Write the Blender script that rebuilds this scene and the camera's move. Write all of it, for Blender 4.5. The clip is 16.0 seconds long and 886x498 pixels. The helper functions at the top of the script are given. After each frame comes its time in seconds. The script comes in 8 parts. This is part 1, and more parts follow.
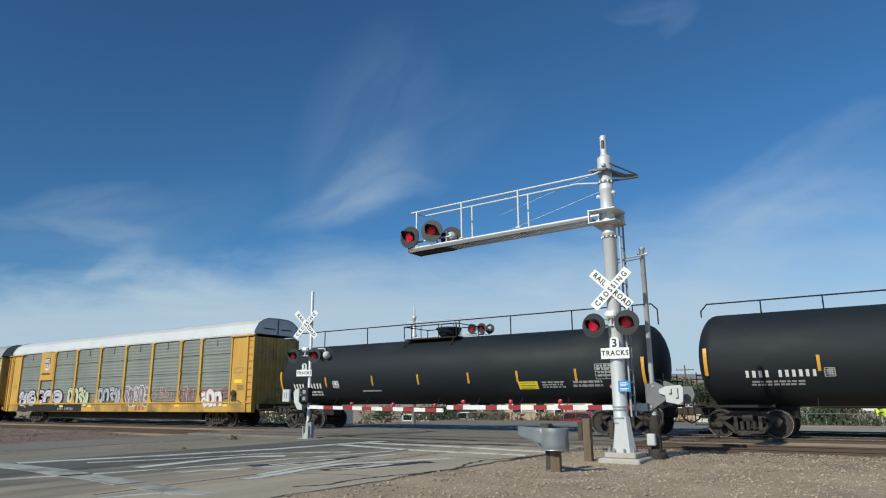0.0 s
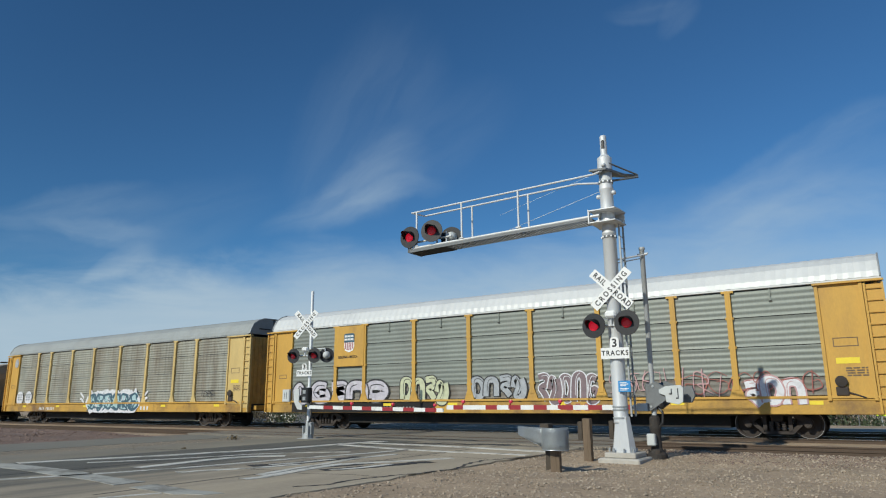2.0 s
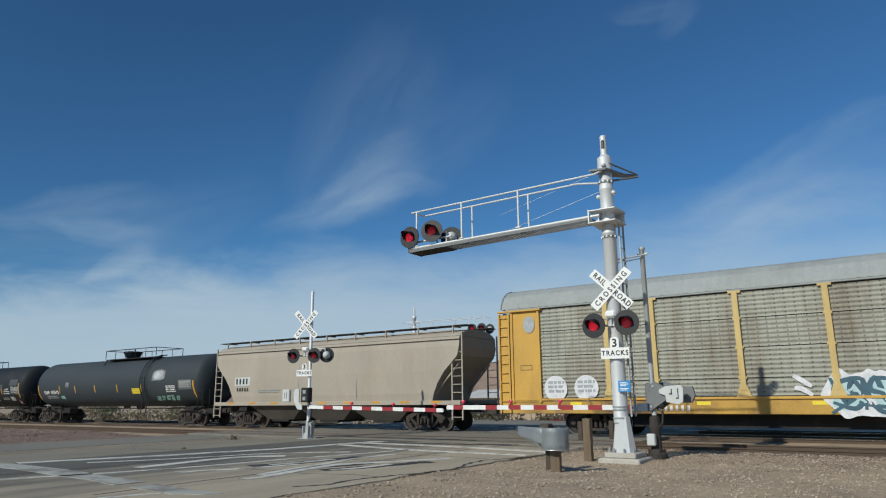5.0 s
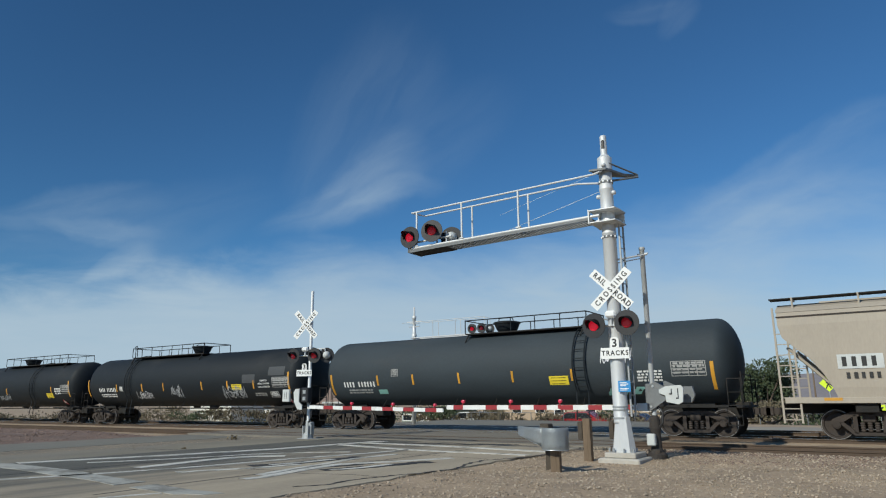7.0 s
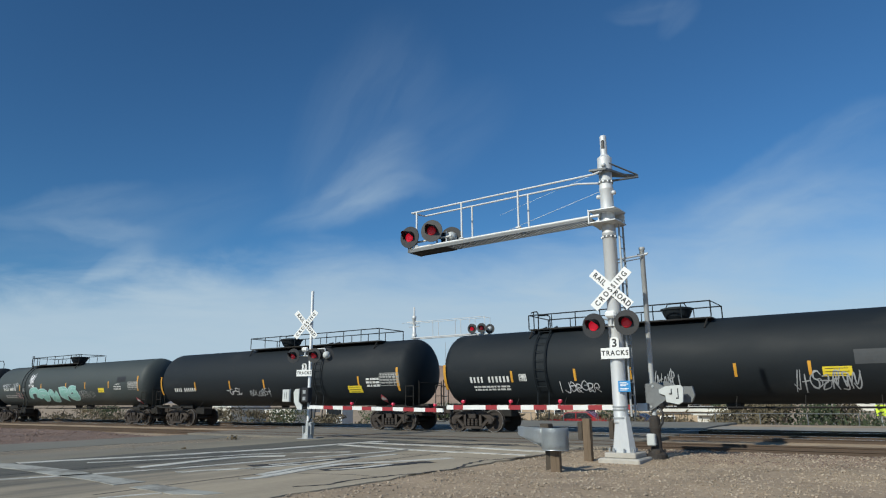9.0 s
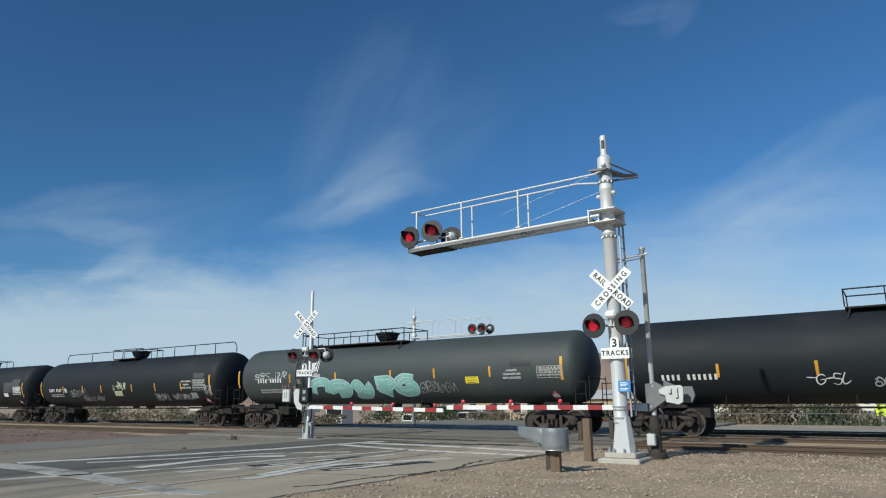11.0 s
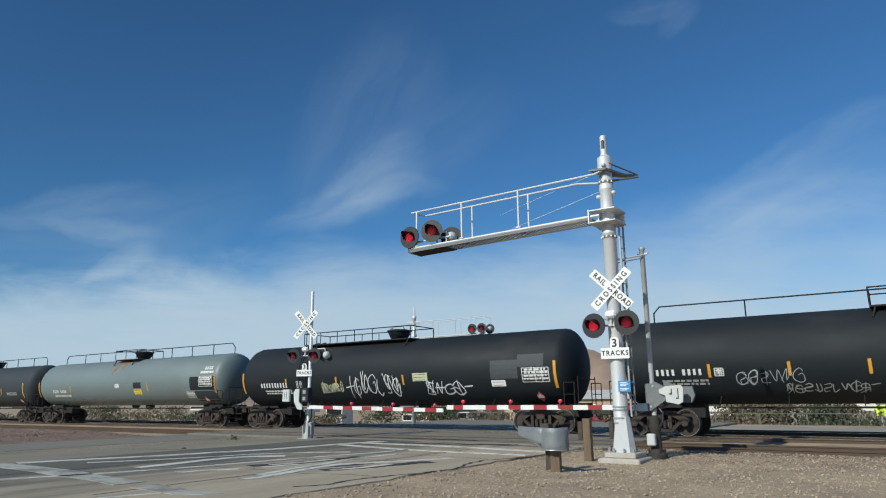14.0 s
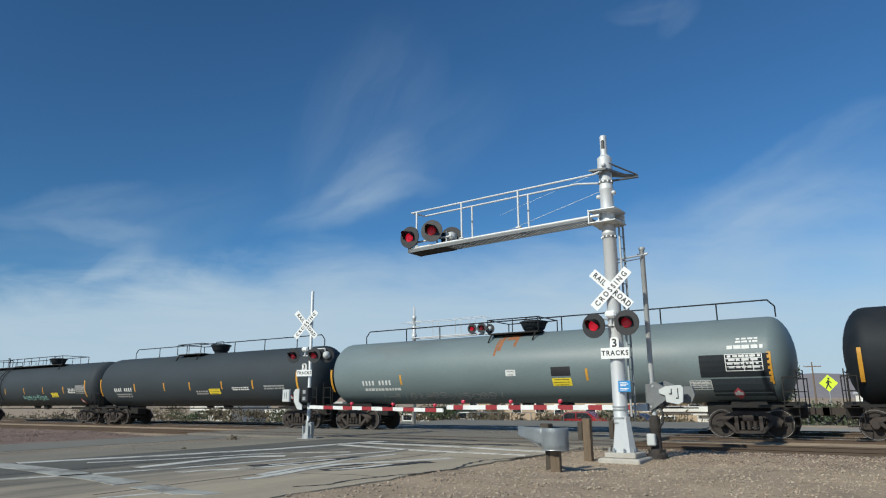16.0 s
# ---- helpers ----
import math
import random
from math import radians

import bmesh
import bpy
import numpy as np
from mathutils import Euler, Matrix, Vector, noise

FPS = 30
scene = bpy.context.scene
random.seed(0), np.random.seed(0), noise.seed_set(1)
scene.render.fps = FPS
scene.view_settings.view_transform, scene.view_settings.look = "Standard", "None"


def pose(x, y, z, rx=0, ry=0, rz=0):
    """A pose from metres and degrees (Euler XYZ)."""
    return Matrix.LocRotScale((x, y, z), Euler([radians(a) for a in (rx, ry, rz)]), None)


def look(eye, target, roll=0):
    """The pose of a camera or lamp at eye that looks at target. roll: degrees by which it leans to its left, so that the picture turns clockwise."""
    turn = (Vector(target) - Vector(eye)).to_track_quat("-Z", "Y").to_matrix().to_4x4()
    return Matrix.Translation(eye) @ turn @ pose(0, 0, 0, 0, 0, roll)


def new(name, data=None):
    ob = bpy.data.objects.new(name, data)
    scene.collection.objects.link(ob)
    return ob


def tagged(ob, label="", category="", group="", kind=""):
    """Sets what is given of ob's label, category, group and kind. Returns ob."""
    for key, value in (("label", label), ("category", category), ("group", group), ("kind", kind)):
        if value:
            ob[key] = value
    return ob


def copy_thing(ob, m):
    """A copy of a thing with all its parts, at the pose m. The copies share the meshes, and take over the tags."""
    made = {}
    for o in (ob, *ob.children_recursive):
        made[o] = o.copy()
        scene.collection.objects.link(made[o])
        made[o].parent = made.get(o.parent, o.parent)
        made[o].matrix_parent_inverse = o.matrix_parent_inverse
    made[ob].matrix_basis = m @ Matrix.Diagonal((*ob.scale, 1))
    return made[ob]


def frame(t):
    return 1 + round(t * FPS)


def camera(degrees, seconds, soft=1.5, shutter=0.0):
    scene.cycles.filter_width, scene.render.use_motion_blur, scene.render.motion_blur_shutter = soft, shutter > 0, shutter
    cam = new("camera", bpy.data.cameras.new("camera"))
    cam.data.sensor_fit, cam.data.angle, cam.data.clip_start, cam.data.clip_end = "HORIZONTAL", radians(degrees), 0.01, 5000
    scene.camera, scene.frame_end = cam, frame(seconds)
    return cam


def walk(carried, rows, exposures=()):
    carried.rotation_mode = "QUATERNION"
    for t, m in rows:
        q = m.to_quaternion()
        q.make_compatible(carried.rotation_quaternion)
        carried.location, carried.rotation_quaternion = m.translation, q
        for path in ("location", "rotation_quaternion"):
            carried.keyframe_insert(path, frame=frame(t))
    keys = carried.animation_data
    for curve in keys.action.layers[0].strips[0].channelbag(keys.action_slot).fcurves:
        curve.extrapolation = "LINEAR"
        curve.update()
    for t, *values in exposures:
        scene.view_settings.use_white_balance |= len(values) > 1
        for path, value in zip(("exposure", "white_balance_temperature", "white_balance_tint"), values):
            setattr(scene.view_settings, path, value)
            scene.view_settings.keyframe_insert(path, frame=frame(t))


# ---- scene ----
# The x axis runs along the tracks, y across them away from the camera, z = 0 is the rail head.
cam = camera(67.2, 16.0, soft=1.15)
TILT, YAW, LEAN = 12.767, 33.743, -0.5
EYE = pose(0, 0, 1.32, 0, 0, YAW) @ pose(0, 0, 0, 90 + TILT) @ pose(0, 0, 0, 0, 0, LEAN)
walk(cam, [(0, EYE), (16, EYE)], exposures=[(0, 0.05), (1.2, 0.05), (2.2, -0.1), (6.5, -0.12), (7.5, 0.0), (9.0, 0.02), (11.4, 0.06), (16, 0.06)])

# ---- daylight ----
SUN_UP, SUN_TURN = radians(33.6), radians(192.4)
world = bpy.data.worlds.new("sky")
scene.world = world
world.use_nodes = True
wt = world.node_tree
wt.nodes.clear()


def wn(kind, **kw):
    n = wt.nodes.new(kind)
    for k, v in kw.items():
        n.inputs[k].default_value = v
    return n


w_out = wn("ShaderNodeOutputWorld")
w_bg = wn("ShaderNodeBackground", Strength=0.105)
w_sky = wn("ShaderNodeTexSky")
w_sky.sky_type, w_sky.sun_disc = "NISHITA", False
w_sky.sun_elevation, w_sky.sun_rotation = SUN_UP, SUN_TURN
w_sky.altitude, w_sky.air_density, w_sky.dust_density, w_sky.ozone_density = 700, 1.0, 0.3, 2.0
# thin streaks of high cloud and a pale bank low down
w_co = wn("ShaderNodeTexCoord")
w_sep = wn("ShaderNodeSeparateXYZ")
wt.links.new(w_co.outputs["Generated"], w_sep.inputs[0])


def wmath(op, a, b=None, clamp=False):
    n = wt.nodes.new("ShaderNodeMath")
    n.operation, n.use_clamp = op, clamp
    for k, v in ((0, a), (1, b)):
        if v is None:
            continue
        if isinstance(v, (int, float)):
            n.inputs[k].default_value = v
        else:
            wt.links.new(v, n.inputs[k])
    return n.outputs[0]


def wmap(value, lo, hi, a, b):
    n = wt.nodes.new("ShaderNodeMapRange")
    n.interpolation_type = "SMOOTHSTEP"
    wt.links.new(value, n.inputs[0])
    for k, v in zip((1, 2, 3, 4), (lo, hi, a, b)):
        n.inputs[k].default_value = v
    return n.outputs[0]


def wdot(d):
    n = wt.nodes.new("ShaderNodeVectorMath")
    n.operation = "DOT_PRODUCT"
    wt.links.new(w_co.outputs["Generated"], n.inputs[0])
    n.inputs[1].default_value = d
    return n.outputs["Value"]


def wnoise(x, y, seed, scale, detail=6, rough=0.55, bend=0.0):
    v = wn("ShaderNodeCombineXYZ")
    for k, c in enumerate((x, y)):
        wt.links.new(c, v.inputs[k])
    v.inputs[2].default_value = seed
    n = wn("ShaderNodeTexNoise", Scale=scale, Detail=detail, Roughness=rough, Distortion=bend)
    wt.links.new(v.outputs[0], n.inputs["Vector"])
    return n.outputs[0]


# flat chart of the north-western sky, one unit to 45 degrees: sx to the right, sy upward
ahead = wdot((-0.5417, 0.8110, 0.2210))
front = wmap(ahead, 0.25, 0.45, 0, 1)
depth_ = wmath("MAXIMUM", ahead, 0.2)
sx = wmath("DIVIDE", wdot((0.8304, 0.5571, -0.0085)), depth_)
sy = wmath("DIVIDE", wdot((0.1300, -0.1789, 0.9752)), depth_)
# slow warp shared by all the cloud, so that edges curl
warp_a = wmath("MULTIPLY", wmath("SUBTRACT", wnoise(sx, sy, 3.0, 4.0, 5), 0.5), 0.09)
warp_b = wmath("MULTIPLY", wmath("SUBTRACT", wnoise(sx, sy, 9.0, 9.0, 6), 0.5), 0.05)
qx, qy = wmath("ADD", sx, warp_b), wmath("ADD", sy, warp_a)
# wisps: middle, slope in degrees, half length, half width at the thick end, taper of the thin end, density
WISPS = (
    (-0.150, 0.066, 18, 0.120, 0.046, 0.50, 0.22),
    (-0.118, 0.092, 34, 0.110, 0.056, 0.40, 0.18),
    (-0.075, 0.076, 8, 0.080, 0.022, 0.40, 0.16),
    (-0.125, 0.180, 58, 0.170, 0.100, 0.30, 0.085),
    (-0.030, 0.140, 40, 0.160, 0.070, 0.30, 0.06),
    (-0.565, 0.058, 8, 0.140, 0.034, 0.40, 0.18),
    (-0.512, 0.026, -10, 0.085, 0.024, 0.40, 0.24),
    (-0.492, -0.022, 19, 0.065, 0.022, 0.55, 0.30),
    (-0.560, 0.000, 4, 0.170, 0.070, 0.20, 0.12),
    (-0.420, 0.030, 20, 0.160, 0.060, 0.40, 0.08),
    (0.520, 0.135, 27, 0.210, 0.034, 0.40, 0.17),
    (0.560, 0.085, 22, 0.240, 0.060, 0.30, 0.15),
    (0.440, 0.060, 12, 0.210, 0.060, 0.30, 0.15),
    (0.355, 0.355, 50, 0.048, 0.024, 0.20, 0.10),
    (0.300, 0.362, 10, 0.060, 0.022, 0.20, 0.10),
)
thin = None
for k, (cx, cy, slope, ln, wd, taper, dens) in enumerate(WISPS):
    c_, s_ = math.cos(radians(slope)), math.sin(radians(slope))
    dx_, dy_ = wmath("SUBTRACT", qx, cx), wmath("SUBTRACT", qy, cy)
    u = wmath("DIVIDE", wmath("ADD", wmath("MULTIPLY", dx_, c_), wmath("MULTIPLY", dy_, s_)), ln)
    v = wmath("SUBTRACT", wmath("MULTIPLY", dy_, c_), wmath("MULTIPLY", dx_, s_))
    v = wmath("DIVIDE", v, wmath("MULTIPLY", wmap(u, -1, 0.7, 1 - taper, 1), wd))
    rr = wmath("ADD", wmath("MULTIPLY", u, u), wmath("MULTIPLY", v, v))
    fib = wnoise(wmath("MULTIPLY", u, ln * 7), wmath("MULTIPLY", v, wd * 34), 5.1 * k, 0.75, 5, 0.5, 0.35)
    f = wmath("MULTIPLY", wmap(rr, 0.0, 1.5, 1, 0), wmap(fib, 0.22, 0.80, 0.22, 1.0))
    f = wmath("MULTIPLY", f, dens)
    thin = f if thin is None else wmath("ADD", thin, f)
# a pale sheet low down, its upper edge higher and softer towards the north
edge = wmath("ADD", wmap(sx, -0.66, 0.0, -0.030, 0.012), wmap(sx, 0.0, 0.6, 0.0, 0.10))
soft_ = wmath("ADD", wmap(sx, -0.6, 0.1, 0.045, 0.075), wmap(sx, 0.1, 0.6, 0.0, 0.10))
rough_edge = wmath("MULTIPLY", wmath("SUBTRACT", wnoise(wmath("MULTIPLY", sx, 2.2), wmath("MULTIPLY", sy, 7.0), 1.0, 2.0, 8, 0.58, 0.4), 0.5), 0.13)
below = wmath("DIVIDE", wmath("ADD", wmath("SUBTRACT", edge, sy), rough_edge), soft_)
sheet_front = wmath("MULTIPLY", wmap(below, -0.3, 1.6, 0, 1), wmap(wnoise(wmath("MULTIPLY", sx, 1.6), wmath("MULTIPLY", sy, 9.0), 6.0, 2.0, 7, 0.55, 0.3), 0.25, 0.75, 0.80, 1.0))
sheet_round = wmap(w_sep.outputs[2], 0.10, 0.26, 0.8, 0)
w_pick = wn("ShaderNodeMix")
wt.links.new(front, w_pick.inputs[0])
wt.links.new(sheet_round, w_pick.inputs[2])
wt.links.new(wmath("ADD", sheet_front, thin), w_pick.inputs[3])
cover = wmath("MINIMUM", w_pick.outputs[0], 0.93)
w_mix = wn("ShaderNodeMix")
w_mix.data_type = "RGBA"
wt.links.new(cover, w_mix.inputs[0])
w_tint = wn("ShaderNodeMix")
w_tint.data_type, w_tint.blend_type = "RGBA", "MULTIPLY"
w_tint.inputs[0].default_value = 1
wt.links.new(w_sky.outputs[0], w_tint.inputs[6])
w_tint.inputs[7].default_value = (0.34, 0.68, 0.92, 1)
off_sun = wdot((-0.1793, -0.8135, 0.5533))
deep = wmath("ADD", wmap(off_sun, -0.35, 0.14, 1.0, 0.84), wmap(off_sun, 0.3, 0.8, 0.0, 0.16))
w_deep = wn("ShaderNodeVectorMath")
w_deep.operation = "SCALE"
wt.links.new(w_tint.outputs[2], w_deep.inputs[0])
wt.links.new(deep, w_deep.inputs["Scale"])
wt.links.new(w_deep.outputs[0], w_mix.inputs[6])
w_mix.inputs[7].default_value = (4.2, 5.4, 6.35, 1)
wt.links.new(w_mix.outputs[2], w_bg.inputs[0])
wt.links.new(w_bg.outputs[0], w_out.inputs[0])

sun = new("sun", bpy.data.lights.new("sun", "SUN"))
sun.data.energy, sun.data.angle, sun.data.color = 3.7, radians(0.53), (0.985, 0.97, 0.845)
sun.matrix_basis = look((-40, -180, 120), (-40 + 1.874, -180 + 8.5, 120 - 5.783))


# ---- materials ----
def mat(name, rgb, rough=0.6, metal=0.0, vary=0.12, scale=3.0, grain=60.0, bump=0.15, second=None, patch=0.0,
        spots=(0.52, 0.7), stretch=(1, 1, 1), glow=0.0, random_tone=0.0, spec=0.5, dust=None, holes=None):
    """Base colour with grain, larger tone changes and, with second, worn or stained patches of another colour."""
    m = bpy.data.materials.new(name)
    m.use_nodes = True
    nt = m.node_tree
    b = nt.nodes["Principled BSDF"]
    b.inputs["Roughness"].default_value, b.inputs["Metallic"].default_value = rough, metal
    b.inputs["Specular IOR Level"].default_value = spec
    co = nt.nodes.new("ShaderNodeTexCoord")
    mp = nt.nodes.new("ShaderNodeMapping")
    mp.inputs["Scale"].default_value = stretch
    nt.links.new(co.outputs["Object"], mp.inputs[0])

    def noise_at(sc, detail, rough_):
        n = nt.nodes.new("ShaderNodeTexNoise")
        n.inputs["Scale"].default_value, n.inputs["Detail"].default_value, n.inputs["Roughness"].default_value = sc, detail, rough_
        nt.links.new(mp.outputs[0], n.inputs["Vector"])
        return n.outputs[0]

    def ranged(v, lo, hi, a, c):
        n = nt.nodes.new("ShaderNodeMapRange")
        nt.links.new(v, n.inputs[0])
        for k, x in zip((1, 2, 3, 4), (lo, hi, a, c)):
            n.inputs[k].default_value = x
        return n.outputs[0]

    def mixed(fac, a, c, blend="MIX"):
        n = nt.nodes.new("ShaderNodeMix")
        n.data_type, n.blend_type = "RGBA", blend
        for k, x in ((0, fac), (6, a), (7, c)):
            if hasattr(x, "links"):
                nt.links.new(x, n.inputs[k])
            else:
                n.inputs[k].default_value = x
        return n.outputs[2]

    big, fine = noise_at(scale, 6, 0.6), noise_at(grain, 4, 0.65)
    col = (*rgb, 1)
    if second:
        col = mixed(ranged(noise_at(scale * 0.6, 8, 0.65), spots[0], spots[1], 0, patch), col, (*second, 1))
    if dust:
        # blown dust that thickens along x
        sp = nt.nodes.new("ShaderNodeSeparateXYZ")
        nt.links.new(co.outputs["Object"], sp.inputs[0])
        ad = nt.nodes.new("ShaderNodeMath")
        ad.operation = "ADD"
        nt.links.new(sp.outputs[0], ad.inputs[0])
        nt.links.new(ranged(noise_at(scale * 1.7, 7, 0.6), 0.3, 0.7, -2.2, 2.2), ad.inputs[1])
        col = mixed(ranged(ad.outputs[0], dust[0], dust[1], 0, 0.95), col, (*dust[2], 1))
    if holes:
        # rows of small punched holes: pitch along x, pitch up z, radius
        px_, pz_, rad_ = holes
        sp = nt.nodes.new("ShaderNodeSeparateXYZ")
        nt.links.new(co.outputs["Object"], sp.inputs[0])

        def mth(op, a, b=None):
            n = nt.nodes.new("ShaderNodeMath")
            n.operation = op
            for k, x in ((0, a), (1, b)):
                if x is not None:
                    if hasattr(x, "links"):
                        nt.links.new(x, n.inputs[k])
                    else:
                        n.inputs[k].default_value = x
            return n.outputs[0]

        ax = mth("PINGPONG", sp.outputs[0], px_ / 2)
        az = mth("PINGPONG", sp.outputs[2], pz_ / 2)
        dist = mth("SQRT", mth("ADD", mth("MULTIPLY", ax, ax), mth("MULTIPLY", az, az)))
        col = mixed(ranged(dist, rad_ * 0.7, rad_, 0.75, 0.0), col, (0.07, 0.05, 0.035, 1))
    tone = nt.nodes.new("ShaderNodeMath")
    tone.operation = "ADD"
    nt.links.new(ranged(big, 0.25, 0.75, 1 - vary, 1 + vary), tone.inputs[0])
    nt.links.new(ranged(fine, 0.25, 0.75, -vary * 0.6, vary * 0.6), tone.inputs[1])
    val = tone.outputs[0]
    if random_tone:
        oi = nt.nodes.new("ShaderNodeObjectInfo")
        geo = nt.nodes.new("ShaderNodeNewGeometry")
        s = nt.nodes.new("ShaderNodeMath")
        s.operation = "ADD"
        nt.links.new(oi.outputs["Random"], s.inputs[0])
        nt.links.new(geo.outputs["Random Per Island"], s.inputs[1])
        t = nt.nodes.new("ShaderNodeMath")
        t.operation = "MULTIPLY"
        nt.links.new(ranged(s.outputs[0], 0, 2, 1 - random_tone, 1 + random_tone), t.inputs[0])
        nt.links.new(val, t.inputs[1])
        val = t.outputs[0]
    vm = nt.nodes.new("ShaderNodeVectorMath")
    vm.operation = "SCALE"
    if hasattr(col, "links"):
        nt.links.new(col, vm.inputs[0])
    else:
        vm.inputs[0].default_value = col[:3]
    nt.links.new(val, vm.inputs["Scale"])
    nt.links.new(vm.outputs[0], b.inputs["Base Color"])
    r = ranged(big, 0.2, 0.8, max(0.03, rough - 0.1), min(1, rough + 0.12))
    nt.links.new(r, b.inputs["Roughness"])
    if bump:
        bp = nt.nodes.new("ShaderNodeBump")
        bp.inputs["Strength"].default_value, bp.inputs["Distance"].default_value = bump, 0.02
        nt.links.new(fine, bp.inputs["Height"])
        nt.links.new(bp.outputs[0], b.inputs["Normal"])
    if glow:
        b.inputs["Emission Color"].default_value = (*rgb, 1)
        b.inputs["Emission Strength"].default_value = glow
    return m


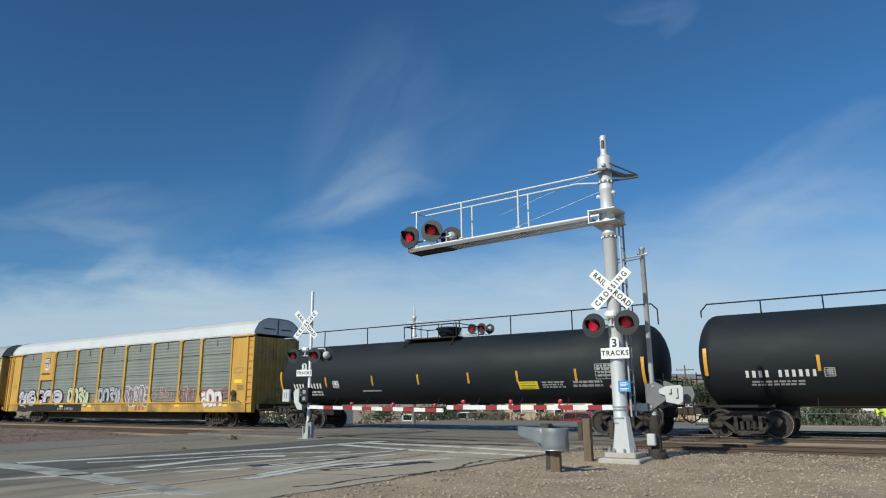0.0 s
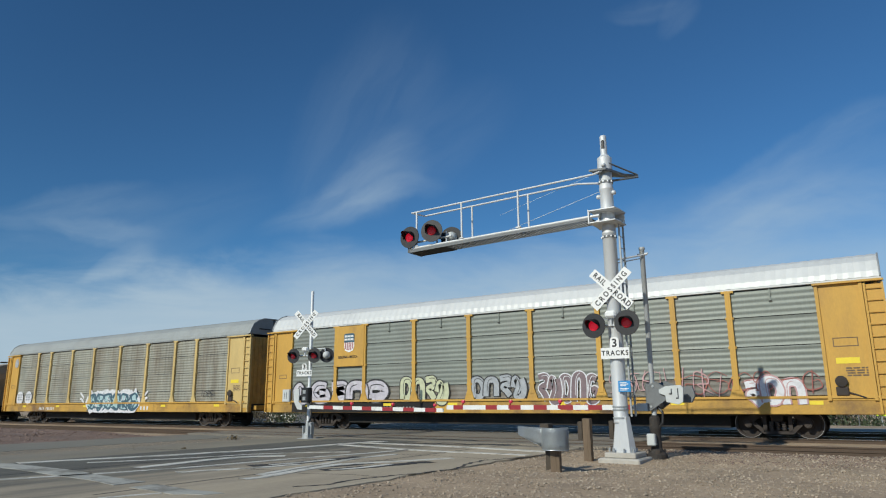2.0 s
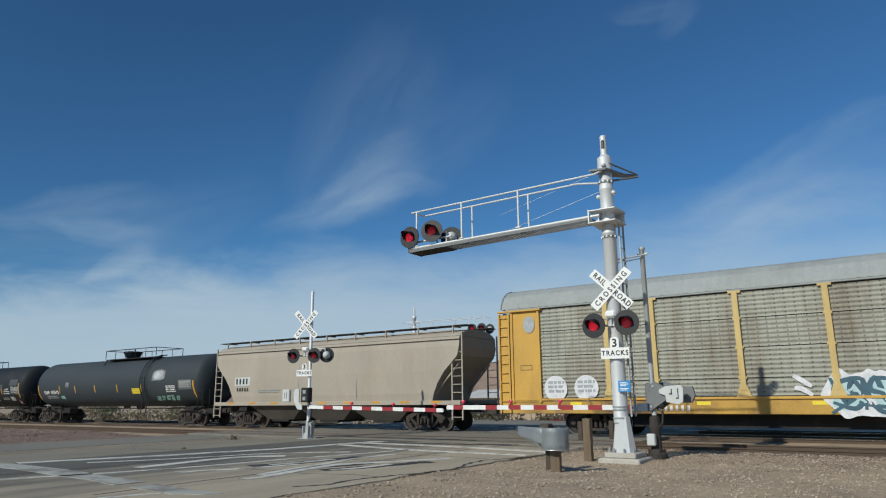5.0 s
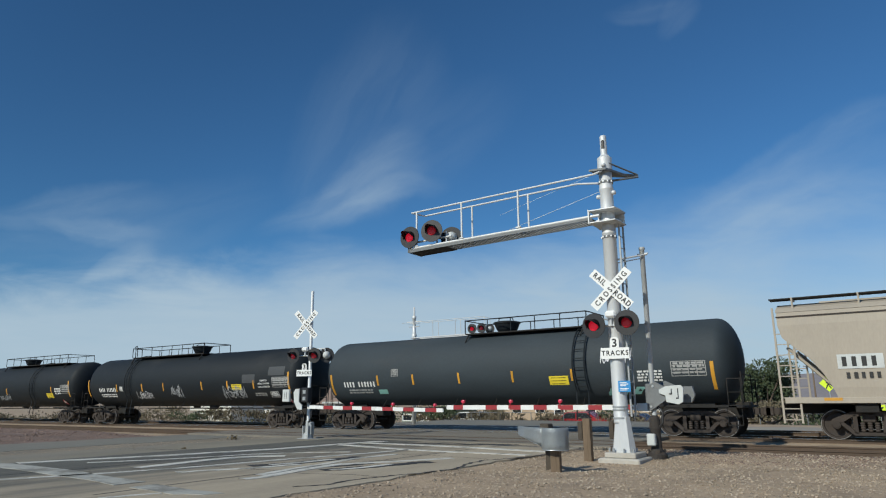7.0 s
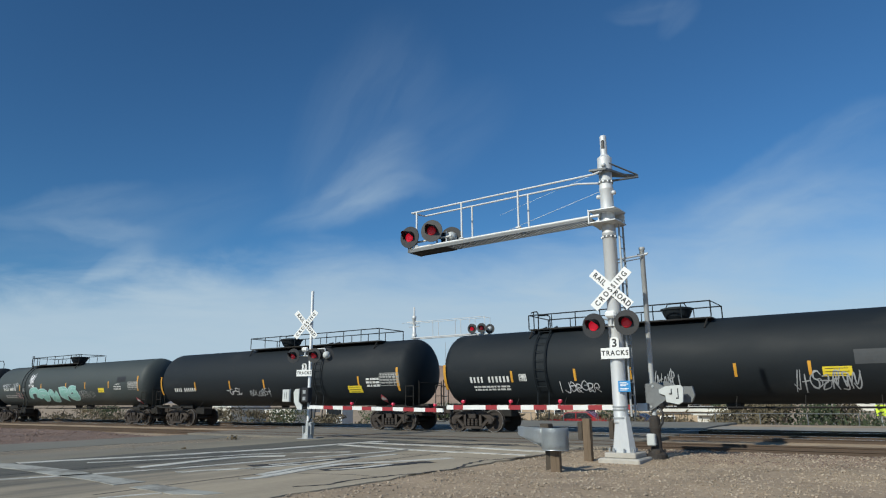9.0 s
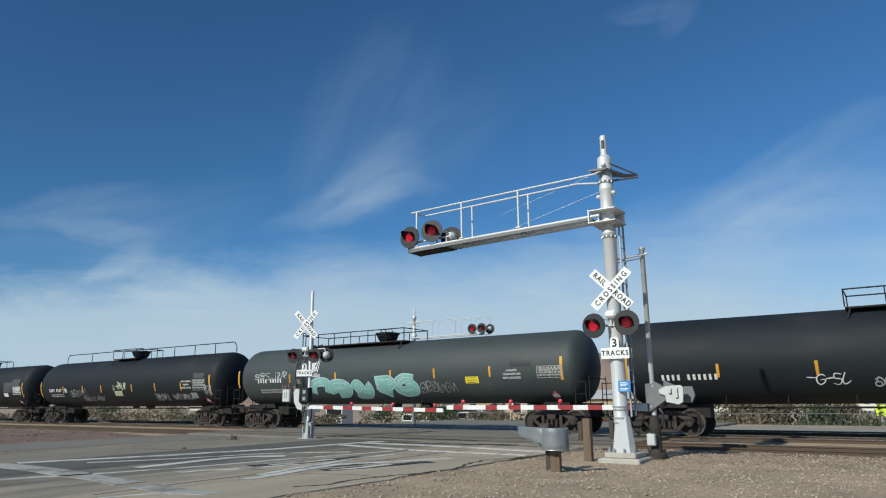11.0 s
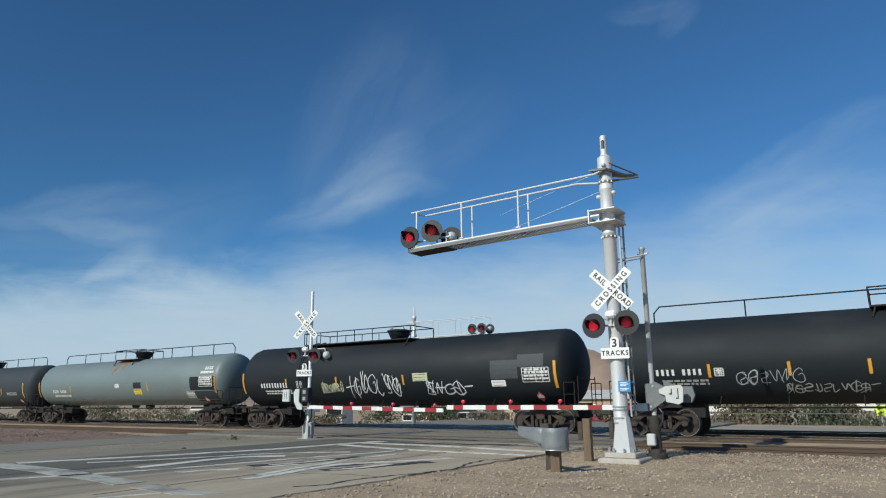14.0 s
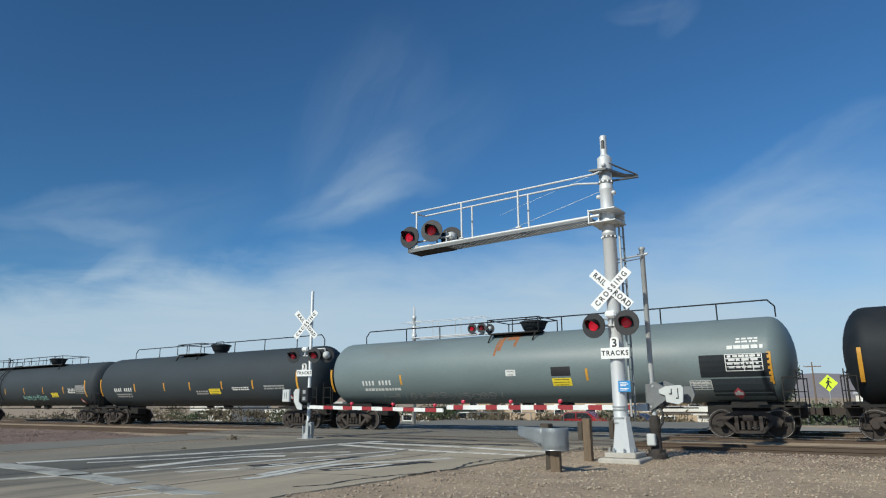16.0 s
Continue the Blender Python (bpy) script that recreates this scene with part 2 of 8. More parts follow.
M = dict(
    dirt=mat("dirt_gravel", (0.385, 0.288, 0.195), 0.95, vary=0.3, scale=0.5, grain=9, bump=0.9, second=(0.27, 0.20, 0.145), patch=0.8),
    ballast=mat("ballast", (0.155, 0.12, 0.092), 0.95, vary=0.25, scale=0.9, grain=14, bump=0.9, second=(0.20, 0.15, 0.12), patch=0.7),
    redballast=mat("red_ballast", (0.20, 0.138, 0.108), 0.95, vary=0.3, scale=0.9, grain=11, bump=0.9, second=(0.12, 0.09, 0.08), patch=0.7),
    asphalt=mat("worn_asphalt", (0.128, 0.122, 0.099), 0.9, dust=(-14.4, -9.9, (0.40, 0.335, 0.245)), vary=0.2, scale=0.9, grain=45, bump=0.35, second=(0.076, 0.073, 0.064), patch=0.9, spots=(0.42, 0.62), stretch=(1, 0.16, 1)),
    shoulder=mat("dusty_asphalt", (0.235, 0.208, 0.158), 0.95, vary=0.2, scale=0.6, grain=30, bump=0.4, second=(0.22, 0.20, 0.17), patch=0.7, stretch=(1, 0.4, 1)),
    dark_asphalt=mat("dark_asphalt", (0.20, 0.188, 0.155), 0.9, vary=0.15, scale=0.4, grain=45, bump=0.3, second=(0.17, 0.15, 0.13), patch=0.6),
    panel=mat("crossing_panel", (0.20, 0.178, 0.145), 0.9, vary=0.2, scale=0.8, grain=25, bump=0.4, second=(0.09, 0.08, 0.075), patch=0.7, random_tone=0.12),
    seal=mat("asphalt_seal", (0.035, 0.034, 0.034), 0.85, vary=0.15, bump=0.2),
    paint=mat("worn_road_paint", (0.60, 0.58, 0.52), 0.8, vary=0.15, scale=2.6, grain=22, bump=0.3, second=(0.21, 0.195, 0.16), patch=0.85, spots=(0.50, 0.62), stretch=(1.6, 0.7, 1)),
    old_paint=mat("very_worn_road_paint", (0.39, 0.385, 0.345), 0.85, vary=0.2, scale=1.6, grain=18, bump=0.3, second=(0.17, 0.16, 0.135), patch=0.85, spots=(0.47, 0.60), stretch=(1.2, 1.2, 1)),
    placard=mat("red_hazard_placard", (0.62, 0.10, 0.12), 0.5, vary=0.1, bump=0.0),
    stone=mat("stone", (0.43, 0.35, 0.265), 0.95, vary=0.2, scale=4, grain=40, bump=0.3, random_tone=0.55),
    redstone=mat("red_stone", (0.225, 0.158, 0.128), 0.95, vary=0.2, scale=4, grain=40, bump=0.3, random_tone=0.5),
    rail=mat("rusty_rail", (0.10, 0.07, 0.05), 0.7, 0.4, vary=0.2, scale=2),
    railhead=mat("polished_rail_head", (0.62, 0.60, 0.57), 0.22, 1.0, vary=0.05, bump=0.02),
    tie=mat("weathered_tie", (0.13, 0.105, 0.08), 0.95, vary=0.25, scale=3, grain=30, bump=0.5, random_tone=0.25),
    galv=mat("galvanised_steel", (0.50, 0.53, 0.54), 0.42, 0.45, vary=0.08, scale=4, grain=30, bump=0.05, second=(0.5, 0.52, 0.54), patch=0.5),
    alu=mat("silver_painted_steel", (0.64, 0.65, 0.65), 0.5, 0.25, vary=0.06, scale=2, grain=30, bump=0.04, second=(0.52, 0.52, 0.50), patch=0.35, stretch=(1, 1, 0.25)),
    postgrey=mat("dull_galvanised_post", (0.42, 0.435, 0.435), 0.6, 0.2, vary=0.1, scale=4, grain=30, bump=0.05, second=(0.36, 0.36, 0.35), patch=0.6),
    median_dirt=mat("packed_grey_brown_dirt", (0.235, 0.198, 0.148), 0.95, vary=0.22, scale=0.8, grain=30, bump=0.4, second=(0.15, 0.13, 0.10), patch=0.8, stretch=(1, 0.4, 1)),
    frontage=mat("dusty_frontage_asphalt", (0.31, 0.28, 0.235), 0.92, vary=0.15, scale=0.4, grain=45, bump=0.3, second=(0.24, 0.215, 0.18), patch=0.6, stretch=(0.3, 1, 1)),
    mech=mat("dull_grey_steel", (0.17, 0.18, 0.185), 0.6, 0.2, vary=0.15, scale=5, bump=0.08, second=(0.11, 0.105, 0.1), patch=0.6),
    castblack=mat("rusty_black_casting", (0.04, 0.034, 0.03), 0.8, 0.1, vary=0.25, scale=8, bump=0.3, second=(0.09, 0.06, 0.04), patch=0.6),
    hill_brown=mat("brown_rocky_hill", (0.33, 0.235, 0.18), 1.0, vary=0.2, scale=0.012, grain=0.08, bump=0.0, second=(0.19, 0.13, 0.105), patch=0.8, spots=(0.45, 0.62)),
    grey=mat("grey_steel", (0.34, 0.36, 0.37), 0.55, 0.3, vary=0.1, bump=0.06),
    boxgrey=mat("pale_grey_enamel", (0.54, 0.56, 0.55), 0.5, 0.0, vary=0.08, scale=4, second=(0.38, 0.37, 0.34), patch=0.5),
    concrete=mat("concrete", (0.47, 0.44, 0.39), 0.95, vary=0.12, scale=2.5, grain=35, bump=0.4, second=(0.33, 0.29, 0.24), patch=0.6),
    wood=mat("weathered_timber", (0.17, 0.122, 0.08), 0.9, vary=0.25, scale=2.5, grain=22, bump=0.5, stretch=(6, 6, 0.6), second=(0.075, 0.052, 0.036), patch=0.7),
    wood_dark=mat("dark_weathered_timber", (0.075, 0.06, 0.045), 0.9, vary=0.25, scale=2.5, grain=22, bump=0.5, stretch=(6, 0.6, 6), second=(0.045, 0.035, 0.028), patch=0.7),
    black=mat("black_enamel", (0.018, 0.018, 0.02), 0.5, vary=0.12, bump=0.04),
    sign=mat("white_sign_sheet", (0.82, 0.82, 0.80), 0.45, vary=0.03, bump=0.0),
    letter=mat("black_lettering", (0.02, 0.02, 0.02), 0.6, vary=0.02, bump=0.0),
    red=mat("red_sheeting", (0.31, 0.024, 0.03), 0.45, vary=0.08, bump=0.02),
    white=mat("white_sheeting", (0.74, 0.74, 0.72), 0.5, vary=0.07, bump=0.02, second=(0.55, 0.54, 0.5), patch=0.5),
    blue=mat("blue_sign", (0.03, 0.24, 0.55), 0.45, vary=0.05, bump=0.0),
    lens=mat("red_lens", (0.50, 0.02, 0.035), 0.25, vary=0.08, grain=90, bump=0.4, glow=0.12),
    lens_lit=mat("lit_red_lens", (0.90, 0.02, 0.05), 0.25, vary=0.05, grain=90, bump=0.3, glow=0.36),
    arm_lens=mat("small_red_lens", (0.55, 0.03, 0.07), 0.3, vary=0.1, bump=0.1, glow=0.2),
    tank=mat("black_tank_paint", (0.0098, 0.0142, 0.0182), 0.66, spec=0.32, vary=0.18, scale=0.8, grain=25, bump=0.05, second=(0.036, 0.036, 0.036), patch=0.5, stretch=(0.5, 1, 1)),
    tank_dull=mat("dusty_black_tank_paint", (0.036, 0.047, 0.055), 0.72, spec=0.34, vary=0.2, scale=0.7, grain=25, bump=0.06, second=(0.056, 0.058, 0.058), patch=0.7, stretch=(0.4, 1, 1)),
    tank_faded=mat("faded_grey_tank_paint", (0.041, 0.053, 0.054), 0.66, vary=0.18, scale=0.7, grain=25, bump=0.06, second=(0.085, 0.09, 0.088), patch=0.6, stretch=(0.4, 1, 1)),
    tank_grey=mat("grey_tank_paint", (0.155, 0.198, 0.202), 0.5, vary=0.12, scale=0.6, grain=20, bump=0.06, second=(0.14, 0.135, 0.125), patch=0.5, stretch=(0.4, 1, 1)),
    under=mat("grimy_underframe", (0.017, 0.016, 0.015), 0.9, vary=0.3, scale=3, bump=0.3, second=(0.04, 0.031, 0.025), patch=0.7),
    truck=mat("rusty_truck_casting", (0.0461, 0.036, 0.0302), 0.85, vary=0.3, scale=4, bump=0.35, second=(0.035, 0.03, 0.028), patch=0.7, random_tone=0.35),
    wheel=mat("wheel_steel", (0.04, 0.031, 0.026), 0.75, 0.1, vary=0.2, scale=5, bump=0.2),
    wheelrim=mat("bright_wheel_tread", (0.34, 0.32, 0.30), 0.4, 0.8, vary=0.1, bump=0.05),
    yellow=mat("yellow_rack_paint", (0.555, 0.318, 0.06), 0.6, vary=0.12, scale=1.4, grain=25, bump=0.08, second=(0.33, 0.19, 0.065), patch=0.6, stretch=(1, 1, 0.35)),
    yellow_faded=mat("faded_yellow_paint", (0.58, 0.425, 0.17), 0.65, vary=0.12, scale=1.4, grain=25, bump=0.08, second=(0.40, 0.27, 0.10), patch=0.6, stretch=(1, 1, 0.35)),
    yellow_deck=mat("yellow_deck_paint", (0.48, 0.28, 0.055), 0.65, vary=0.2, scale=0.9, grain=15, bump=0.1, second=(0.15, 0.085, 0.045), patch=0.9, spots=(0.48, 0.66)),
    reflect=mat("yellow_reflective_tape", (0.56, 0.275, 0.03), 0.45, vary=0.12, bump=0.02, random_tone=0.25),
    yellow_label=mat("yellow_label", (0.80, 0.62, 0.04), 0.5, vary=0.08, bump=0.0),
    rack=mat("galvanised_rack_panel", (0.215, 0.235, 0.208), 0.55, 0.2, vary=0.16, scale=0.7, grain=14, bump=0.08, second=(0.22, 0.22, 0.195), patch=0.65, stretch=(1, 1, 0.3)),
    rack_grime=mat("grimy_rack_panel", (0.215, 0.2, 0.17), 0.7, 0.1, vary=0.2, scale=1.1, grain=14, bump=0.08, second=(0.14, 0.105, 0.08), patch=0.8, spots=(0.45, 0.7)),
    rack_old=mat("weathered_rack_panel", (0.300, 0.300, 0.252), 0.65, 0.1, vary=0.25, scale=1.6, grain=11, bump=0.1, second=(0.18, 0.145, 0.105), patch=0.85, spots=(0.46, 0.68), stretch=(1, 1, 0.22), holes=(0.30, 0.15, 0.030)),
    roof_white=mat("white_roof_sheet", (0.59, 0.60, 0.59), 0.5, 0.1, vary=0.06, scale=0.8, grain=10, bump=0.04),
    roof_grey=mat("dull_galvanised_roof", (0.30, 0.32, 0.315), 0.7, 0.0, vary=0.12, scale=0.8, grain=10, bump=0.06, second=(0.24, 0.24, 0.225), patch=0.5),
    door=mat("dirty_yellow_rack_door", (0.52, 0.33, 0.10), 0.8, vary=0.25, scale=1.5, bump=0.15, second=(0.18, 0.13, 0.08), patch=0.6),
    hopper=mat("beige_hopper_paint", (0.375, 0.328, 0.268), 0.7, vary=0.1, scale=0.8, grain=18, bump=0.06, second=(0.33, 0.278, 0.215), patch=0.6, stretch=(1, 1, 0.3)),
    stencil=mat("white_stencil_paint", (0.66, 0.66, 0.64), 0.6, vary=0.1, bump=0.0),
    dim=mat("faded_stencil_paint", (0.33, 0.33, 0.32), 0.7, vary=0.15, bump=0.0),
    spray_white=mat("white_spray_paint", (0.66, 0.66, 0.68), 0.6, vary=0.15, scale=6, bump=0.0, second=(0.42, 0.42, 0.46), patch=0.6),
    spray_silver=mat("silvery_pink_spray_paint", (0.50, 0.47, 0.52), 0.55, vary=0.2, scale=5, bump=0.0, second=(0.66, 0.65, 0.67), patch=0.8),
    spray_grey=mat("pale_grey_spray_paint", (0.36, 0.38, 0.40), 0.65, vary=0.2, scale=6, bump=0.0),
    scuff=mat("dark_grey_repaint", (0.055, 0.06, 0.065), 0.7, vary=0.2, scale=5, bump=0.0),
    greenwall=mat("dull_green_wall", (0.20, 0.25, 0.20), 0.85, vary=0.12, scale=1.2, bump=0.1),
    spray_ice=mat("pale_blue_spray_paint", (0.40, 0.56, 0.58), 0.6, vary=0.15, scale=5, bump=0.0),
    # chute colour far darker than the body, the shade under the car put into it
    hopper_shade=mat("shaded_hopper_paint", (0.07, 0.06, 0.05), 0.85, vary=0.25, scale=1.2, grain=18, bump=0.15, second=(0.05, 0.042, 0.035), patch=0.8),
    spray_teal=mat("teal_spray_paint", (0.22, 0.45, 0.40), 0.6, vary=0.2, scale=3, bump=0.0, second=(0.33, 0.56, 0.51), patch=0.6),
    spray_blue=mat("dark_teal_spray_paint", (0.045, 0.105, 0.145), 0.6, vary=0.25, scale=4, bump=0.0),
    spray_pink=mat("pink_spray_paint", (0.50, 0.30, 0.30), 0.65, vary=0.2, scale=5, bump=0.0),
    spray_mauve=mat("dusky_mauve_spray_paint", (0.20, 0.145, 0.155), 0.65, vary=0.25, scale=5, bump=0.0),
    spray_lime=mat("pale_lime_spray_paint", (0.52, 0.54, 0.36), 0.6, vary=0.15, scale=5, bump=0.0),
    spray_red=mat("dull_red_spray_paint", (0.32, 0.11, 0.09), 0.7, vary=0.2, scale=5, bump=0.0),
    spray_black=mat("black_spray_paint", (0.03, 0.03, 0.032), 0.6, vary=0.15, bump=0.0),
    rust=mat("rust_streaks", (0.30, 0.12, 0.05), 0.85, vary=0.25, scale=6, bump=0.1),
    bark=mat("bark", (0.13, 0.10, 0.075), 0.95, vary=0.25, scale=4, bump=0.5),
    leaf=mat("green_leaves", (0.06, 0.082, 0.038), 0.7, vary=0.25, scale=1.2, bump=0.0, random_tone=0.5),
    drybrush=mat("dry_brush", (0.145, 0.12, 0.075), 0.85, vary=0.3, scale=0.8, bump=0.0, random_tone=0.5),
    weed=mat("dry_weed", (0.27, 0.21, 0.13), 0.9, vary=0.3, scale=3, bump=0.0, random_tone=0.4),
    stucco=mat("pale_stucco", (0.66, 0.64, 0.58), 0.9, vary=0.08, scale=0.7, bump=0.15),
    tanwall=mat("tan_stucco", (0.40, 0.31, 0.22), 0.9, vary=0.1, scale=0.7, bump=0.15),
    shingle=mat("roof_sheeting", (0.50, 0.49, 0.47), 0.75, vary=0.12, scale=0.6, bump=0.15),
    redcar=mat("red_car_paint", (0.32, 0.02, 0.025), 0.25, vary=0.05, bump=0.0),
    darkcar=mat("dark_car_paint", (0.04, 0.03, 0.045), 0.25, vary=0.05, bump=0.0),
    glass=mat("dark_car_glass", (0.02, 0.024, 0.028), 0.06, vary=0.02, bump=0.0),
    tyre=mat("tyre_rubber", (0.02, 0.02, 0.02), 0.85, vary=0.1, bump=0.1),
    # faint emission added to the sheet, standing in for its fluorescence
    lime=mat("fluorescent_sign", (0.62, 0.80, 0.03), 0.5, vary=0.03, bump=0.0, glow=0.12),
    hill=mat("far_hills", (0.235, 0.215, 0.225), 1.0, vary=0.12, scale=0.004, grain=0.05, bump=0.0),
)


# ---- building helpers ----
def root(name, m, label, category, group="", kind=""):
    ob = new(name)
    ob.empty_display_size = 0.3
    ob.matrix_basis = m
    return tagged(ob, label, category, group, kind)


def part(name, bm, material, parent=None, label="", m=None, smooth=False):
    me = bpy.data.meshes.new(name)
    if smooth:
        for fc in bm.faces:
            fc.smooth = True
    bm.to_mesh(me)
    bm.free()
    me.materials.append(M[material])
    ob = new(name, me)
    if parent:
        ob.parent = parent
    if m is not None:
        ob.matrix_basis = m
    return tagged(ob, label)


def shared(name, me, parent, m, label=""):
    ob = new(name, me)
    ob.parent = parent
    ob.matrix_basis = m
    return tagged(ob, label)


def thing(name, bm, material, label, category, group="", kind="", m=None, smooth=False):
    return tagged(part(name, bm, material, None, "", m, smooth), label, category, group, kind)


def B():
    return bmesh.new()


def box(bm, x0, x1, y0, y1, z0, z1, bevel=0.0):
    r = bmesh.ops.create_cube(bm, size=1, matrix=Matrix.Translation(((x0 + x1) / 2, (y0 + y1) / 2, (z0 + z1) / 2)) @ Matrix.Diagonal((x1 - x0, y1 - y0, z1 - z0, 1)))
    if bevel:
        ed = list({e for v in r["verts"] for e in v.link_edges})
        bmesh.ops.bevel(bm, geom=ed, offset=bevel, segments=1, affect="EDGES")
    return bm


def rod(bm, a, b, r, seg=10, r2=None, caps=True):
    a, b = Vector(a), Vector(b)
    d = b - a
    q = d.to_track_quat("Z", "Y").to_matrix().to_4x4()
    bmesh.ops.create_cone(bm, cap_ends=caps, segments=seg, radius1=r, radius2=r if r2 is None else r2, depth=d.length, matrix=Matrix.Translation((a + b) / 2) @ q)
    return bm


def pipe(bm, pts, r, seg=8):
    for a, b in zip(pts, pts[1:]):
        rod(bm, a, b, r, seg)
    for p in pts[1:-1]:
        bmesh.ops.create_uvsphere(bm, u_segments=seg, v_segments=6, radius=r, matrix=Matrix.Translation(p))
    return bm


def lathe(bm, prof, axis="Z", seg=32, at=(0, 0, 0), caps=True):
    """Turns a profile of (along, radius) about an axis."""
    rings = []
    for h, r in prof:
        ring = []
        for k in range(seg):
            a = 2 * math.pi * k / seg
            c, s = r * math.cos(a), r * math.sin(a)
            p = {"Z": (c, s, h), "X": (h, c, s), "Y": (c, h, s)}[axis]
            ring.append(bm.verts.new(Vector(p) + Vector(at)))
        rings.append(ring)
    for r0, r1 in zip(rings, rings[1:]):
        for k in range(seg):
            bm.faces.new((r0[k], r0[(k + 1) % seg], r1[(k + 1) % seg], r1[k]))
    for ring, flip in ((rings[0], True), (rings[-1], False)) if caps else ():
        bm.faces.new(ring[::-1] if flip else ring)
    bmesh.ops.recalc_face_normals(bm, faces=bm.faces)
    return bm


def prism(bm, pts, y0, y1):
    """Extrudes an outline in x and z from y0 to y1."""
    a = [bm.verts.new((x, y0, z)) for x, z in pts]
    b = [bm.verts.new((x, y1, z)) for x, z in pts]
    n = len(pts)
    bm.faces.new(a)
    bm.faces.new(b[::-1])
    for k in range(n):
        bm.faces.new((a[k], b[k], b[(k + 1) % n], a[(k + 1) % n]))
    bmesh.ops.recalc_face_normals(bm, faces=bm.faces)
    return bm


def plate(bm, pts, z0, z1):
    """Extrudes an outline in x and y from z0 to z1."""
    a = [bm.verts.new((x, y, z0)) for x, y in pts]
    b = [bm.verts.new((x, y, z1)) for x, y in pts]
    n = len(pts)
    bm.faces.new(a)
    bm.faces.new(b[::-1])
    for k in range(n):
        bm.faces.new((a[k], b[k], b[(k + 1) % n], a[(k + 1) % n]))
    bmesh.ops.recalc_face_normals(bm, faces=bm.faces)
    return bm


def words(text, size, depth=0.003, space=1.16):
    """A mesh of upright lettering that faces -y, centred on its origin."""
    cu = bpy.data.curves.new("words", "FONT")
    cu.body, cu.size, cu.extrude, cu.align_x, cu.align_y = text, size, depth, "CENTER", "CENTER"
    cu.resolution_u, cu.offset, cu.space_character = 3, size * 0.022, space
    ob = bpy.data.objects.new("words", cu)
    scene.collection.objects.link(ob)
    bpy.context.view_layer.update()
    me = bpy.data.meshes.new_from_object(ob.evaluated_get(bpy.context.evaluated_depsgraph_get()))
    bpy.data.objects.remove(ob)
    me.transform(pose(0, 0, 0, 90))
    return me


def lettering(name, text, size, material, parent, m, label="", spread=1.0, space=1.16):
    me = words(text, size, 0.003, space)
    if spread != 1.0:
        me.transform(Matrix.Diagonal((spread, 1, 1, 1)))
    me.materials.clear()
    me.materials.append(M[material])
    return shared(name, me, parent, m, label)


# ---- ground, roads and tracks ----
def fall(x, y):
    """How far the ground drops beyond the tracks."""
    f = max(min(1, max(0, (y - 41.5) / 4)), min(1, max(0, (-27.6 - x) / 4)) * min(1, max(0, (y - 34) / 5)))
    return -1.0 * f * f * (3 - 2 * f)


def dirt_z(x, y):
    """Height of the roadside dirt, a little lower round the signal mast."""
    low = 0.07 * math.exp(-((x + 5.3) ** 2 + (y - 15.2) ** 2) / 4.0)
    return -0.057 - low + 0.03 * noise.noise((x * 0.31, y * 0.31, 3.1)) + 0.03 * noise.noise((x * 0.9, y * 0.9, 8.1))


def ground_sheet():
    bm = B()
    xs = [-3000, -800, -300, -120] + [-90 + 2.5 * i for i in range(32)] + [-11.5 + 0.75 * i for i in range(24)] + [7 + 2.5 * i for i in range(11)] + [60, 120, 300, 800, 3000]
    ys = [-3000, -600, -150, -40] + [-10 + 1.5 * i for i in range(9)] + [3.2 + 0.75 * i for i in range(22)] + [20 + 1.5 * i for i in range(20)] + [52, 70, 110, 200, 500, 1500, 4000]
    grid = []
    for y in ys:
        row = []
        for x in xs:
            z = dirt_z(x, y) - 0.005
            if y > 18.5 or x < -8.2:
                z = -0.13 + 0.02 * noise.noise((x * 0.5, y * 0.5, 1))
            row.append(bm.verts.new((x, y, z + fall(x, y))))
        grid.append(row)
    for a, b in zip(grid, grid[1:]):
        for k in range(len(xs) - 1):
            bm.faces.new((a[k], a[k + 1], b[k + 1], b[k]))
    return thing("ground", bm, "dirt", "pale brown dirt and gravel ground beside the road", "ground", kind="structure", smooth=True)


ground_sheet()


def wavy_strip(x0, x1, y0, y1, z, amp=0.0, edge="both", thick=0.05, step=0.45):
    """A slab along y, with uneven long edges."""
    bm = B()
    n = max(2, int((y1 - y0) / step))
    left, right = [], []
    for k in range(n + 1):
        y = y0 + (y1 - y0) * k / n
        wl = amp * noise.noise((y * 0.7, x0, 2)) + amp * 0.5 * noise.noise((y * 2.6, x0, 5))
        wr = amp * noise.noise((y * 0.7, x1, 7)) + amp * 0.5 * noise.noise((y * 2.6, x1, 9))
        left.append((x0 + (wl if edge in ("both", "left") else 0), y))
        right.append((x1 + (wr if edge in ("both", "right") else 0), y))
    tl = [bm.verts.new((x, y, z)) for x, y in left]
    tr = [bm.verts.new((x, y, z)) for x, y in right]
    bl = [bm.verts.new((x - 0.03, y, z - thick)) for x, y in left]
    br = [bm.verts.new((x + 0.03, y, z - thick)) for x, y in right]
    for k in range(n):
        bm.faces.new((tl[k], tr[k], tr[k + 1], tl[k + 1]))
        bm.faces.new((bl[k], tl[k], tl[k + 1], bl[k + 1]))
        bm.faces.new((tr[k], br[k], br[k + 1], tr[k + 1]))
    return bm


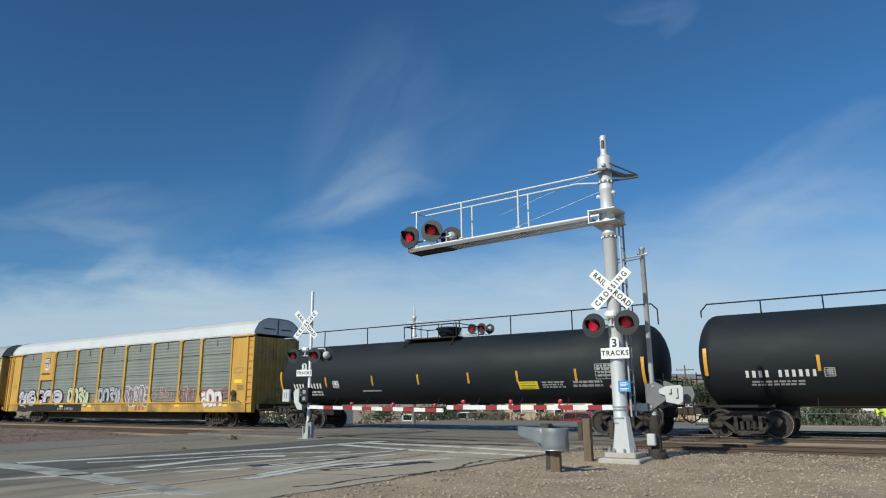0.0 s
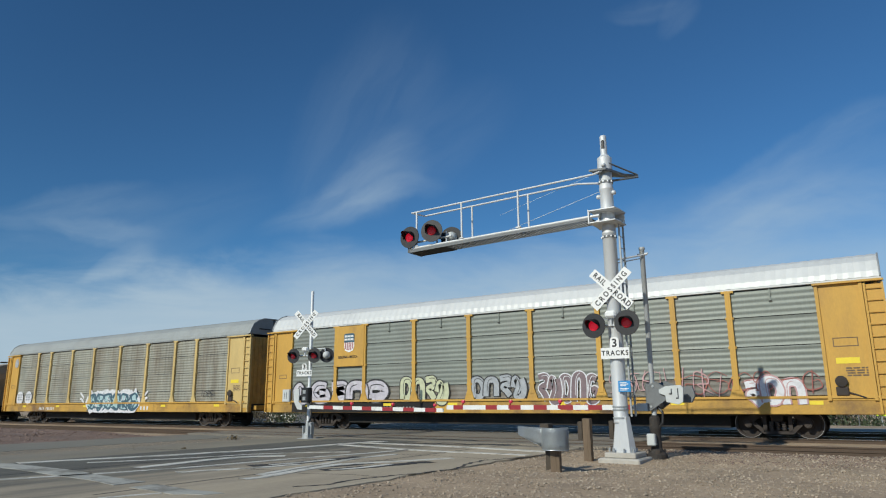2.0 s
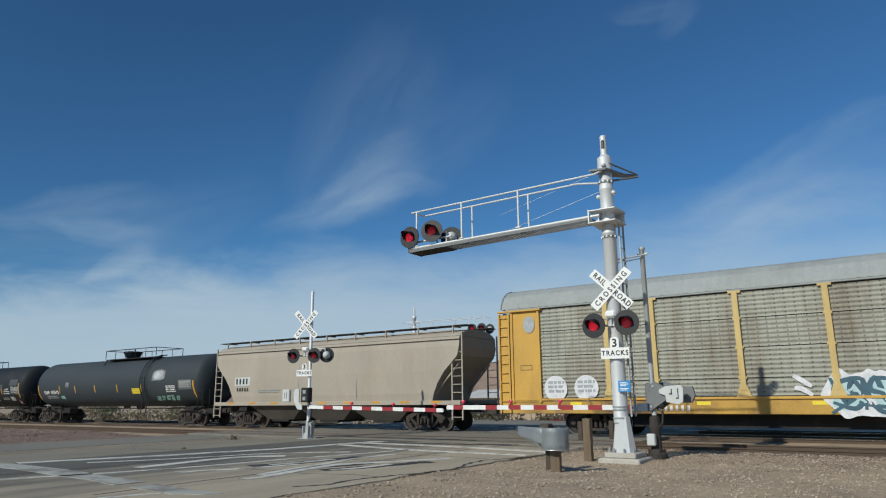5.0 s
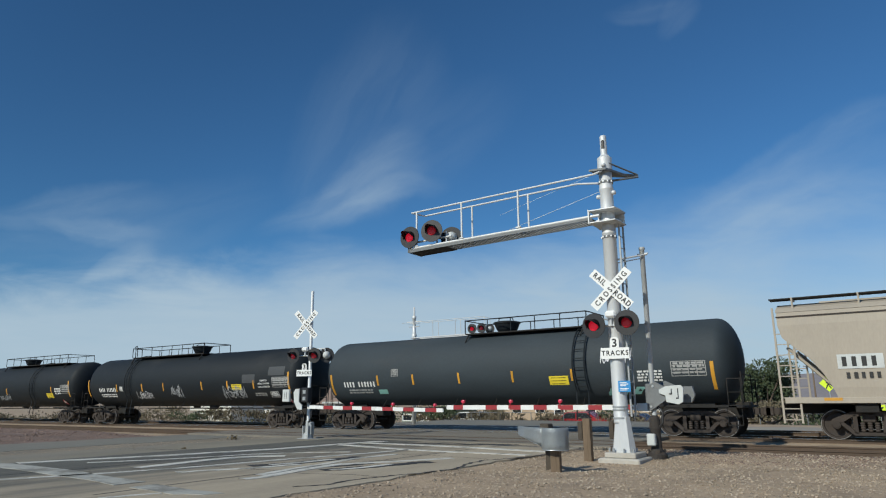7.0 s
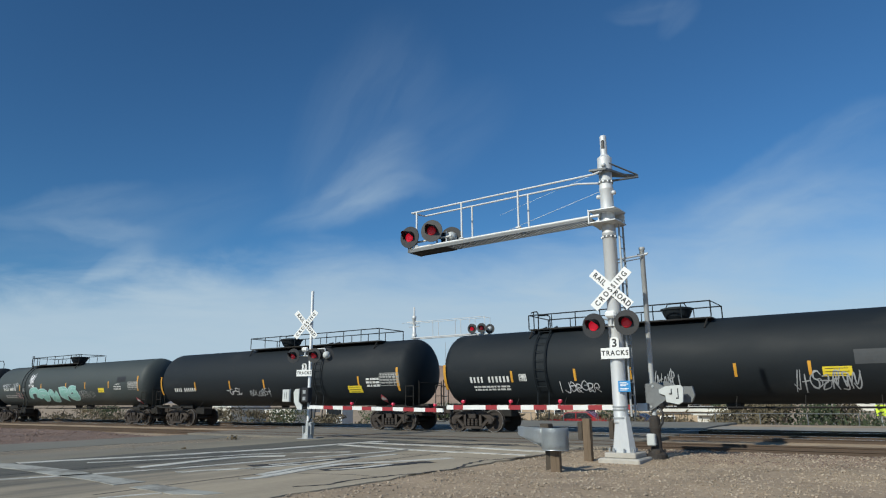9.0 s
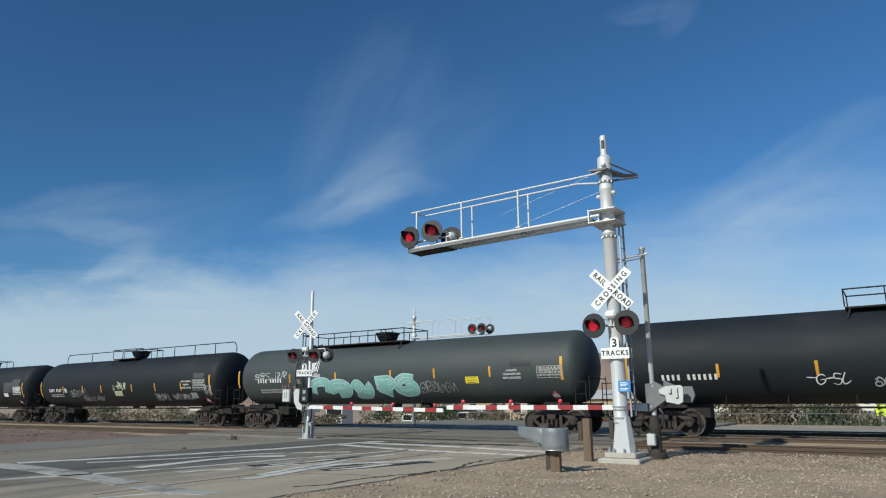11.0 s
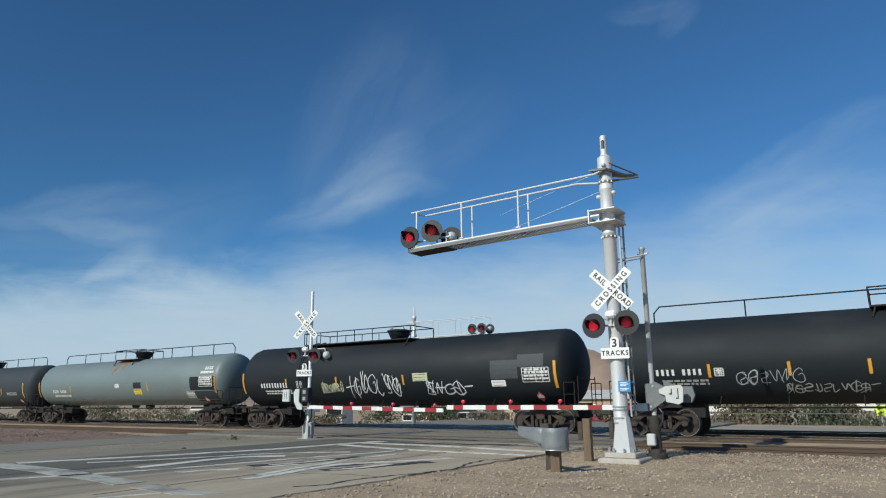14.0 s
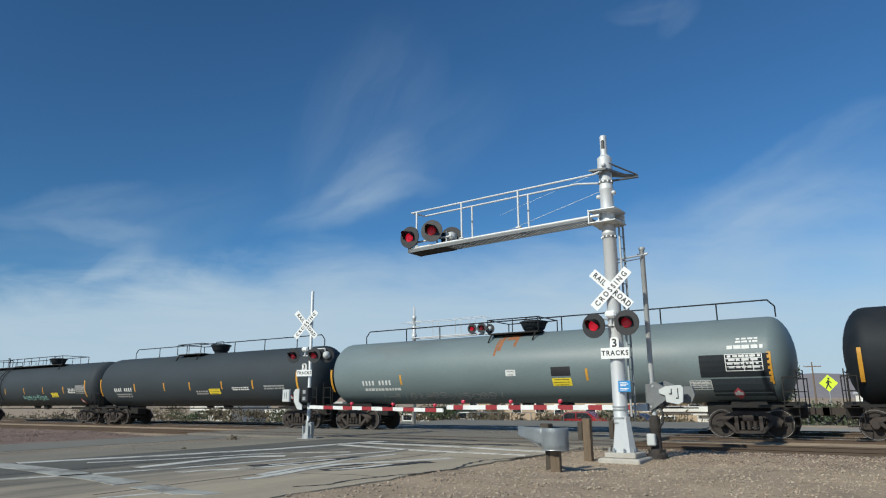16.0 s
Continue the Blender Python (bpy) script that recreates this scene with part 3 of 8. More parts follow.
thing("road", wavy_strip(-17.6, -7.75, -60, 19.2, -0.035, 0.28, "right", 0.12), "asphalt", "worn grey asphalt road with faded white markings", "road", kind="structure")
thing("road_shoulder", wavy_strip(-20.3, -17.6, -60, 19.2, -0.038, 0.12, "left", 0.12), "shoulder", "dusty pale asphalt road shoulder", "road", kind="structure")
thing("median", wavy_strip(-22.8, -20.2, -60, 19.2, -0.088, 0.15, "both", 0.06), "median_dirt", "packed grey-brown dirt median between the lanes", "ground", kind="structure")
thing("side_road", wavy_strip(-26.6, -22.7, -60, 19.2, -0.08, 0.2, "both", 0.12), "dark_asphalt", "dark asphalt lane beyond the dirt median", "road", kind="structure")
thing("road_beyond", wavy_strip(-26.6, -7.75, 31.2, 41.0, -0.04, 0.2, "both", 0.12), "dark_asphalt", "asphalt road beyond the tracks", "road", kind="structure")
bm = plate(B(), [(-7.6, 32.6), (200, 32.6), (200, 36.4), (-7.6, 36.4)], -0.12, -0.075)
thing("frontage_road", bm, "frontage", "grey asphalt frontage road running beside the tracks", "road", kind="structure")

# crossing surface between the rails
crossing = root("crossing_surface", pose(0, 0, 0), "worn concrete and timber crossing panels between the rails", "pavement", kind="structure")
TRACKS = (20.7, 25.9, 30.3)
pan = bpy.data.meshes.new("panel")
bm = box(B(), -1.21, 1.21, -0.5, 0.5, -0.2, 0, 0.012)
bm.to_mesh(pan)
bm.free()
pan.materials.append(M["panel"])
for lo, hi in ((19.2, 19.92), (20.05, 21.35), (21.48, 25.12), (25.25, 26.55), (26.68, 29.52), (29.65, 30.95), (31.08, 31.3)):
    n = max(1, round((hi - lo) / 1.25))
    for r_ in range(n):
        w = (hi - lo) / n
        for k in range(8):
            shared("panel", pan, crossing, Matrix.Translation((-25.4 + 2.44 * k, lo + w * (r_ + 0.5), -0.012 + random.uniform(-0.008, 0.004))) @ Matrix.Diagonal((1, w - 0.015, 1, 1)))

bm = plate(B(), [(-400, 18.6), (-26.9, 18.6), (-26.9, 32.2), (-400, 32.2)], -0.4, -0.17)
thing("ballast_west", bm, "ballast", "brown ballast bed under the tracks", "ballast", kind="structure")
bm = plate(B(), [(-6.2, 19.1), (160, 18.8), (160, 32.2), (-6.2, 32.2)], -0.4, -0.17)
thing("ballast_east", bm, "ballast", "brown ballast bed under the tracks", "ballast", kind="structure")


def rails(yc, name, label, bright):
    tr = root(name, pose(0, yc, 0), label, "railway track", kind="structure")
    for s in (-0.755, 0.755):
        bm = B()
        prof = [(-0.075, -0.172), (0.075, -0.172), (0.075, -0.158), (0.012, -0.14), (0.012, -0.045), (0.036, -0.035), (0.036, -0.004), (-0.036, -0.004), (-0.036, -0.035), (-0.012, -0.045), (-0.012, -0.14), (-0.075, -0.158)]
        a = [bm.verts.new((-400, s + y, z)) for y, z in prof]
        b = [bm.verts.new((160, s + y, z)) for y, z in prof]
        for k in range(len(prof)):
            bm.faces.new((a[k], a[(k + 1) % 12], b[(k + 1) % 12], b[k]))
        bmesh.ops.recalc_face_normals(bm, faces=bm.faces)
        part("rail", bm, "rail", tr, "rusty steel rail")
        part("rail_head", box(B(), -400, 160, s - 0.034, s + 0.034, -0.004, 0.0), "railhead" if bright else "rail", tr, "worn running surface of the rail")
    tie = bpy.data.meshes.new("tie")
    bm = box(B(), -0.115, 0.115, -1.3, 1.3, -0.34, -0.165, 0.01)
    bm.to_mesh(tie)
    bm.free()
    tie.materials.append(M["tie"])
    for x in [-26.9 - 0.55 * k for k in range(70)] + [-6.0 + 0.55 * k for k in range(16)]:
        shared("tie", tie, tr, pose(x, random.uniform(-0.04, 0.04), 0.02 + random.uniform(-0.01, 0.01), 0, 0, random.uniform(-1, 1)))


rails(TRACKS[0], "track_near", "rusty disused track on timber ties", False)
rails(TRACKS[1], "track_middle", "busy track with polished rail heads", True)
rails(TRACKS[2], "track_far", "far track on timber ties", True)


def scatter(name, region, count, size, material, label, z=-0.06, seed=1, keep=None):
    """Loose stones, each a squashed, turned octahedron."""
    rnd = random.Random(seed)
    vs, fs = [], []
    for _ in range(count):
        x, y = rnd.uniform(region[0], region[1]), rnd.uniform(region[2], region[3])
        if keep and not keep(x, y):
            continue
        r = size * rnd.uniform(0.4, 1.0) ** 1.6 * rnd.choice((0.6, 0.8, 1, 1.15))
        q = Euler((rnd.uniform(0, 6), rnd.uniform(0, 6), rnd.uniform(0, 6))).to_matrix()
        k = len(vs)
        zz = z(x, y) if callable(z) else z
        for p in ((1, 0, 0), (-1, 0, 0), (0, 1, 0), (0, -1, 0), (0, 0, 1), (0, 0, -1)):
            v = q @ Vector([c * rnd.uniform(0.7, 1.2) for c in p])
            vs.append((x + v.x * r, y + v.y * r, zz + v.z * r * 0.7))
        for a, b, c in ((0, 2, 4), (2, 1, 4), (1, 3, 4), (3, 0, 4), (2, 0, 5), (1, 2, 5), (3, 1, 5), (0, 3, 5)):
            fs.append((k + a, k + b, k + c))
    me = bpy.data.meshes.new(name)
    me.from_pydata(vs, [], fs)
    me.materials.append(M[material])
    return tagged(new(name, me), label, "gravel", kind="stuff")


scatter("gravel", (-8.0, 4.0, 4.5, 19.2), 26000, 0.034, "stone", "loose pale brown gravel on the roadside dirt", dirt_z, 3, lambda x, y: x > -7.75 + 0.25 * noise.noise((y * 0.7, -7.75, 7)) - 0.12 * noise.random())
scatter("track_ballast_stones", (-6.2, 5, 18.6, 20.0), 3500, 0.04, "redstone", "loose reddish ballast stones beside the track", -0.12, 4)
scatter("pink_gravel", (-4.6, 5, 15.2, 18.8), 5200, 0.03, "redstone", "loose pinkish gravel spilled from the track bed", dirt_z, 14, lambda x, y: noise.noise((x * 0.6, y * 0.9, 4)) + (y - 16.4) * 0.35 + (x + 4.6) * 0.05 > 0)
scatter("median_gravel", (-22.8, -20.1, 6, 19), 1800, 0.022, "stone", "loose gravel on the dirt median", -0.082, 5)


def ballast_heap():
    bm = B()
    xs = [-70 + 0.9 * i for i in range(49)]
    ys = [10.2 + 0.5 * i for i in range(17)]
    g = []
    for y in ys:
        row = []
        for x in xs:
            d = max(0, min(1, (-26.9 - x) / 3.0)) * max(0, min(1, (y - 10.2) / 1.5)) * max(0, min(1, (18.4 - y) / 1.5))
            row.append(bm.verts.new((x, y, -0.12 + d * (0.22 + 0.06 * noise.noise((x, y, 0))))))
        g.append(row)
    for a, b in zip(g, g[1:]):
        for k in range(len(xs) - 1):
            bm.faces.new((a[k], a[k + 1], b[k + 1], b[k]))
    thing("ballast_bank", bm, "redballast", "low bank of reddish ballast beside the lane", "ballast", kind="structure", smooth=True)
    scatter("ballast_bank_stones", (-50, -27.2, 10.6, 18.2), 9000, 0.06, "redstone", "loose reddish ballast stones on the bank",
            lambda x, y: -0.12 + 0.22 * max(0, min(1, (-26.9 - x) / 3.0)) * max(0, min(1, (y - 10.2) / 1.5)) * max(0, min(1, (18.4 - y) / 1.5)), 6)


ballast_heap()


# painted road markings
def marking(name, pts, label="worn white road marking"):
    bm = plate(B(), pts, -0.036, -0.027)
    return thing(name, bm, "old_paint", label, "road marking", kind="structure")


def stroke(a, b, w):
    (x0, y0), (x1, y1) = a, b
    L = math.hypot(x1 - x0, y1 - y0)
    nx, ny = -(y1 - y0) / L * w / 2, (x1 - x0) / L * w / 2
    return [(x0 + nx, y0 + ny), (x1 + nx, y1 + ny), (x1 - nx, y1 - ny), (x0 - nx, y0 - ny)]


def path_marking(name, pts, w, label):
    """A painted stripe along a bent line."""
    bm = B()
    rows = []
    for k, (x, y) in enumerate(pts):
        a, b = Vector(pts[max(0, k - 1)]), Vector(pts[min(len(pts) - 1, k + 1)])
        d = (b - a).normalized()
        rows.append([bm.verts.new((x - s * d.y * w / 2, y + s * d.x * w / 2, z)) for s, z in ((-1, -0.036), (-1, -0.027), (1, -0.027), (1, -0.036))])
    for p, r_ in zip(rows, rows[1:]):
        for k in range(3):
            bm.faces.new((p[k], p[k + 1], r_[k + 1], r_[k]))
    bmesh.ops.recalc_face_normals(bm, faces=bm.faces)
    return thing(name, bm, "paint", label, "road marking", kind="structure")


path_marking("edge_line", ((-17.34, 7.98), (-17.12, 8.76), (-16.65, 9.91), (-16.15, 11.16), (-15.77, 12.67), (-15.35, 14.19), (-15.25, 15.75), (-15.11, 17.08), (-14.87, 18.54)), 0.42, "worn white edge line")
path_marking("lane_line", ((-13.91, 6.14), (-13.56, 6.98), (-13.29, 7.70), (-12.88, 8.93), (-12.66, 10.19), (-12.45, 11.74), (-12.11, 13.27), (-11.80, 14.71), (-11.72, 15.69)), 0.2, "worn white lane line")
path_marking("lane_line", ((-15.96, 8.88), (-15.37, 9.87), (-14.84, 11.06), (-14.40, 12.49), (-13.61, 13.56), (-12.63, 14.28)), 0.17, "thin worn white lane line")
path_marking("lane_arrow", ((-13.76, 8.72), (-13.81, 9.57), (-13.99, 10.44), (-14.04, 11.29), (-13.82, 11.98), (-13.23, 12.49)), 0.36, "faded white lane arrow stroke")
path_marking("lane_arrow", ((-12.16, 8.57), (-11.72, 9.44), (-11.49, 9.83), (-11.35, 10.32), (-11.19, 10.99)), 0.22, "bright white lane arrow stroke")
path_marking("lane_arrow", ((-10.02, 8.44), (-9.95, 8.79), (-10.10, 9.48), (-10.33, 10.47), (-10.41, 11.41), (-9.73, 12.55), (-9.09, 13.91)), 0.27, "wide white lane arrow stroke")
path_marking("lane_arrow", ((-10.28, 9.04), (-10.55, 10.05), (-10.74, 11.23), (-11.06, 12.52), (-11.07, 13.81), (-11.04, 14.24)), 0.2, "white lane arrow stroke")
path_marking("lane_arrow", ((-9.72, 10.41), (-9.65, 10.58), (-9.47, 11.07), (-9.42, 11.95)), 0.2, "white lane arrow stroke with dark edges")
path_marking("lane_arrow", ((-11.67, 10.58), (-11.49, 11.29), (-11.42, 12.32)), 0.2, "faded white lane arrow stroke with dark edges")
path_marking("cross_line", ((-14.97, 17.48), (-12.45, 17.47), (-10.25, 17.18), (-9.21, 16.96), (-7.86, 16.7)), 0.36, "worn white line across the road")
path_marking("cross_line", ((-15.06, 16.49), (-12.77, 15.92), (-11.72, 15.69), (-10.16, 15.55), (-8.46, 15.58), (-7.86, 15.5)), 0.31, "worn white line across the road")
path_marking("short_line", ((-9.90, 5.73), (-9.78, 6.14), (-9.59, 6.54)), 0.1, "short worn white road marking")
marking("stop_line", [(-16.47, 7.24), (-18.4, 7.6), (-17.24, 7.87), (-15.69, 7.81), (-14.14, 7.72), (-12.88, 7.47), (-11.18, 7.30), (-11.22, 6.73), (-12.32, 6.94), (-13.67, 7.03), (-15.71, 7.24)], "wide worn white stop line")
marking("stop_line", [(-10.69, 6.69), (-10.71, 7.20), (-10.30, 7.12), (-9.42, 7.01), (-9.07, 7.04), (-8.71, 7.02), (-8.86, 6.75), (-9.19, 6.66), (-9.30, 6.54), (-9.91, 6.62)], "broken worn white stop line")


def crack(name, pts, w):
    bm = B()
    for a, b in zip(pts, pts[1:]):
        plate(bm, stroke(a, b, w), -0.034, -0.0325)
    return thing(name, bm, "seal", "dark sealed crack in the asphalt", "crack", kind="structure")


rnd = random.Random(11)
for sx, sy, ex, ey in ((-16, 9.5, -8, 9.9), (-15.8, 14.6, -8.2, 14.1), (-15.0, 3, -14.2, 18.5), (-10.4, 6, -10.2, 18.5), (-13.9, 11.6, -9.2, 12.9), (-17.2, 17.9, -8.2, 19.0), (-19.8, 12, -17, 13)):
    pts = [(sx + (ex - sx) * k / 9 + rnd.uniform(-0.12, 0.12), sy + (ey - sy) * k / 9 + rnd.uniform(-0.15, 0.15)) for k in range(10)]
    crack("crack", pts, rnd.uniform(0.02, 0.05))
def sealed_line(name, pts, w, label, rag=0.35, seed=3):
    """A dark uneven ribbon on the asphalt, along a bent line."""
    rnd_ = random.Random(seed)
    fine = []
    for a, b in zip(pts, pts[1:]):
        n = max(2, int(math.hypot(b[0] - a[0], b[1] - a[1]) / 0.09))
        fine += [(a[0] + (b[0] - a[0]) * k / n, a[1] + (b[1] - a[1]) * k / n) for k in range(n)]
    fine.append(pts[-1])
    bm = B()
    rows = []
    for k, (x, y) in enumerate(fine):
        a, b = Vector(fine[max(0, k - 1)]), Vector(fine[min(len(fine) - 1, k + 1)])
        d = (b - a).normalized()
        e0, e1 = (w * 0.5 * (1 + rag * rnd_.uniform(-1, 1)) for _ in range(2))
        off = rag * 0.5 * w * noise.noise((x * 3.1, y * 3.1, seed))
        rows.append([bm.verts.new((x - d.y * (off - e0), y + d.x * (off - e0), -0.0312)), bm.verts.new((x - d.y * (off + e1), y + d.x * (off + e1), -0.0312))])
    for p, r_ in zip(rows, rows[1:]):
        bm.faces.new((p[0], p[1], r_[1], r_[0]))
    return thing(name, bm, "seal", label, "patch", kind="structure")


# dark blacked-out markings round the arrows
sealed_line("blackout_patch", ((-14.95, 10.82), (-14.78, 11.88), (-14.42, 12.70), (-14.02, 13.12)), 0.24, "dark blacked-out lane marking", 0.3, 3)
sealed_line("blackout_patch", ((-9.86, 10.3), (-9.52, 11.05), (-9.30, 12.0), (-9.0, 12.9)), 0.42, "dark blacked-out lane arrow", 0.25, 4)
sealed_line("blackout_patch", ((-11.9, 10.2), (-11.5, 11.25), (-11.38, 12.4), (-11.3, 13.2)), 0.42, "dark blacked-out lane arrow", 0.25, 5)
sealed_line("blackout_patch", ((-10.5, 10.6), (-10.1, 11.2), (-9.95, 12.0)), 0.2, "dark blacked-out lane marking", 0.3, 6)
sealed_line("blackout_patch", ((-13.6, 17.95), (-11.9, 18.25), (-9.9, 18.9)), 0.34, "dark tar strip across the road", 0.5, 7)
# broken lip where the asphalt ends above the dirt
sealed_line("broken_lip", ((-8.39, 8.11), (-8.11, 8.61), (-8.17, 9.28), (-8.13, 9.69), (-7.99, 10.31), (-7.77, 10.88), (-7.75, 11.35), (-7.65, 11.67), (-7.74, 12.13), (-8.05, 13.06), (-8.12, 13.77), (-7.86, 14.47), (-7.62, 15.56), (-7.5, 17.2), (-7.5, 18.8)), 0.085, "dark broken edge of the asphalt above the dirt", 0.8, 9)


# ---- crossing signals ----
def lamp_head(parent, m, lit, name="signal_light"):
    """A round black background with hood, red lens and housing; faces -y."""
    head = part(name, lathe(B(), [(-0.012, 0.29), (-0.012, 0.302), (0.012, 0.302), (0.012, 0.26)], "Y", 36), "black", parent, "round black signal background", m)
    part("lens", lathe(B(), [(-0.055, 0.035), (-0.048, 0.08), (-0.035, 0.112), (-0.014, 0.13)], "Y", 28), "lens_lit" if lit else "lens", head, "lit red lens" if lit else "dim red lens", smooth=True)
    bm = B()
    n = 14
    pts_a, pts_b = [], []
    for k in range(n + 1):
        a = radians(-10 + 200 * k / n)
        drop = 0.34 * max(0.2, math.sin(max(0.0, min(math.pi, a))))
        pts_a.append(bm.verts.new((0.168 * math.cos(a), -0.012, 0.168 * math.sin(a))))
        pts_b.append(bm.verts.new((0.162 * math.cos(a), -0.012 - drop, 0.162 * math.sin(a) - 0.05)))
    for k in range(n):
        bm.faces.new((pts_a[k], pts_a[k + 1], pts_b[k + 1], pts_b[k]))
    bmesh.ops.solidify(bm, geom=bm.faces[:], thickness=0.006)
    part("hood", bm, "black", head, "black sheet metal hood")
    part("housing", lathe(B(), [(0.012, 0.16), (0.06, 0.155), (0.14, 0.12), (0.19, 0.06), (0.2, 0.02)], "Y", 24), "boxgrey", head, "pale grey lamp housing", smooth=True)
    return head


def signs_and_lights(mast, y, z_cb, z_l, z_s, lit, spread=0.39, x=0.0, turn=0.0, dx=0.0, board=0.63, slant=45, aim=(-14, -10), rise=0.0):
    """Crossbuck, pair of flashing lights and the track count sign on the -y side of a mast."""
    T = pose(0, 0, 0, 0, 0, turn)
    for k, (tilt, words_) in enumerate(((slant, (("RAIL", -0.37), ("ROAD", 0.36))), (-slant, (("CROSSING", 0.0),)))):
        b = part("crossbuck_board", box(B(), -board, board, -0.004, 0.004, -0.116, 0.116), "sign", mast, "white crossbuck board with black lettering", T @ pose(x, y - 0.012 - 0.012 * k, z_cb, 0, tilt))
        for txt, tx in words_:
            lettering("lettering", txt, 0.185, "letter", b, pose(tx, -0.006, -0.005), spread=0.86 * board / 0.63, space=1.22 if k == 0 else 1.56)
    part("bracket", rod(B(), (x, y + 0.05, z_cb), (x, y - 0.02, z_cb), 0.03), "grey", mast, m=T)
    xl = x + dx
    part("cross_arm", rod(B(), (xl - spread, y + 0.02, z_l), (xl + spread, y + 0.02, z_l), 0.028), "alu", mast, "pale tubular cross arm", m=T)
    bm = box(B(), xl - 0.12, xl + 0.15, y - 0.13, y + 0.05, z_l + 0.17, z_l + 0.35, 0.05)
    part("junction_box", bm, "sign", mast, "white junction box", m=T)
    part("drop_pipe", rod(B(), (xl, y, z_l + 0.2), (xl, y, z_l - 0.02), 0.035), "alu", mast, m=T)
    lamp_head(mast, T @ pose(xl - spread, y - 0.12, z_l, 0, 0, aim[0]), lit[0])
    lamp_head(mast, T @ pose(xl + spread, y - 0.12, z_l + rise, 0, 0, aim[1]), lit[1])
    bm = prism(B(), [(-0.105, 0.13), (0.105, 0.13), (0.105, 0.32), (0.06, 0.385), (-0.06, 0.385), (-0.105, 0.32)], -0.004, 0.004)
    box(bm, -0.335, 0.335, -0.0045, 0.0045, -0.13, 0.13)
    sg = part("track_count_sign", bm, "sign", mast, "white sign with the number of tracks", T @ pose(x, y - 0.03, z_s))
    lettering("lettering", "3", 0.27, "letter", sg, pose(0, -0.007, 0.235))
    lettering("lettering", "TRACKS", 0.165, "letter", sg, pose(0, -0.007, 0), spread=0.86, space=1.3)


def gate_arm(x0, x1, y, z0, z1, reds, lamps, label, bob=0.062):
    """A crossing gate arm from pivot to tip: white sheeting with red bands at the x pairs given, small lamps on top."""
    L = x1 - x0
    slope = (z1 - z0) / L
    arm = root("crossing_gate", pose(x0, y, z0), label, "crossing gate")

    def beam(bm, a, b, inset):
        a, b = min(a, b) - x0, max(a, b) - x0
        box(bm, a, b, -0.022 + inset, 0.022 - inset, -bob + inset, bob - inset)
        for v in bm.verts:
            v.co.z += v.co.x * slope
        return bm

    cuts = sorted([x0, x1] + [x for r_ in reds for x in r_])
    red_set = [tuple(sorted(r_)) for r_ in reds]
    for a, b in zip(cuts, cuts[1:]):
        is_red = (a, b) in red_set
        part("red_band" if is_red else "white_band", beam(B(), a, b, 0.0006 if is_red else 0.0), "red" if is_red else "white", arm, "red reflective band" if is_red else "white reflective band")
    for x in lamps:
        lamp = part("arm_light", lathe(B(), [(-0.05, 0.02), (-0.04, 0.046), (0.04, 0.046), (0.05, 0.02)], "Y", 16), "arm_lens", arm, "small red gate light", pose(x - x0, 0, slope * (x - x0) + bob + 0.1))
        part("stem", rod(B(), (-0.035, 0, -0.1), (0, 0, -0.035), 0.022, 8), "red", lamp)
        part("clip", box(B(), -0.07, 0.0, -0.03, 0.03, -0.2, -0.1, 0.006), "red", lamp)
    if abs(L) > 5.5:
        part("tip_cap", box(B(), *sorted((L, L * 1.006)), -0.016, 0.016, slope * L - 0.05, slope * L + 0.05), "boxgrey", arm, "pale end cap")
    return arm


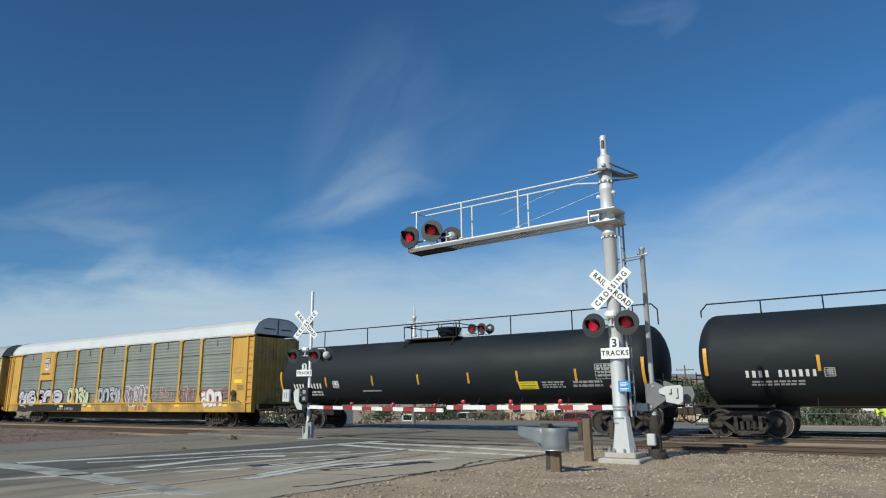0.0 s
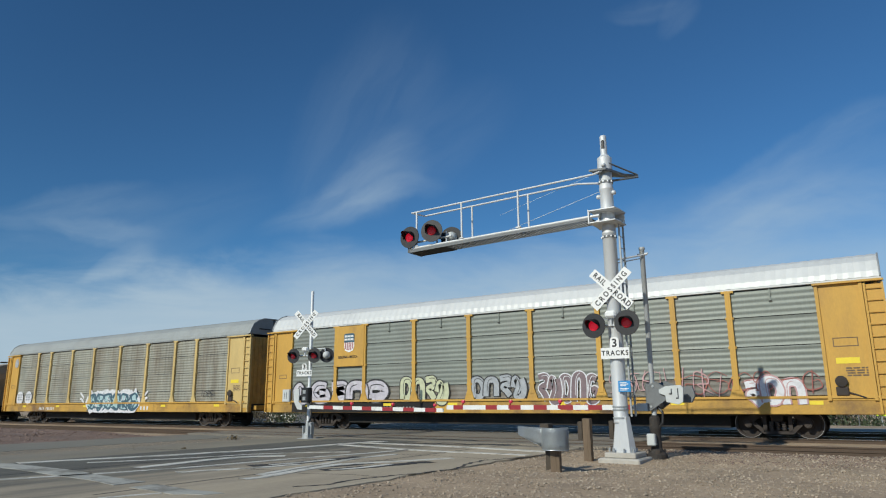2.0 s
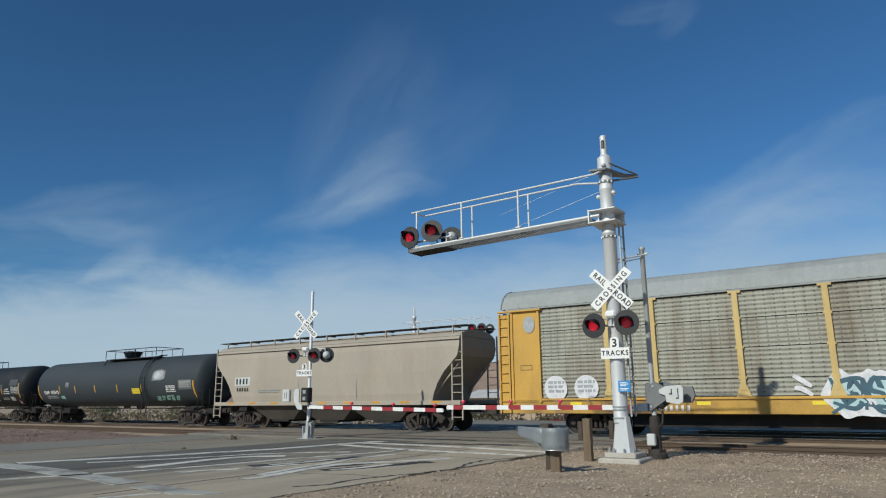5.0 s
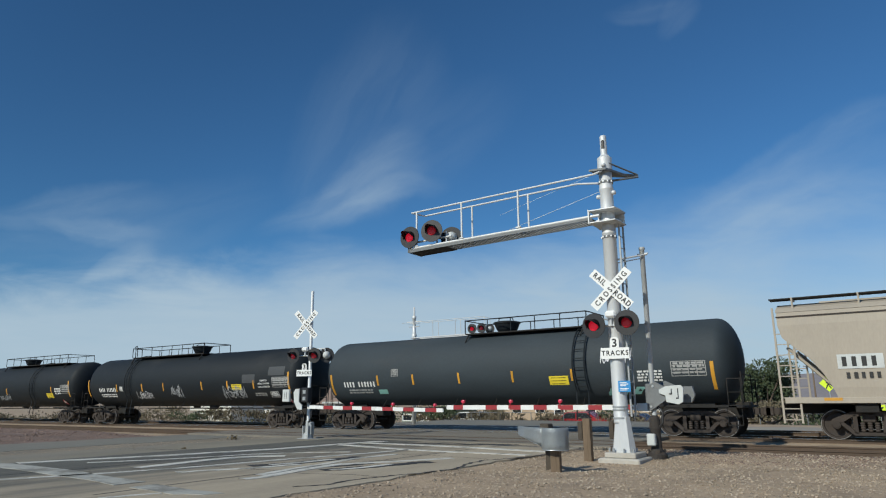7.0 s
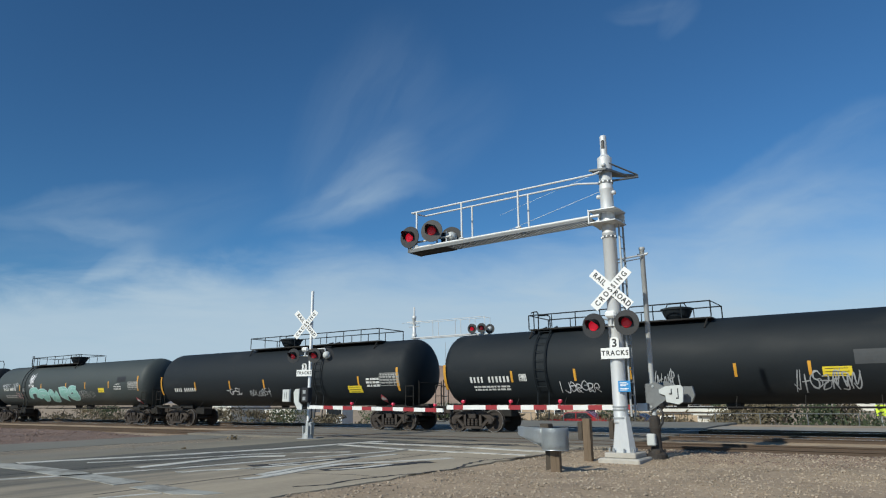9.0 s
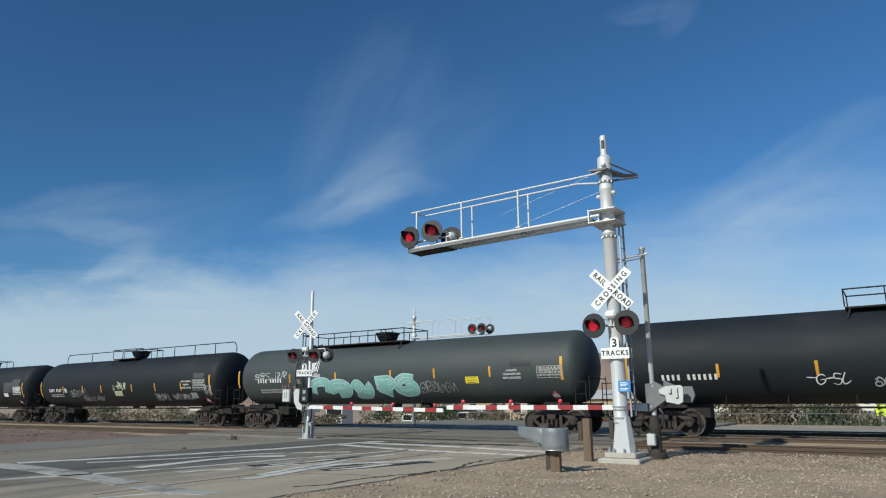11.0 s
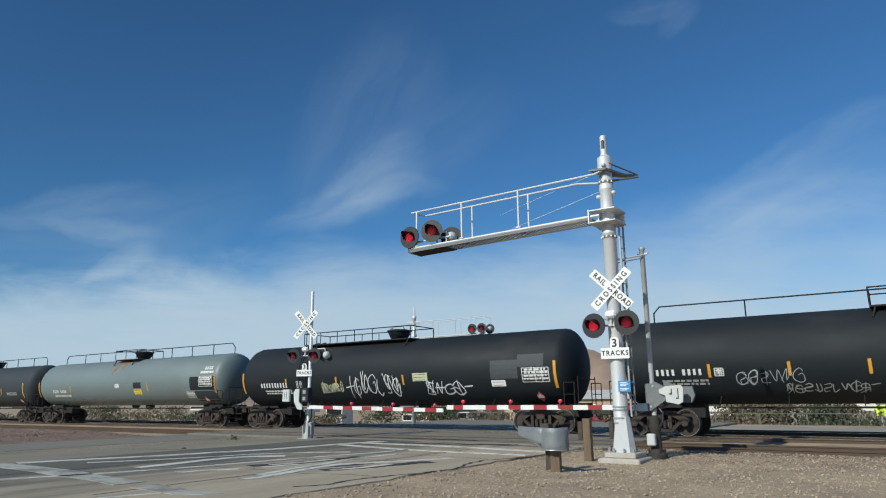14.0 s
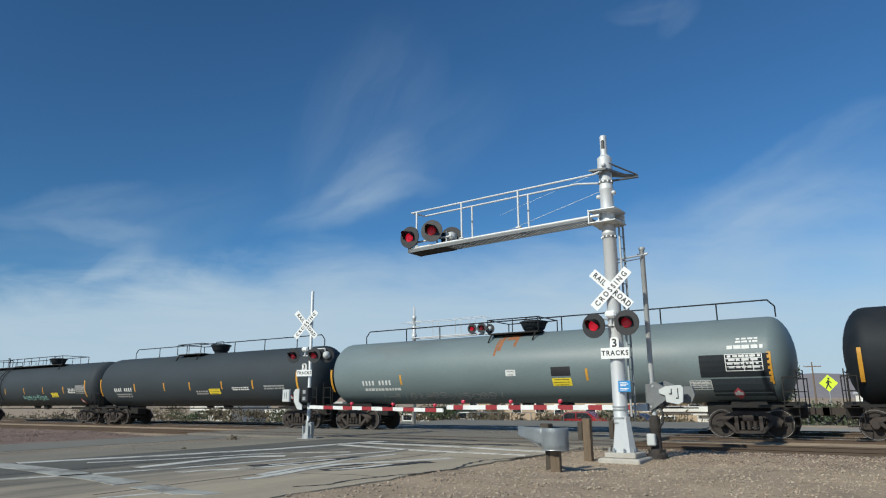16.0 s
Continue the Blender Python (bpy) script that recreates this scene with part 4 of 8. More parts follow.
def gate_machine(m_label):
    """Gate mechanism on its post: support arms, clamp, slotted counterweights."""
    x0, y0 = -5.02, 16.6
    g = root("gate_mechanism", pose(x0, y0, 0), m_label, "crossing gate")

    def plate_of(name, pts, ya, yb, material, label=""):
        bm = prism(B(), [(x - x0, z) for x, z in pts], ya, yb)
        bmesh.ops.bevel(bm, geom=bm.edges[:], offset=0.008, segments=1, affect="EDGES")
        return part(name, bm, material, g, label)

    part("case", box(B(), -0.15, 0.15, -0.06, 0.4, 1.1, 1.68, 0.03), "mech", g, "grey mechanism case")
    plate_of("support_arm", [(-5.08, 1.59), (-4.91, 1.72), (-4.60, 1.55), (-4.60, 1.31), (-5.04, 1.02), (-5.17, 1.02)], -0.13, -0.1, "mech", "dark grey gate support arm")
    plate_of("support_arm", [(-5.0, 1.66), (-4.8, 1.74), (-4.5, 1.6), (-4.5, 1.36), (-4.9, 1.06), (-5.1, 1.04)], 0.42, 0.45, "mech", "dark grey gate support arm")
    plate_of("arm_clamp", [(-5.36, 1.02), (-5.11, 1.02), (-5.11, 1.2), (-5.36, 1.2)], -0.16, 0.0, "boxgrey", "pale gate arm clamp")
    w = plate_of("counterweight", [(-4.80, 1.52), (-4.63, 1.60), (-4.28, 1.62), (-4.22, 1.55), (-4.25, 1.23), (-4.35, 1.17), (-4.64, 1.23), (-4.65, 1.38), (-4.79, 1.43)], -0.19, -0.14, "boxgrey", "pale slotted counterweight")
    for x, za, zb in ((-4.5, 1.40, 1.54), (-4.35, 1.30, 1.55)):
        part("slot", box(B(), x - x0 - 0.012, x - x0 + 0.012, -0.1935, -0.19, za, zb), "black", w)
        part("slot", box(B(), x - x0 - 0.05, x - x0 + 0.0, -0.1932, -0.19, za, za + 0.035), "black", w)
    plate_of("counterweight", [(-4.54, 1.60), (-4.10, 1.59), (-4.05, 1.38), (-4.14, 1.21), (-4.54, 1.21)], 0.16, 0.26, "mech", "grey rear counterweight")
    for x, z in ((-4.95, 1.6), (-4.7, 1.5), (-5.02, 1.12)):
        part("bolt", lathe(B(), [(-0.15, 0.012), (-0.148, 0.03), (-0.13, 0.032)], "Y", 8, (x - x0, 0, z)), "grey", g)
    bm = B()
    pipe(bm, [(0.1, -0.02, 1.15), (0.24, -0.05, 0.98), (0.22, -0.06, 0.74), (0.08, -0.05, 0.58)], 0.028)
    part("cable", bm, "black", g, "black cable loop")
    return g


def cantilever():
    X, Y = -5.58, 15.9
    c = root("signal_cantilever", pose(X, Y, 0), "tall silver crossing signal mast with walkway cantilever arm", "crossing signal")
    R = 0.172
    part("mast", lathe(B(), [(0.75, 0.185), (0.8, 0.172), (5.35, 0.168), (5.36, 0.178), (5.40, 0.178), (5.41, 0.168), (6.5, 0.166), (6.52, 0.18), (6.56, 0.18), (6.58, 0.166), (7.05, 0.165)], "Z", 40), "alu", c, "silver painted steel mast", smooth=True)
    part("mast_cap", lathe(B(), [(7.05, 0.185), (7.38, 0.185), (7.4, 0.16), (7.46, 0.10), (7.5, 0.085), (7.98, 0.085), (8.0, 0.07), (8.02, 0.0001)], "Z", 32), "alu", c, "silver mast cap with finial")
    part("finial_window", box(B(), -0.03, 0.05, -0.095, -0.06, 7.62, 7.86, 0.015), "black", c, "dark opening in the finial")
    bm = lathe(B(), [(0.10, 0.285), (0.12, 0.28), (0.84, 0.182), (0.9, 0.18)], "Z", 8, (0.03, 0, 0))
    part("flared_base", bm, "alu", c, "flared silver mast base")
    for a in range(8):
        an = radians(45 * a + 22.5)
        bm = rod(B(), (0.31 * math.cos(an), 0.31 * math.sin(an), 0.05), (0.31 * math.cos(an), 0.31 * math.sin(an), 0.19), 0.022, 8)
        part("anchor_bolt", bm, "grey", c)
    for z in (1.06, 1.13, 0.87):
        part("collar_band", lathe(B(), [(z - 0.018, 0.178), (z - 0.018, 0.19), (z + 0.018, 0.19), (z + 0.018, 0.178)], "Z", 32), "grey", c, "dark clamp band")
    def droop(bm):
        for v in bm.verts:
            v.co.z += 0.02 * v.co.x
        return bm

    # arm: tubular near chord, angle far chord, grating and hand rails
    part("chord", droop(rod(B(), (-6.0, -0.34, 5.83), (-0.1, -0.34, 5.80), 0.038, 16)), "alu", c, "silver tubular arm chord")
    part("chord", droop(box(B(), -6.0, -0.12, 0.27, 0.33, 5.75, 5.86, 0.008)), "alu", c, "silver arm chord")
    part("edge_angle", droop(box(B(), -6.0, -0.3, -0.365, -0.35, 5.715, 5.80)), "mech", c, "grey edge angle below the chord")
    bm = B()
    for k in range(50):
        x = -4.75 + 0.09 * k
        box(bm, x, x + 0.02, -0.345, 0.265, 5.735, 5.765)
    for k in range(6):
        box(bm, -4.8, -0.3, -0.27 + 0.1 * k, -0.255 + 0.1 * k, 5.74, 5.76)
    part("grating", droop(bm), "mech", c, "open steel walkway grating")
    part("end_floor", droop(box(B(), -6.02, -4.75, -0.345, 0.33, 5.735, 5.77)), "under", c, "solid dark plate under the lights")
    part("end_plate", droop(box(B(), -6.05, -6.02, -0.375, 0.335, 5.72, 5.86)), "mech", c)
    bm = B()
    for z in (5.62, 5.93):
        plate(bm, [(-0.36, -0.42), (0.32, -0.42), (0.36, -0.2), (0.36, 0.3), (0.2, 0.4), (-0.36, 0.4)], z - 0.012, z + 0.012)
    box(bm, -0.375, -0.345, -0.42, -0.3, 5.6, 5.96)
    box(bm, -0.375, -0.345, 0.3, 0.4, 5.6, 5.96)
    box(bm, -0.36, 0.3, 0.36, 0.39, 5.62, 5.93)
    part("arm_bracket", bm, "alu", c, "boxed arm bracket")
    bm = B()
    pipe(bm, [(-5.93, -0.34, 6.81), (-0.19, -0.34, 6.89), (0.0, -0.24, 6.98)], 0.026)
    pipe(bm, [(-5.90, 0.30, 6.86), (-0.89, 0.30, 6.94), (-0.15, 0.22, 6.80)], 0.026)
    rod(bm, (-5.93, -0.34, 6.81), (-5.90, 0.30, 6.86), 0.024)
    part("hand_rail", bm, "alu", c, "silver tubular hand rail")
    for x, y, zt in ((-5.75, -0.34, 6.81), (-4.17, -0.34, 6.835), (-2.36, -0.34, 6.86), (-4.20, 0.30, 6.885), (-2.37, 0.30, 6.915)):
        part("rail_post", rod(B(), (x, y, 5.84 + 0.02 * x), (x, y, zt), 0.028), "alu", c, "silver rail post")
        part("post_foot", droop(box(B(), x - 0.07, x + 0.07, y - 0.05, y + 0.05, 5.86, 5.885)), "alu", c)
    bm = B()
    rod(bm, (-0.2, 0.1, 6.55), (-3.3, 0.1, 5.83), 0.006, 6)
    part("stay_cable", bm, "galv", c, "thin stay cable")
    part("stay_cable", rod(B(), (-0.2, -0.1, 7.0), (-3.0, -0.2, 6.3), 0.0035, 6), "galv", c, "thin stay cable")
    bm = plate(B(), [(-0.3, -0.36), (0.12, -0.3), (0.35, 0.45), (0.62, 0.75), (0.5, 0.8), (-0.1, 0.3)], 6.98, 7.03)
    rod(bm, (0.1, 0.1, 6.78), (0.62, 0.72, 6.96), 0.028)
    rod(bm, (0.14, -0.1, 7.2), (0.6, 0.75, 7.03), 0.022)
    part("top_bracket", bm, "mech", c, "grey bracket plate at the mast head")
    for x, y, z in ((-0.2, -0.05, 6.36), (0.2, -0.03, 6.42), (0.03, -0.2, 7.14)):
        bm = B()
        bmesh.ops.create_icosphere(bm, subdivisions=2, radius=0.062, matrix=Matrix.Translation((x, y, z)))
        part("cable_cap", bm, "alu", c, "round cable cap", smooth=True)
    for z in (5.28, 6.72):
        part("collar_band", lathe(B(), [(z - 0.03, 0.168), (z - 0.03, 0.182), (z + 0.03, 0.182), (z + 0.03, 0.168)], "Z", 32), "mech", c, "bolted clamp band")
        for a in range(5):
            an = radians(200 + 35 * a)
            part("band_bolt", box(B(), 0.185 * math.cos(an) - 0.018, 0.185 * math.cos(an) + 0.018, 0.185 * math.sin(an) - 0.018, 0.185 * math.sin(an) + 0.018, z - 0.022, z + 0.022), "alu", c)
    # ladder on the far side
    for y in (0.06, 0.36):
        part("ladder_rail", box(B(), 0.22, 0.26, y - 0.018, y + 0.018, 0.9, 5.75), "grey", c, "grey ladder rail")
    for k in range(16):
        part("rung", rod(B(), (0.24, 0.06, 1.1 + 0.3 * k), (0.24, 0.36, 1.1 + 0.3 * k), 0.012, 6), "grey", c)
    # arm lights
    part("light_bracket", rod(B(), (-6.05, -0.2, 5.92), (-4.6, -0.2, 5.95), 0.03), "alu", c)
    lamp_head(c, pose(-5.95, -0.42, 6.05, 0, 0, 2) @ Matrix.Scale(1.08, 4), True)
    lamp_head(c, pose(-5.13, -0.45, 6.12, 0, 0, 16) @ Matrix.Scale(1.08, 4), False)
    lamp_head(c, pose(-4.80, 0.10, 5.98, 0, 0, 200) @ Matrix.Scale(1.08, 4), False)
    for x in (-5.95, -5.13, -4.80):
        part("light_post", rod(B(), (x, -0.18, 5.74), (x, -0.18, 6.1), 0.025), "alu", c)
    signs_and_lights(c, -0.2, 3.94, 3.05, 2.38, (True, False), 0.395, 0.0, 8, -0.055, 0.625, 45, (-14, -8), 0.035)
    part("lower_sign", box(B(), 0.05, 0.35, -0.205, -0.196, 1.47, 1.73, 0.004), "blue", c, "small blue emergency notice", pose(0, -0.005, 0))
    bm = B()
    for k, (z, w) in enumerate(((1.685, 0.16), (1.65, 0.2), (1.615, 0.14), (1.55, 0.2), (1.515, 0.17))):
        box(bm, 0.10, 0.10 + w, -0.2165, -0.2125, z - 0.009, z + 0.009)
    part("notice_bars", bm, "sign", c, "pale unreadable lines of text")
    bm = rod(B(), (-0.12, -0.12, 3.2), (-0.35, -0.2, 3.24), 0.02)
    part("conduit", bm, "grey", c)
    f = root("mast_foundation", pose(X + 0.05, Y, 0), "two-tier pale concrete mast foundation", "foundation")
    part("pad", box(B(), -0.49, 0.49, -0.52, 0.47, -0.35, -0.02, 0.03), "concrete", f, "concrete pad")
    part("plinth", box(B(), -0.37, 0.37, -0.4, 0.37, -0.02, 0.10, 0.02), "concrete", f, "concrete plinth")
    # gate on its own pole behind the mast
    gp = root("gate_post", pose(-5.0, 16.6, 0), "slender grey steel gate post on a dark bolted base", "post")
    part("post", lathe(B(), [(-0.15, 0.07), (0.3, 0.07), (0.32, 0.062), (5.0, 0.06), (5.01, 0.075), (5.07, 0.075)], "Z", 20), "postgrey", gp, smooth=True)
    part("base_casting", lathe(B(), [(-0.15, 0.25), (0.02, 0.24), (0.08, 0.17), (0.16, 0.13), (0.5, 0.115), (0.62, 0.14), (0.86, 0.12), (0.92, 0.075)], "Z", 14), "castblack", gp, "dark rusty base casting")
    for a in range(4):
        part("base_bolt", rod(B(), (0.19 * math.cos(a * 1.57 + 0.6), 0.19 * math.sin(a * 1.57 + 0.6), 0.0), (0.19 * math.cos(a * 1.57 + 0.6), 0.19 * math.sin(a * 1.57 + 0.6), 0.13), 0.024, 8), "castblack", gp)
    part("junction_case", box(B(), -0.15, 0.05, -0.27, -0.12, 0.22, 0.5, 0.025), "boxgrey", gp, "pale cable case")
    bm = B()
    rod(bm, (0.12, 0, 4.88), (-0.5, -0.62, 4.70), 0.022)
    rod(bm, (-0.02, -0.05, 4.78), (-0.5, -0.6, 4.62), 0.014)
    rod(bm, (-0.12, 0, 4.9), (0.15, 0, 4.9), 0.022)
    part("stand_off", bm, "alu", gp, "pale stand-off bracket to the mast")
    gate_machine("grey crossing gate mechanism with slotted counterweights on its post")
    gate_arm(-5.3, -11.07, 16.75, 1.10, 1.112, ((-5.62, -5.98), (-6.35, -6.73), (-7.14, -7.50), (-7.89, -8.28), (-8.67, -9.02), (-9.41, -9.78), (-10.53, -10.86)), (-7.50, -8.98, -10.53), "lowered red and white crossing gate arm")


def median_signal():
    X, Y = -20.06, 20.1
    K = 0.93
    c = root("crossing_signal", pose(X, Y, 0), "slim crossing signal mast with crossbuck and lights on the median", "crossing signal")
    part("mast", lathe(B(), [(-0.2, 0.075), (0.5, 0.075), (0.52, 0.068), (5.8, 0.066), (5.86, 0.05)], "Z", 20), "alu", c, "silver mast", smooth=True)
    bm = box(B(), -0.3, 0.3, -0.3, 0.3, -0.3, -0.13, 0.01)
    lathe(bm, [(-0.13, 0.2), (0.04, 0.18), (0.1, 0.115), (0.55, 0.1), (0.56, 0.09)], "Z", 12)
    for a in (-0.14, 0.14):
        box(bm, a - 0.015, a + 0.015, -0.16, 0.16, -0.13, 0.36)
    part("base_casting", bm, "postgrey", c, "dull ribbed base casting")
    part("shadow_box", box(B(), 0.06, 0.22, -0.05, 0.14, 0.02, 0.5, 0.02), "grey", c, "grey cable case")
    signs_and_lights(c, -0.1, 4.44, 3.15, 2.45, (False, False), 0.46, -0.2, 20, 0.0, 0.705, 49, (-12, -6))
    lamp_head(c, pose(0.72, 0.2, 3.16, 0, 0, 212), False)
    part("cross_arm", rod(B(), (0, 0, 3.42), (0.72, 0.1, 3.42), 0.025), "alu", c)
    part("drop", rod(B(), (0.72, 0.1, 3.42), (0.72, 0.1, 3.2), 0.025), "alu", c)
    g = root("gate_mechanism", pose(X, Y, 0), "pale grey crossing gate mechanism on the median mast", "crossing gate")
    part("case", box(B(), -0.12, 0.28, -0.36, -0.08, 1.28, 1.86, 0.03), "black", g, "dark mechanism case")
    bm = prism(B(), [(-0.12, 1.82), (-0.36, 1.8), (-0.44, 1.66), (-0.4, 1.3), (-0.22, 1.02), (0.05, 0.98), (0.05, 1.16), (-0.14, 1.3)], -0.44, -0.4)
    part("side_plate", bm, "boxgrey", g, "pale gate support plate")
    bm = prism(B(), [(-0.62, 1.66), (-0.5, 1.6), (-0.46, 1.3), (-0.28, 1.06), (-0.2, 1.1), (-0.36, 1.36), (-0.42, 1.62), (-0.56, 1.74)], -0.3, -0.27)
    part("brace", bm, "grey", g, "grey rear brace")
    for z in (1.36, 1.62):
        part("cover_plate", box(B(), 0.0, 0.16, -0.372, -0.362, z, z + 0.14), "grey", g, "small grey cover plate")
    part("counterweight", box(B(), -1.12, -0.72, -0.42, -0.3, 1.3, 1.8, 0.02), "boxgrey", g, "pale counterweight plate")
    for k in range(2):
        part("slot", box(B(), -1.0 + 0.12 * k, -0.985 + 0.12 * k, -0.428, -0.42, 1.42, 1.68), "black", g)
    bm = B()
    pipe(bm, [(0.2, -0.2, 1.3), (0.42, -0.25, 1.05), (0.4, -0.25, 0.7), (0.18, -0.15, 0.5)], 0.03)
    part("cable", bm, "black", g, "looped black cable")
    gate_arm(-18.3, -12.34, 18.37, 1.11, 1.0, ((-17.57, -17.10), (-16.63, -16.18), (-15.73, -15.30), (-14.82, -14.36), (-13.92, -13.48), (-13.02, -12.57)), (-16.22, -14.37, -12.64), "lowered red and white crossing gate arm on the median", 0.062)
    near = Matrix.Translation((0, 0, 1.32)) @ Matrix.Scale(K, 4) @ Matrix.Translation((0, 0, -1.32))
    for ob in (c, g):
        ob.matrix_basis = near @ ob.matrix_basis


def far_signal():
    """The cantilever beyond the tracks, seen over the train."""
    X, Y = -24.36, 33.2
    c = root("far_signal_cantilever", pose(X, Y, 0), "distant silver signal cantilever beyond the tracks", "crossing signal")
    part("mast", lathe(B(), [(-0.1, 0.12), (5.0, 0.11), (5.02, 0.15), (5.3, 0.15), (5.32, 0.11), (6.2, 0.10), (6.22, 0.13), (6.4, 0.13), (6.42, 0.06), (6.95, 0.055)], "Z", 20), "alu", c, "silver mast", smooth=True)
    bm = B()
    for y in (-0.3, 0.3):
        rod(bm, (-0.7, y, 5.98), (5.2, y, 5.98), 0.016, 6)
        rod(bm, (0, y, 5.02), (5.2, y, 5.02), 0.04, 6)
        for x in (1.6, 3.2, 4.2, 5.2):
            rod(bm, (x, y, 5.02), (x, y, 5.98), 0.018, 6)
    for z, w in ((6.05, 0.55), (5.75, 0.4), (5.95, 0.3)):
        rod(bm, (-w, 0, z), (w, 0, z), 0.03, 6)
    part("arm", bm, "alu", c, "silver walkway arm")
    lamp_head(c, pose(4.44, -0.45, 5.3, 0, 0, 10) @ Matrix.Scale(0.92, 4), True)
    lamp_head(c, pose(5.07, -0.45, 5.3, 0, 0, 10) @ Matrix.Scale(0.92, 4), False)
    lamp_head(c, pose(5.3, 0.1, 5.28, 0, 0, 190) @ Matrix.Scale(0.92, 4), False)


cantilever()
median_signal()
far_signal()


def guard_rail():
    """The end of a road guard rail with its wrapped terminal, on timber posts."""
    g = root("guard_rail", pose(0, 0, 0), "galvanised guard rail end on weathered timber posts", "guard rail")

    def sheet(pts, z0, z1, name, rise=0.0):
        bm = B()
        prof = [(0.0, z0), (0.012, z0 + 0.03), (0.016, z0 + 0.12), (0.006, (z0 + z1) / 2), (0.016, z1 - 0.12), (0.012, z1 - 0.03), (0.0, z1)]
        rows = []
        for k, (x, y) in enumerate(pts):
            a, b = pts[max(0, k - 1)], pts[min(len(pts) - 1, k + 1)]
            t = Vector((b[0] - a[0], b[1] - a[1])).normalized()
            nrm = Vector((t.y, -t.x))
            rows.append([bm.verts.new((x + nrm.x * o, y + nrm.y * o, z)) for o, z in [(o_, z_ + rise * max(0, 1 - k / 4) * (z1 - z_) / (z1 - z0)) for o_, z_ in prof]])
        for a, b in zip(rows, rows[1:]):
            for k in range(len(prof) - 1):
                bm.faces.new((a[k], a[k + 1], b[k + 1], b[k]))
        bmesh.ops.solidify(bm, geom=bm.faces[:], thickness=0.006)
        return part(name, bm, "galv", g, "galvanised corrugated rail", smooth=True)

    arc = [(-5.8 + 0.26 * math.sin(a), 12.62 - 0.26 * math.cos(a)) for a in [radians(-60 + 20 * k) for k in range(13)]]
    sheet([(-6.8, 12.98), (-6.53, 12.8), (-6.28, 12.62), (-6.03, 12.49)] + arc, 0.34, 0.77, "rail_end", 0.25)
    for x, y, rz, hgt in ((-5.80, 12.62, 8, 0.6), (-6.32, 15.6, -4, 0.86), (-5.83, 16.4, 3, 0.84)):
        bm = box(B(), -0.095, 0.095, -0.075, 0.075, -0.45, hgt, 0.012)
        part("timber_post", bm, "wood", g, "weathered timber post", pose(x, y, 0, 0, 0, rz))
    for x, y, z0, z1, wd in ((-6.475, 15.62, 0.37, 0.79, 0.06), (-5.985, 16.4, 0.36, 0.79, 0.06), (-6.16, 13.0, 0.72, 0.83, 0.1)):
        part("spacer_block", box(B(), -wd, wd, -0.1, 0.1, z0, z1, 0.012), "wood_dark", g, "timber spacer block", pose(x, y, 0, 0, 0, -4))
    # the shade on this post is put into its darker timber colour
    part("timber_post", box(B(), -0.08, 0.08, -0.07, 0.07, -0.4, 0.73), "wood_dark", g, "shaded timber post", pose(-6.1, 13.02, 0))


guard_rail()


# ---- the train: it rolls along the middle track at 14.2 m/s towards +x ----
SPEED, YC = 14.18, TRACKS[1]
WHEEL_R = 0.457
moving_cars, wheelsets = [], []
TZ, TR = 2.62, 1.53


def on_tank(x, z, off=0.006, r=None):
    r = (r or TR) + off
    return (x, -math.sqrt(max(0.02, r * r - (z - TZ) ** 2)), z)


def on_side(y):
    return lambda x, z, off=0.004: (x, y - off, z)


def patch(bm, x0, x1, z0, z1, surf, nx=1, nz=4, off=0.006, skew=0.0):
    g = []
    for j in range(nz + 1):
        z = z0 + (z1 - z0) * j / nz
        g.append([bm.verts.new(surf(x0 + (x1 - x0) * i / nx + skew * (z - z0), z, off)) for i in range(nx + 1)])
    for a, b in zip(g, g[1:]):
        for i in range(nx):
            bm.faces.new((a[i], a[i + 1], b[i + 1], b[i]))
    return bm


def ribbon(bm, pts, w, surf, off=0.008, taper=True):
    """A brush stroke through points in x and z, laid on a surface."""
    P = [Vector(p) for p in pts]
    rows = []
    n = len(P)
    for k, p in enumerate(P):
        t = (P[min(n - 1, k + 1)] - P[max(0, k - 1)])
        t = t.normalized() if t.length else Vector((1, 0))
        nr = Vector((-t.y, t.x)) * w * 0.5 * ((0.55 + 0.45 * math.sin(math.pi * (k + 0.5) / n)) if taper else 1)
        rows.append([bm.verts.new(surf(*(p + nr), off)), bm.verts.new(surf(*p, off)), bm.verts.new(surf(*(p - nr), off))])
    for a, b in zip(rows, rows[1:]):
        for i in range(2):
            bm.faces.new((a[i], a[i + 1], b[i + 1], b[i]))
    return bm


def curve2(pts, n=6):
    """A smooth line through points."""
    out = []
    P = [Vector(p) for p in pts]
    for k in range(len(P) - 1):
        p0, p1, p2, p3 = P[max(0, k - 1)], P[k], P[k + 1], P[min(len(P) - 1, k + 2)]
        for i in range(n):
            t = i / n
            out.append(0.5 * ((2 * p1) + (p2 - p0) * t + (2 * p0 - 5 * p1 + 4 * p2 - p3) * t * t + (3 * p1 - p0 - 3 * p2 + p3) * t ** 3))
    out.append(P[-1])
    return out


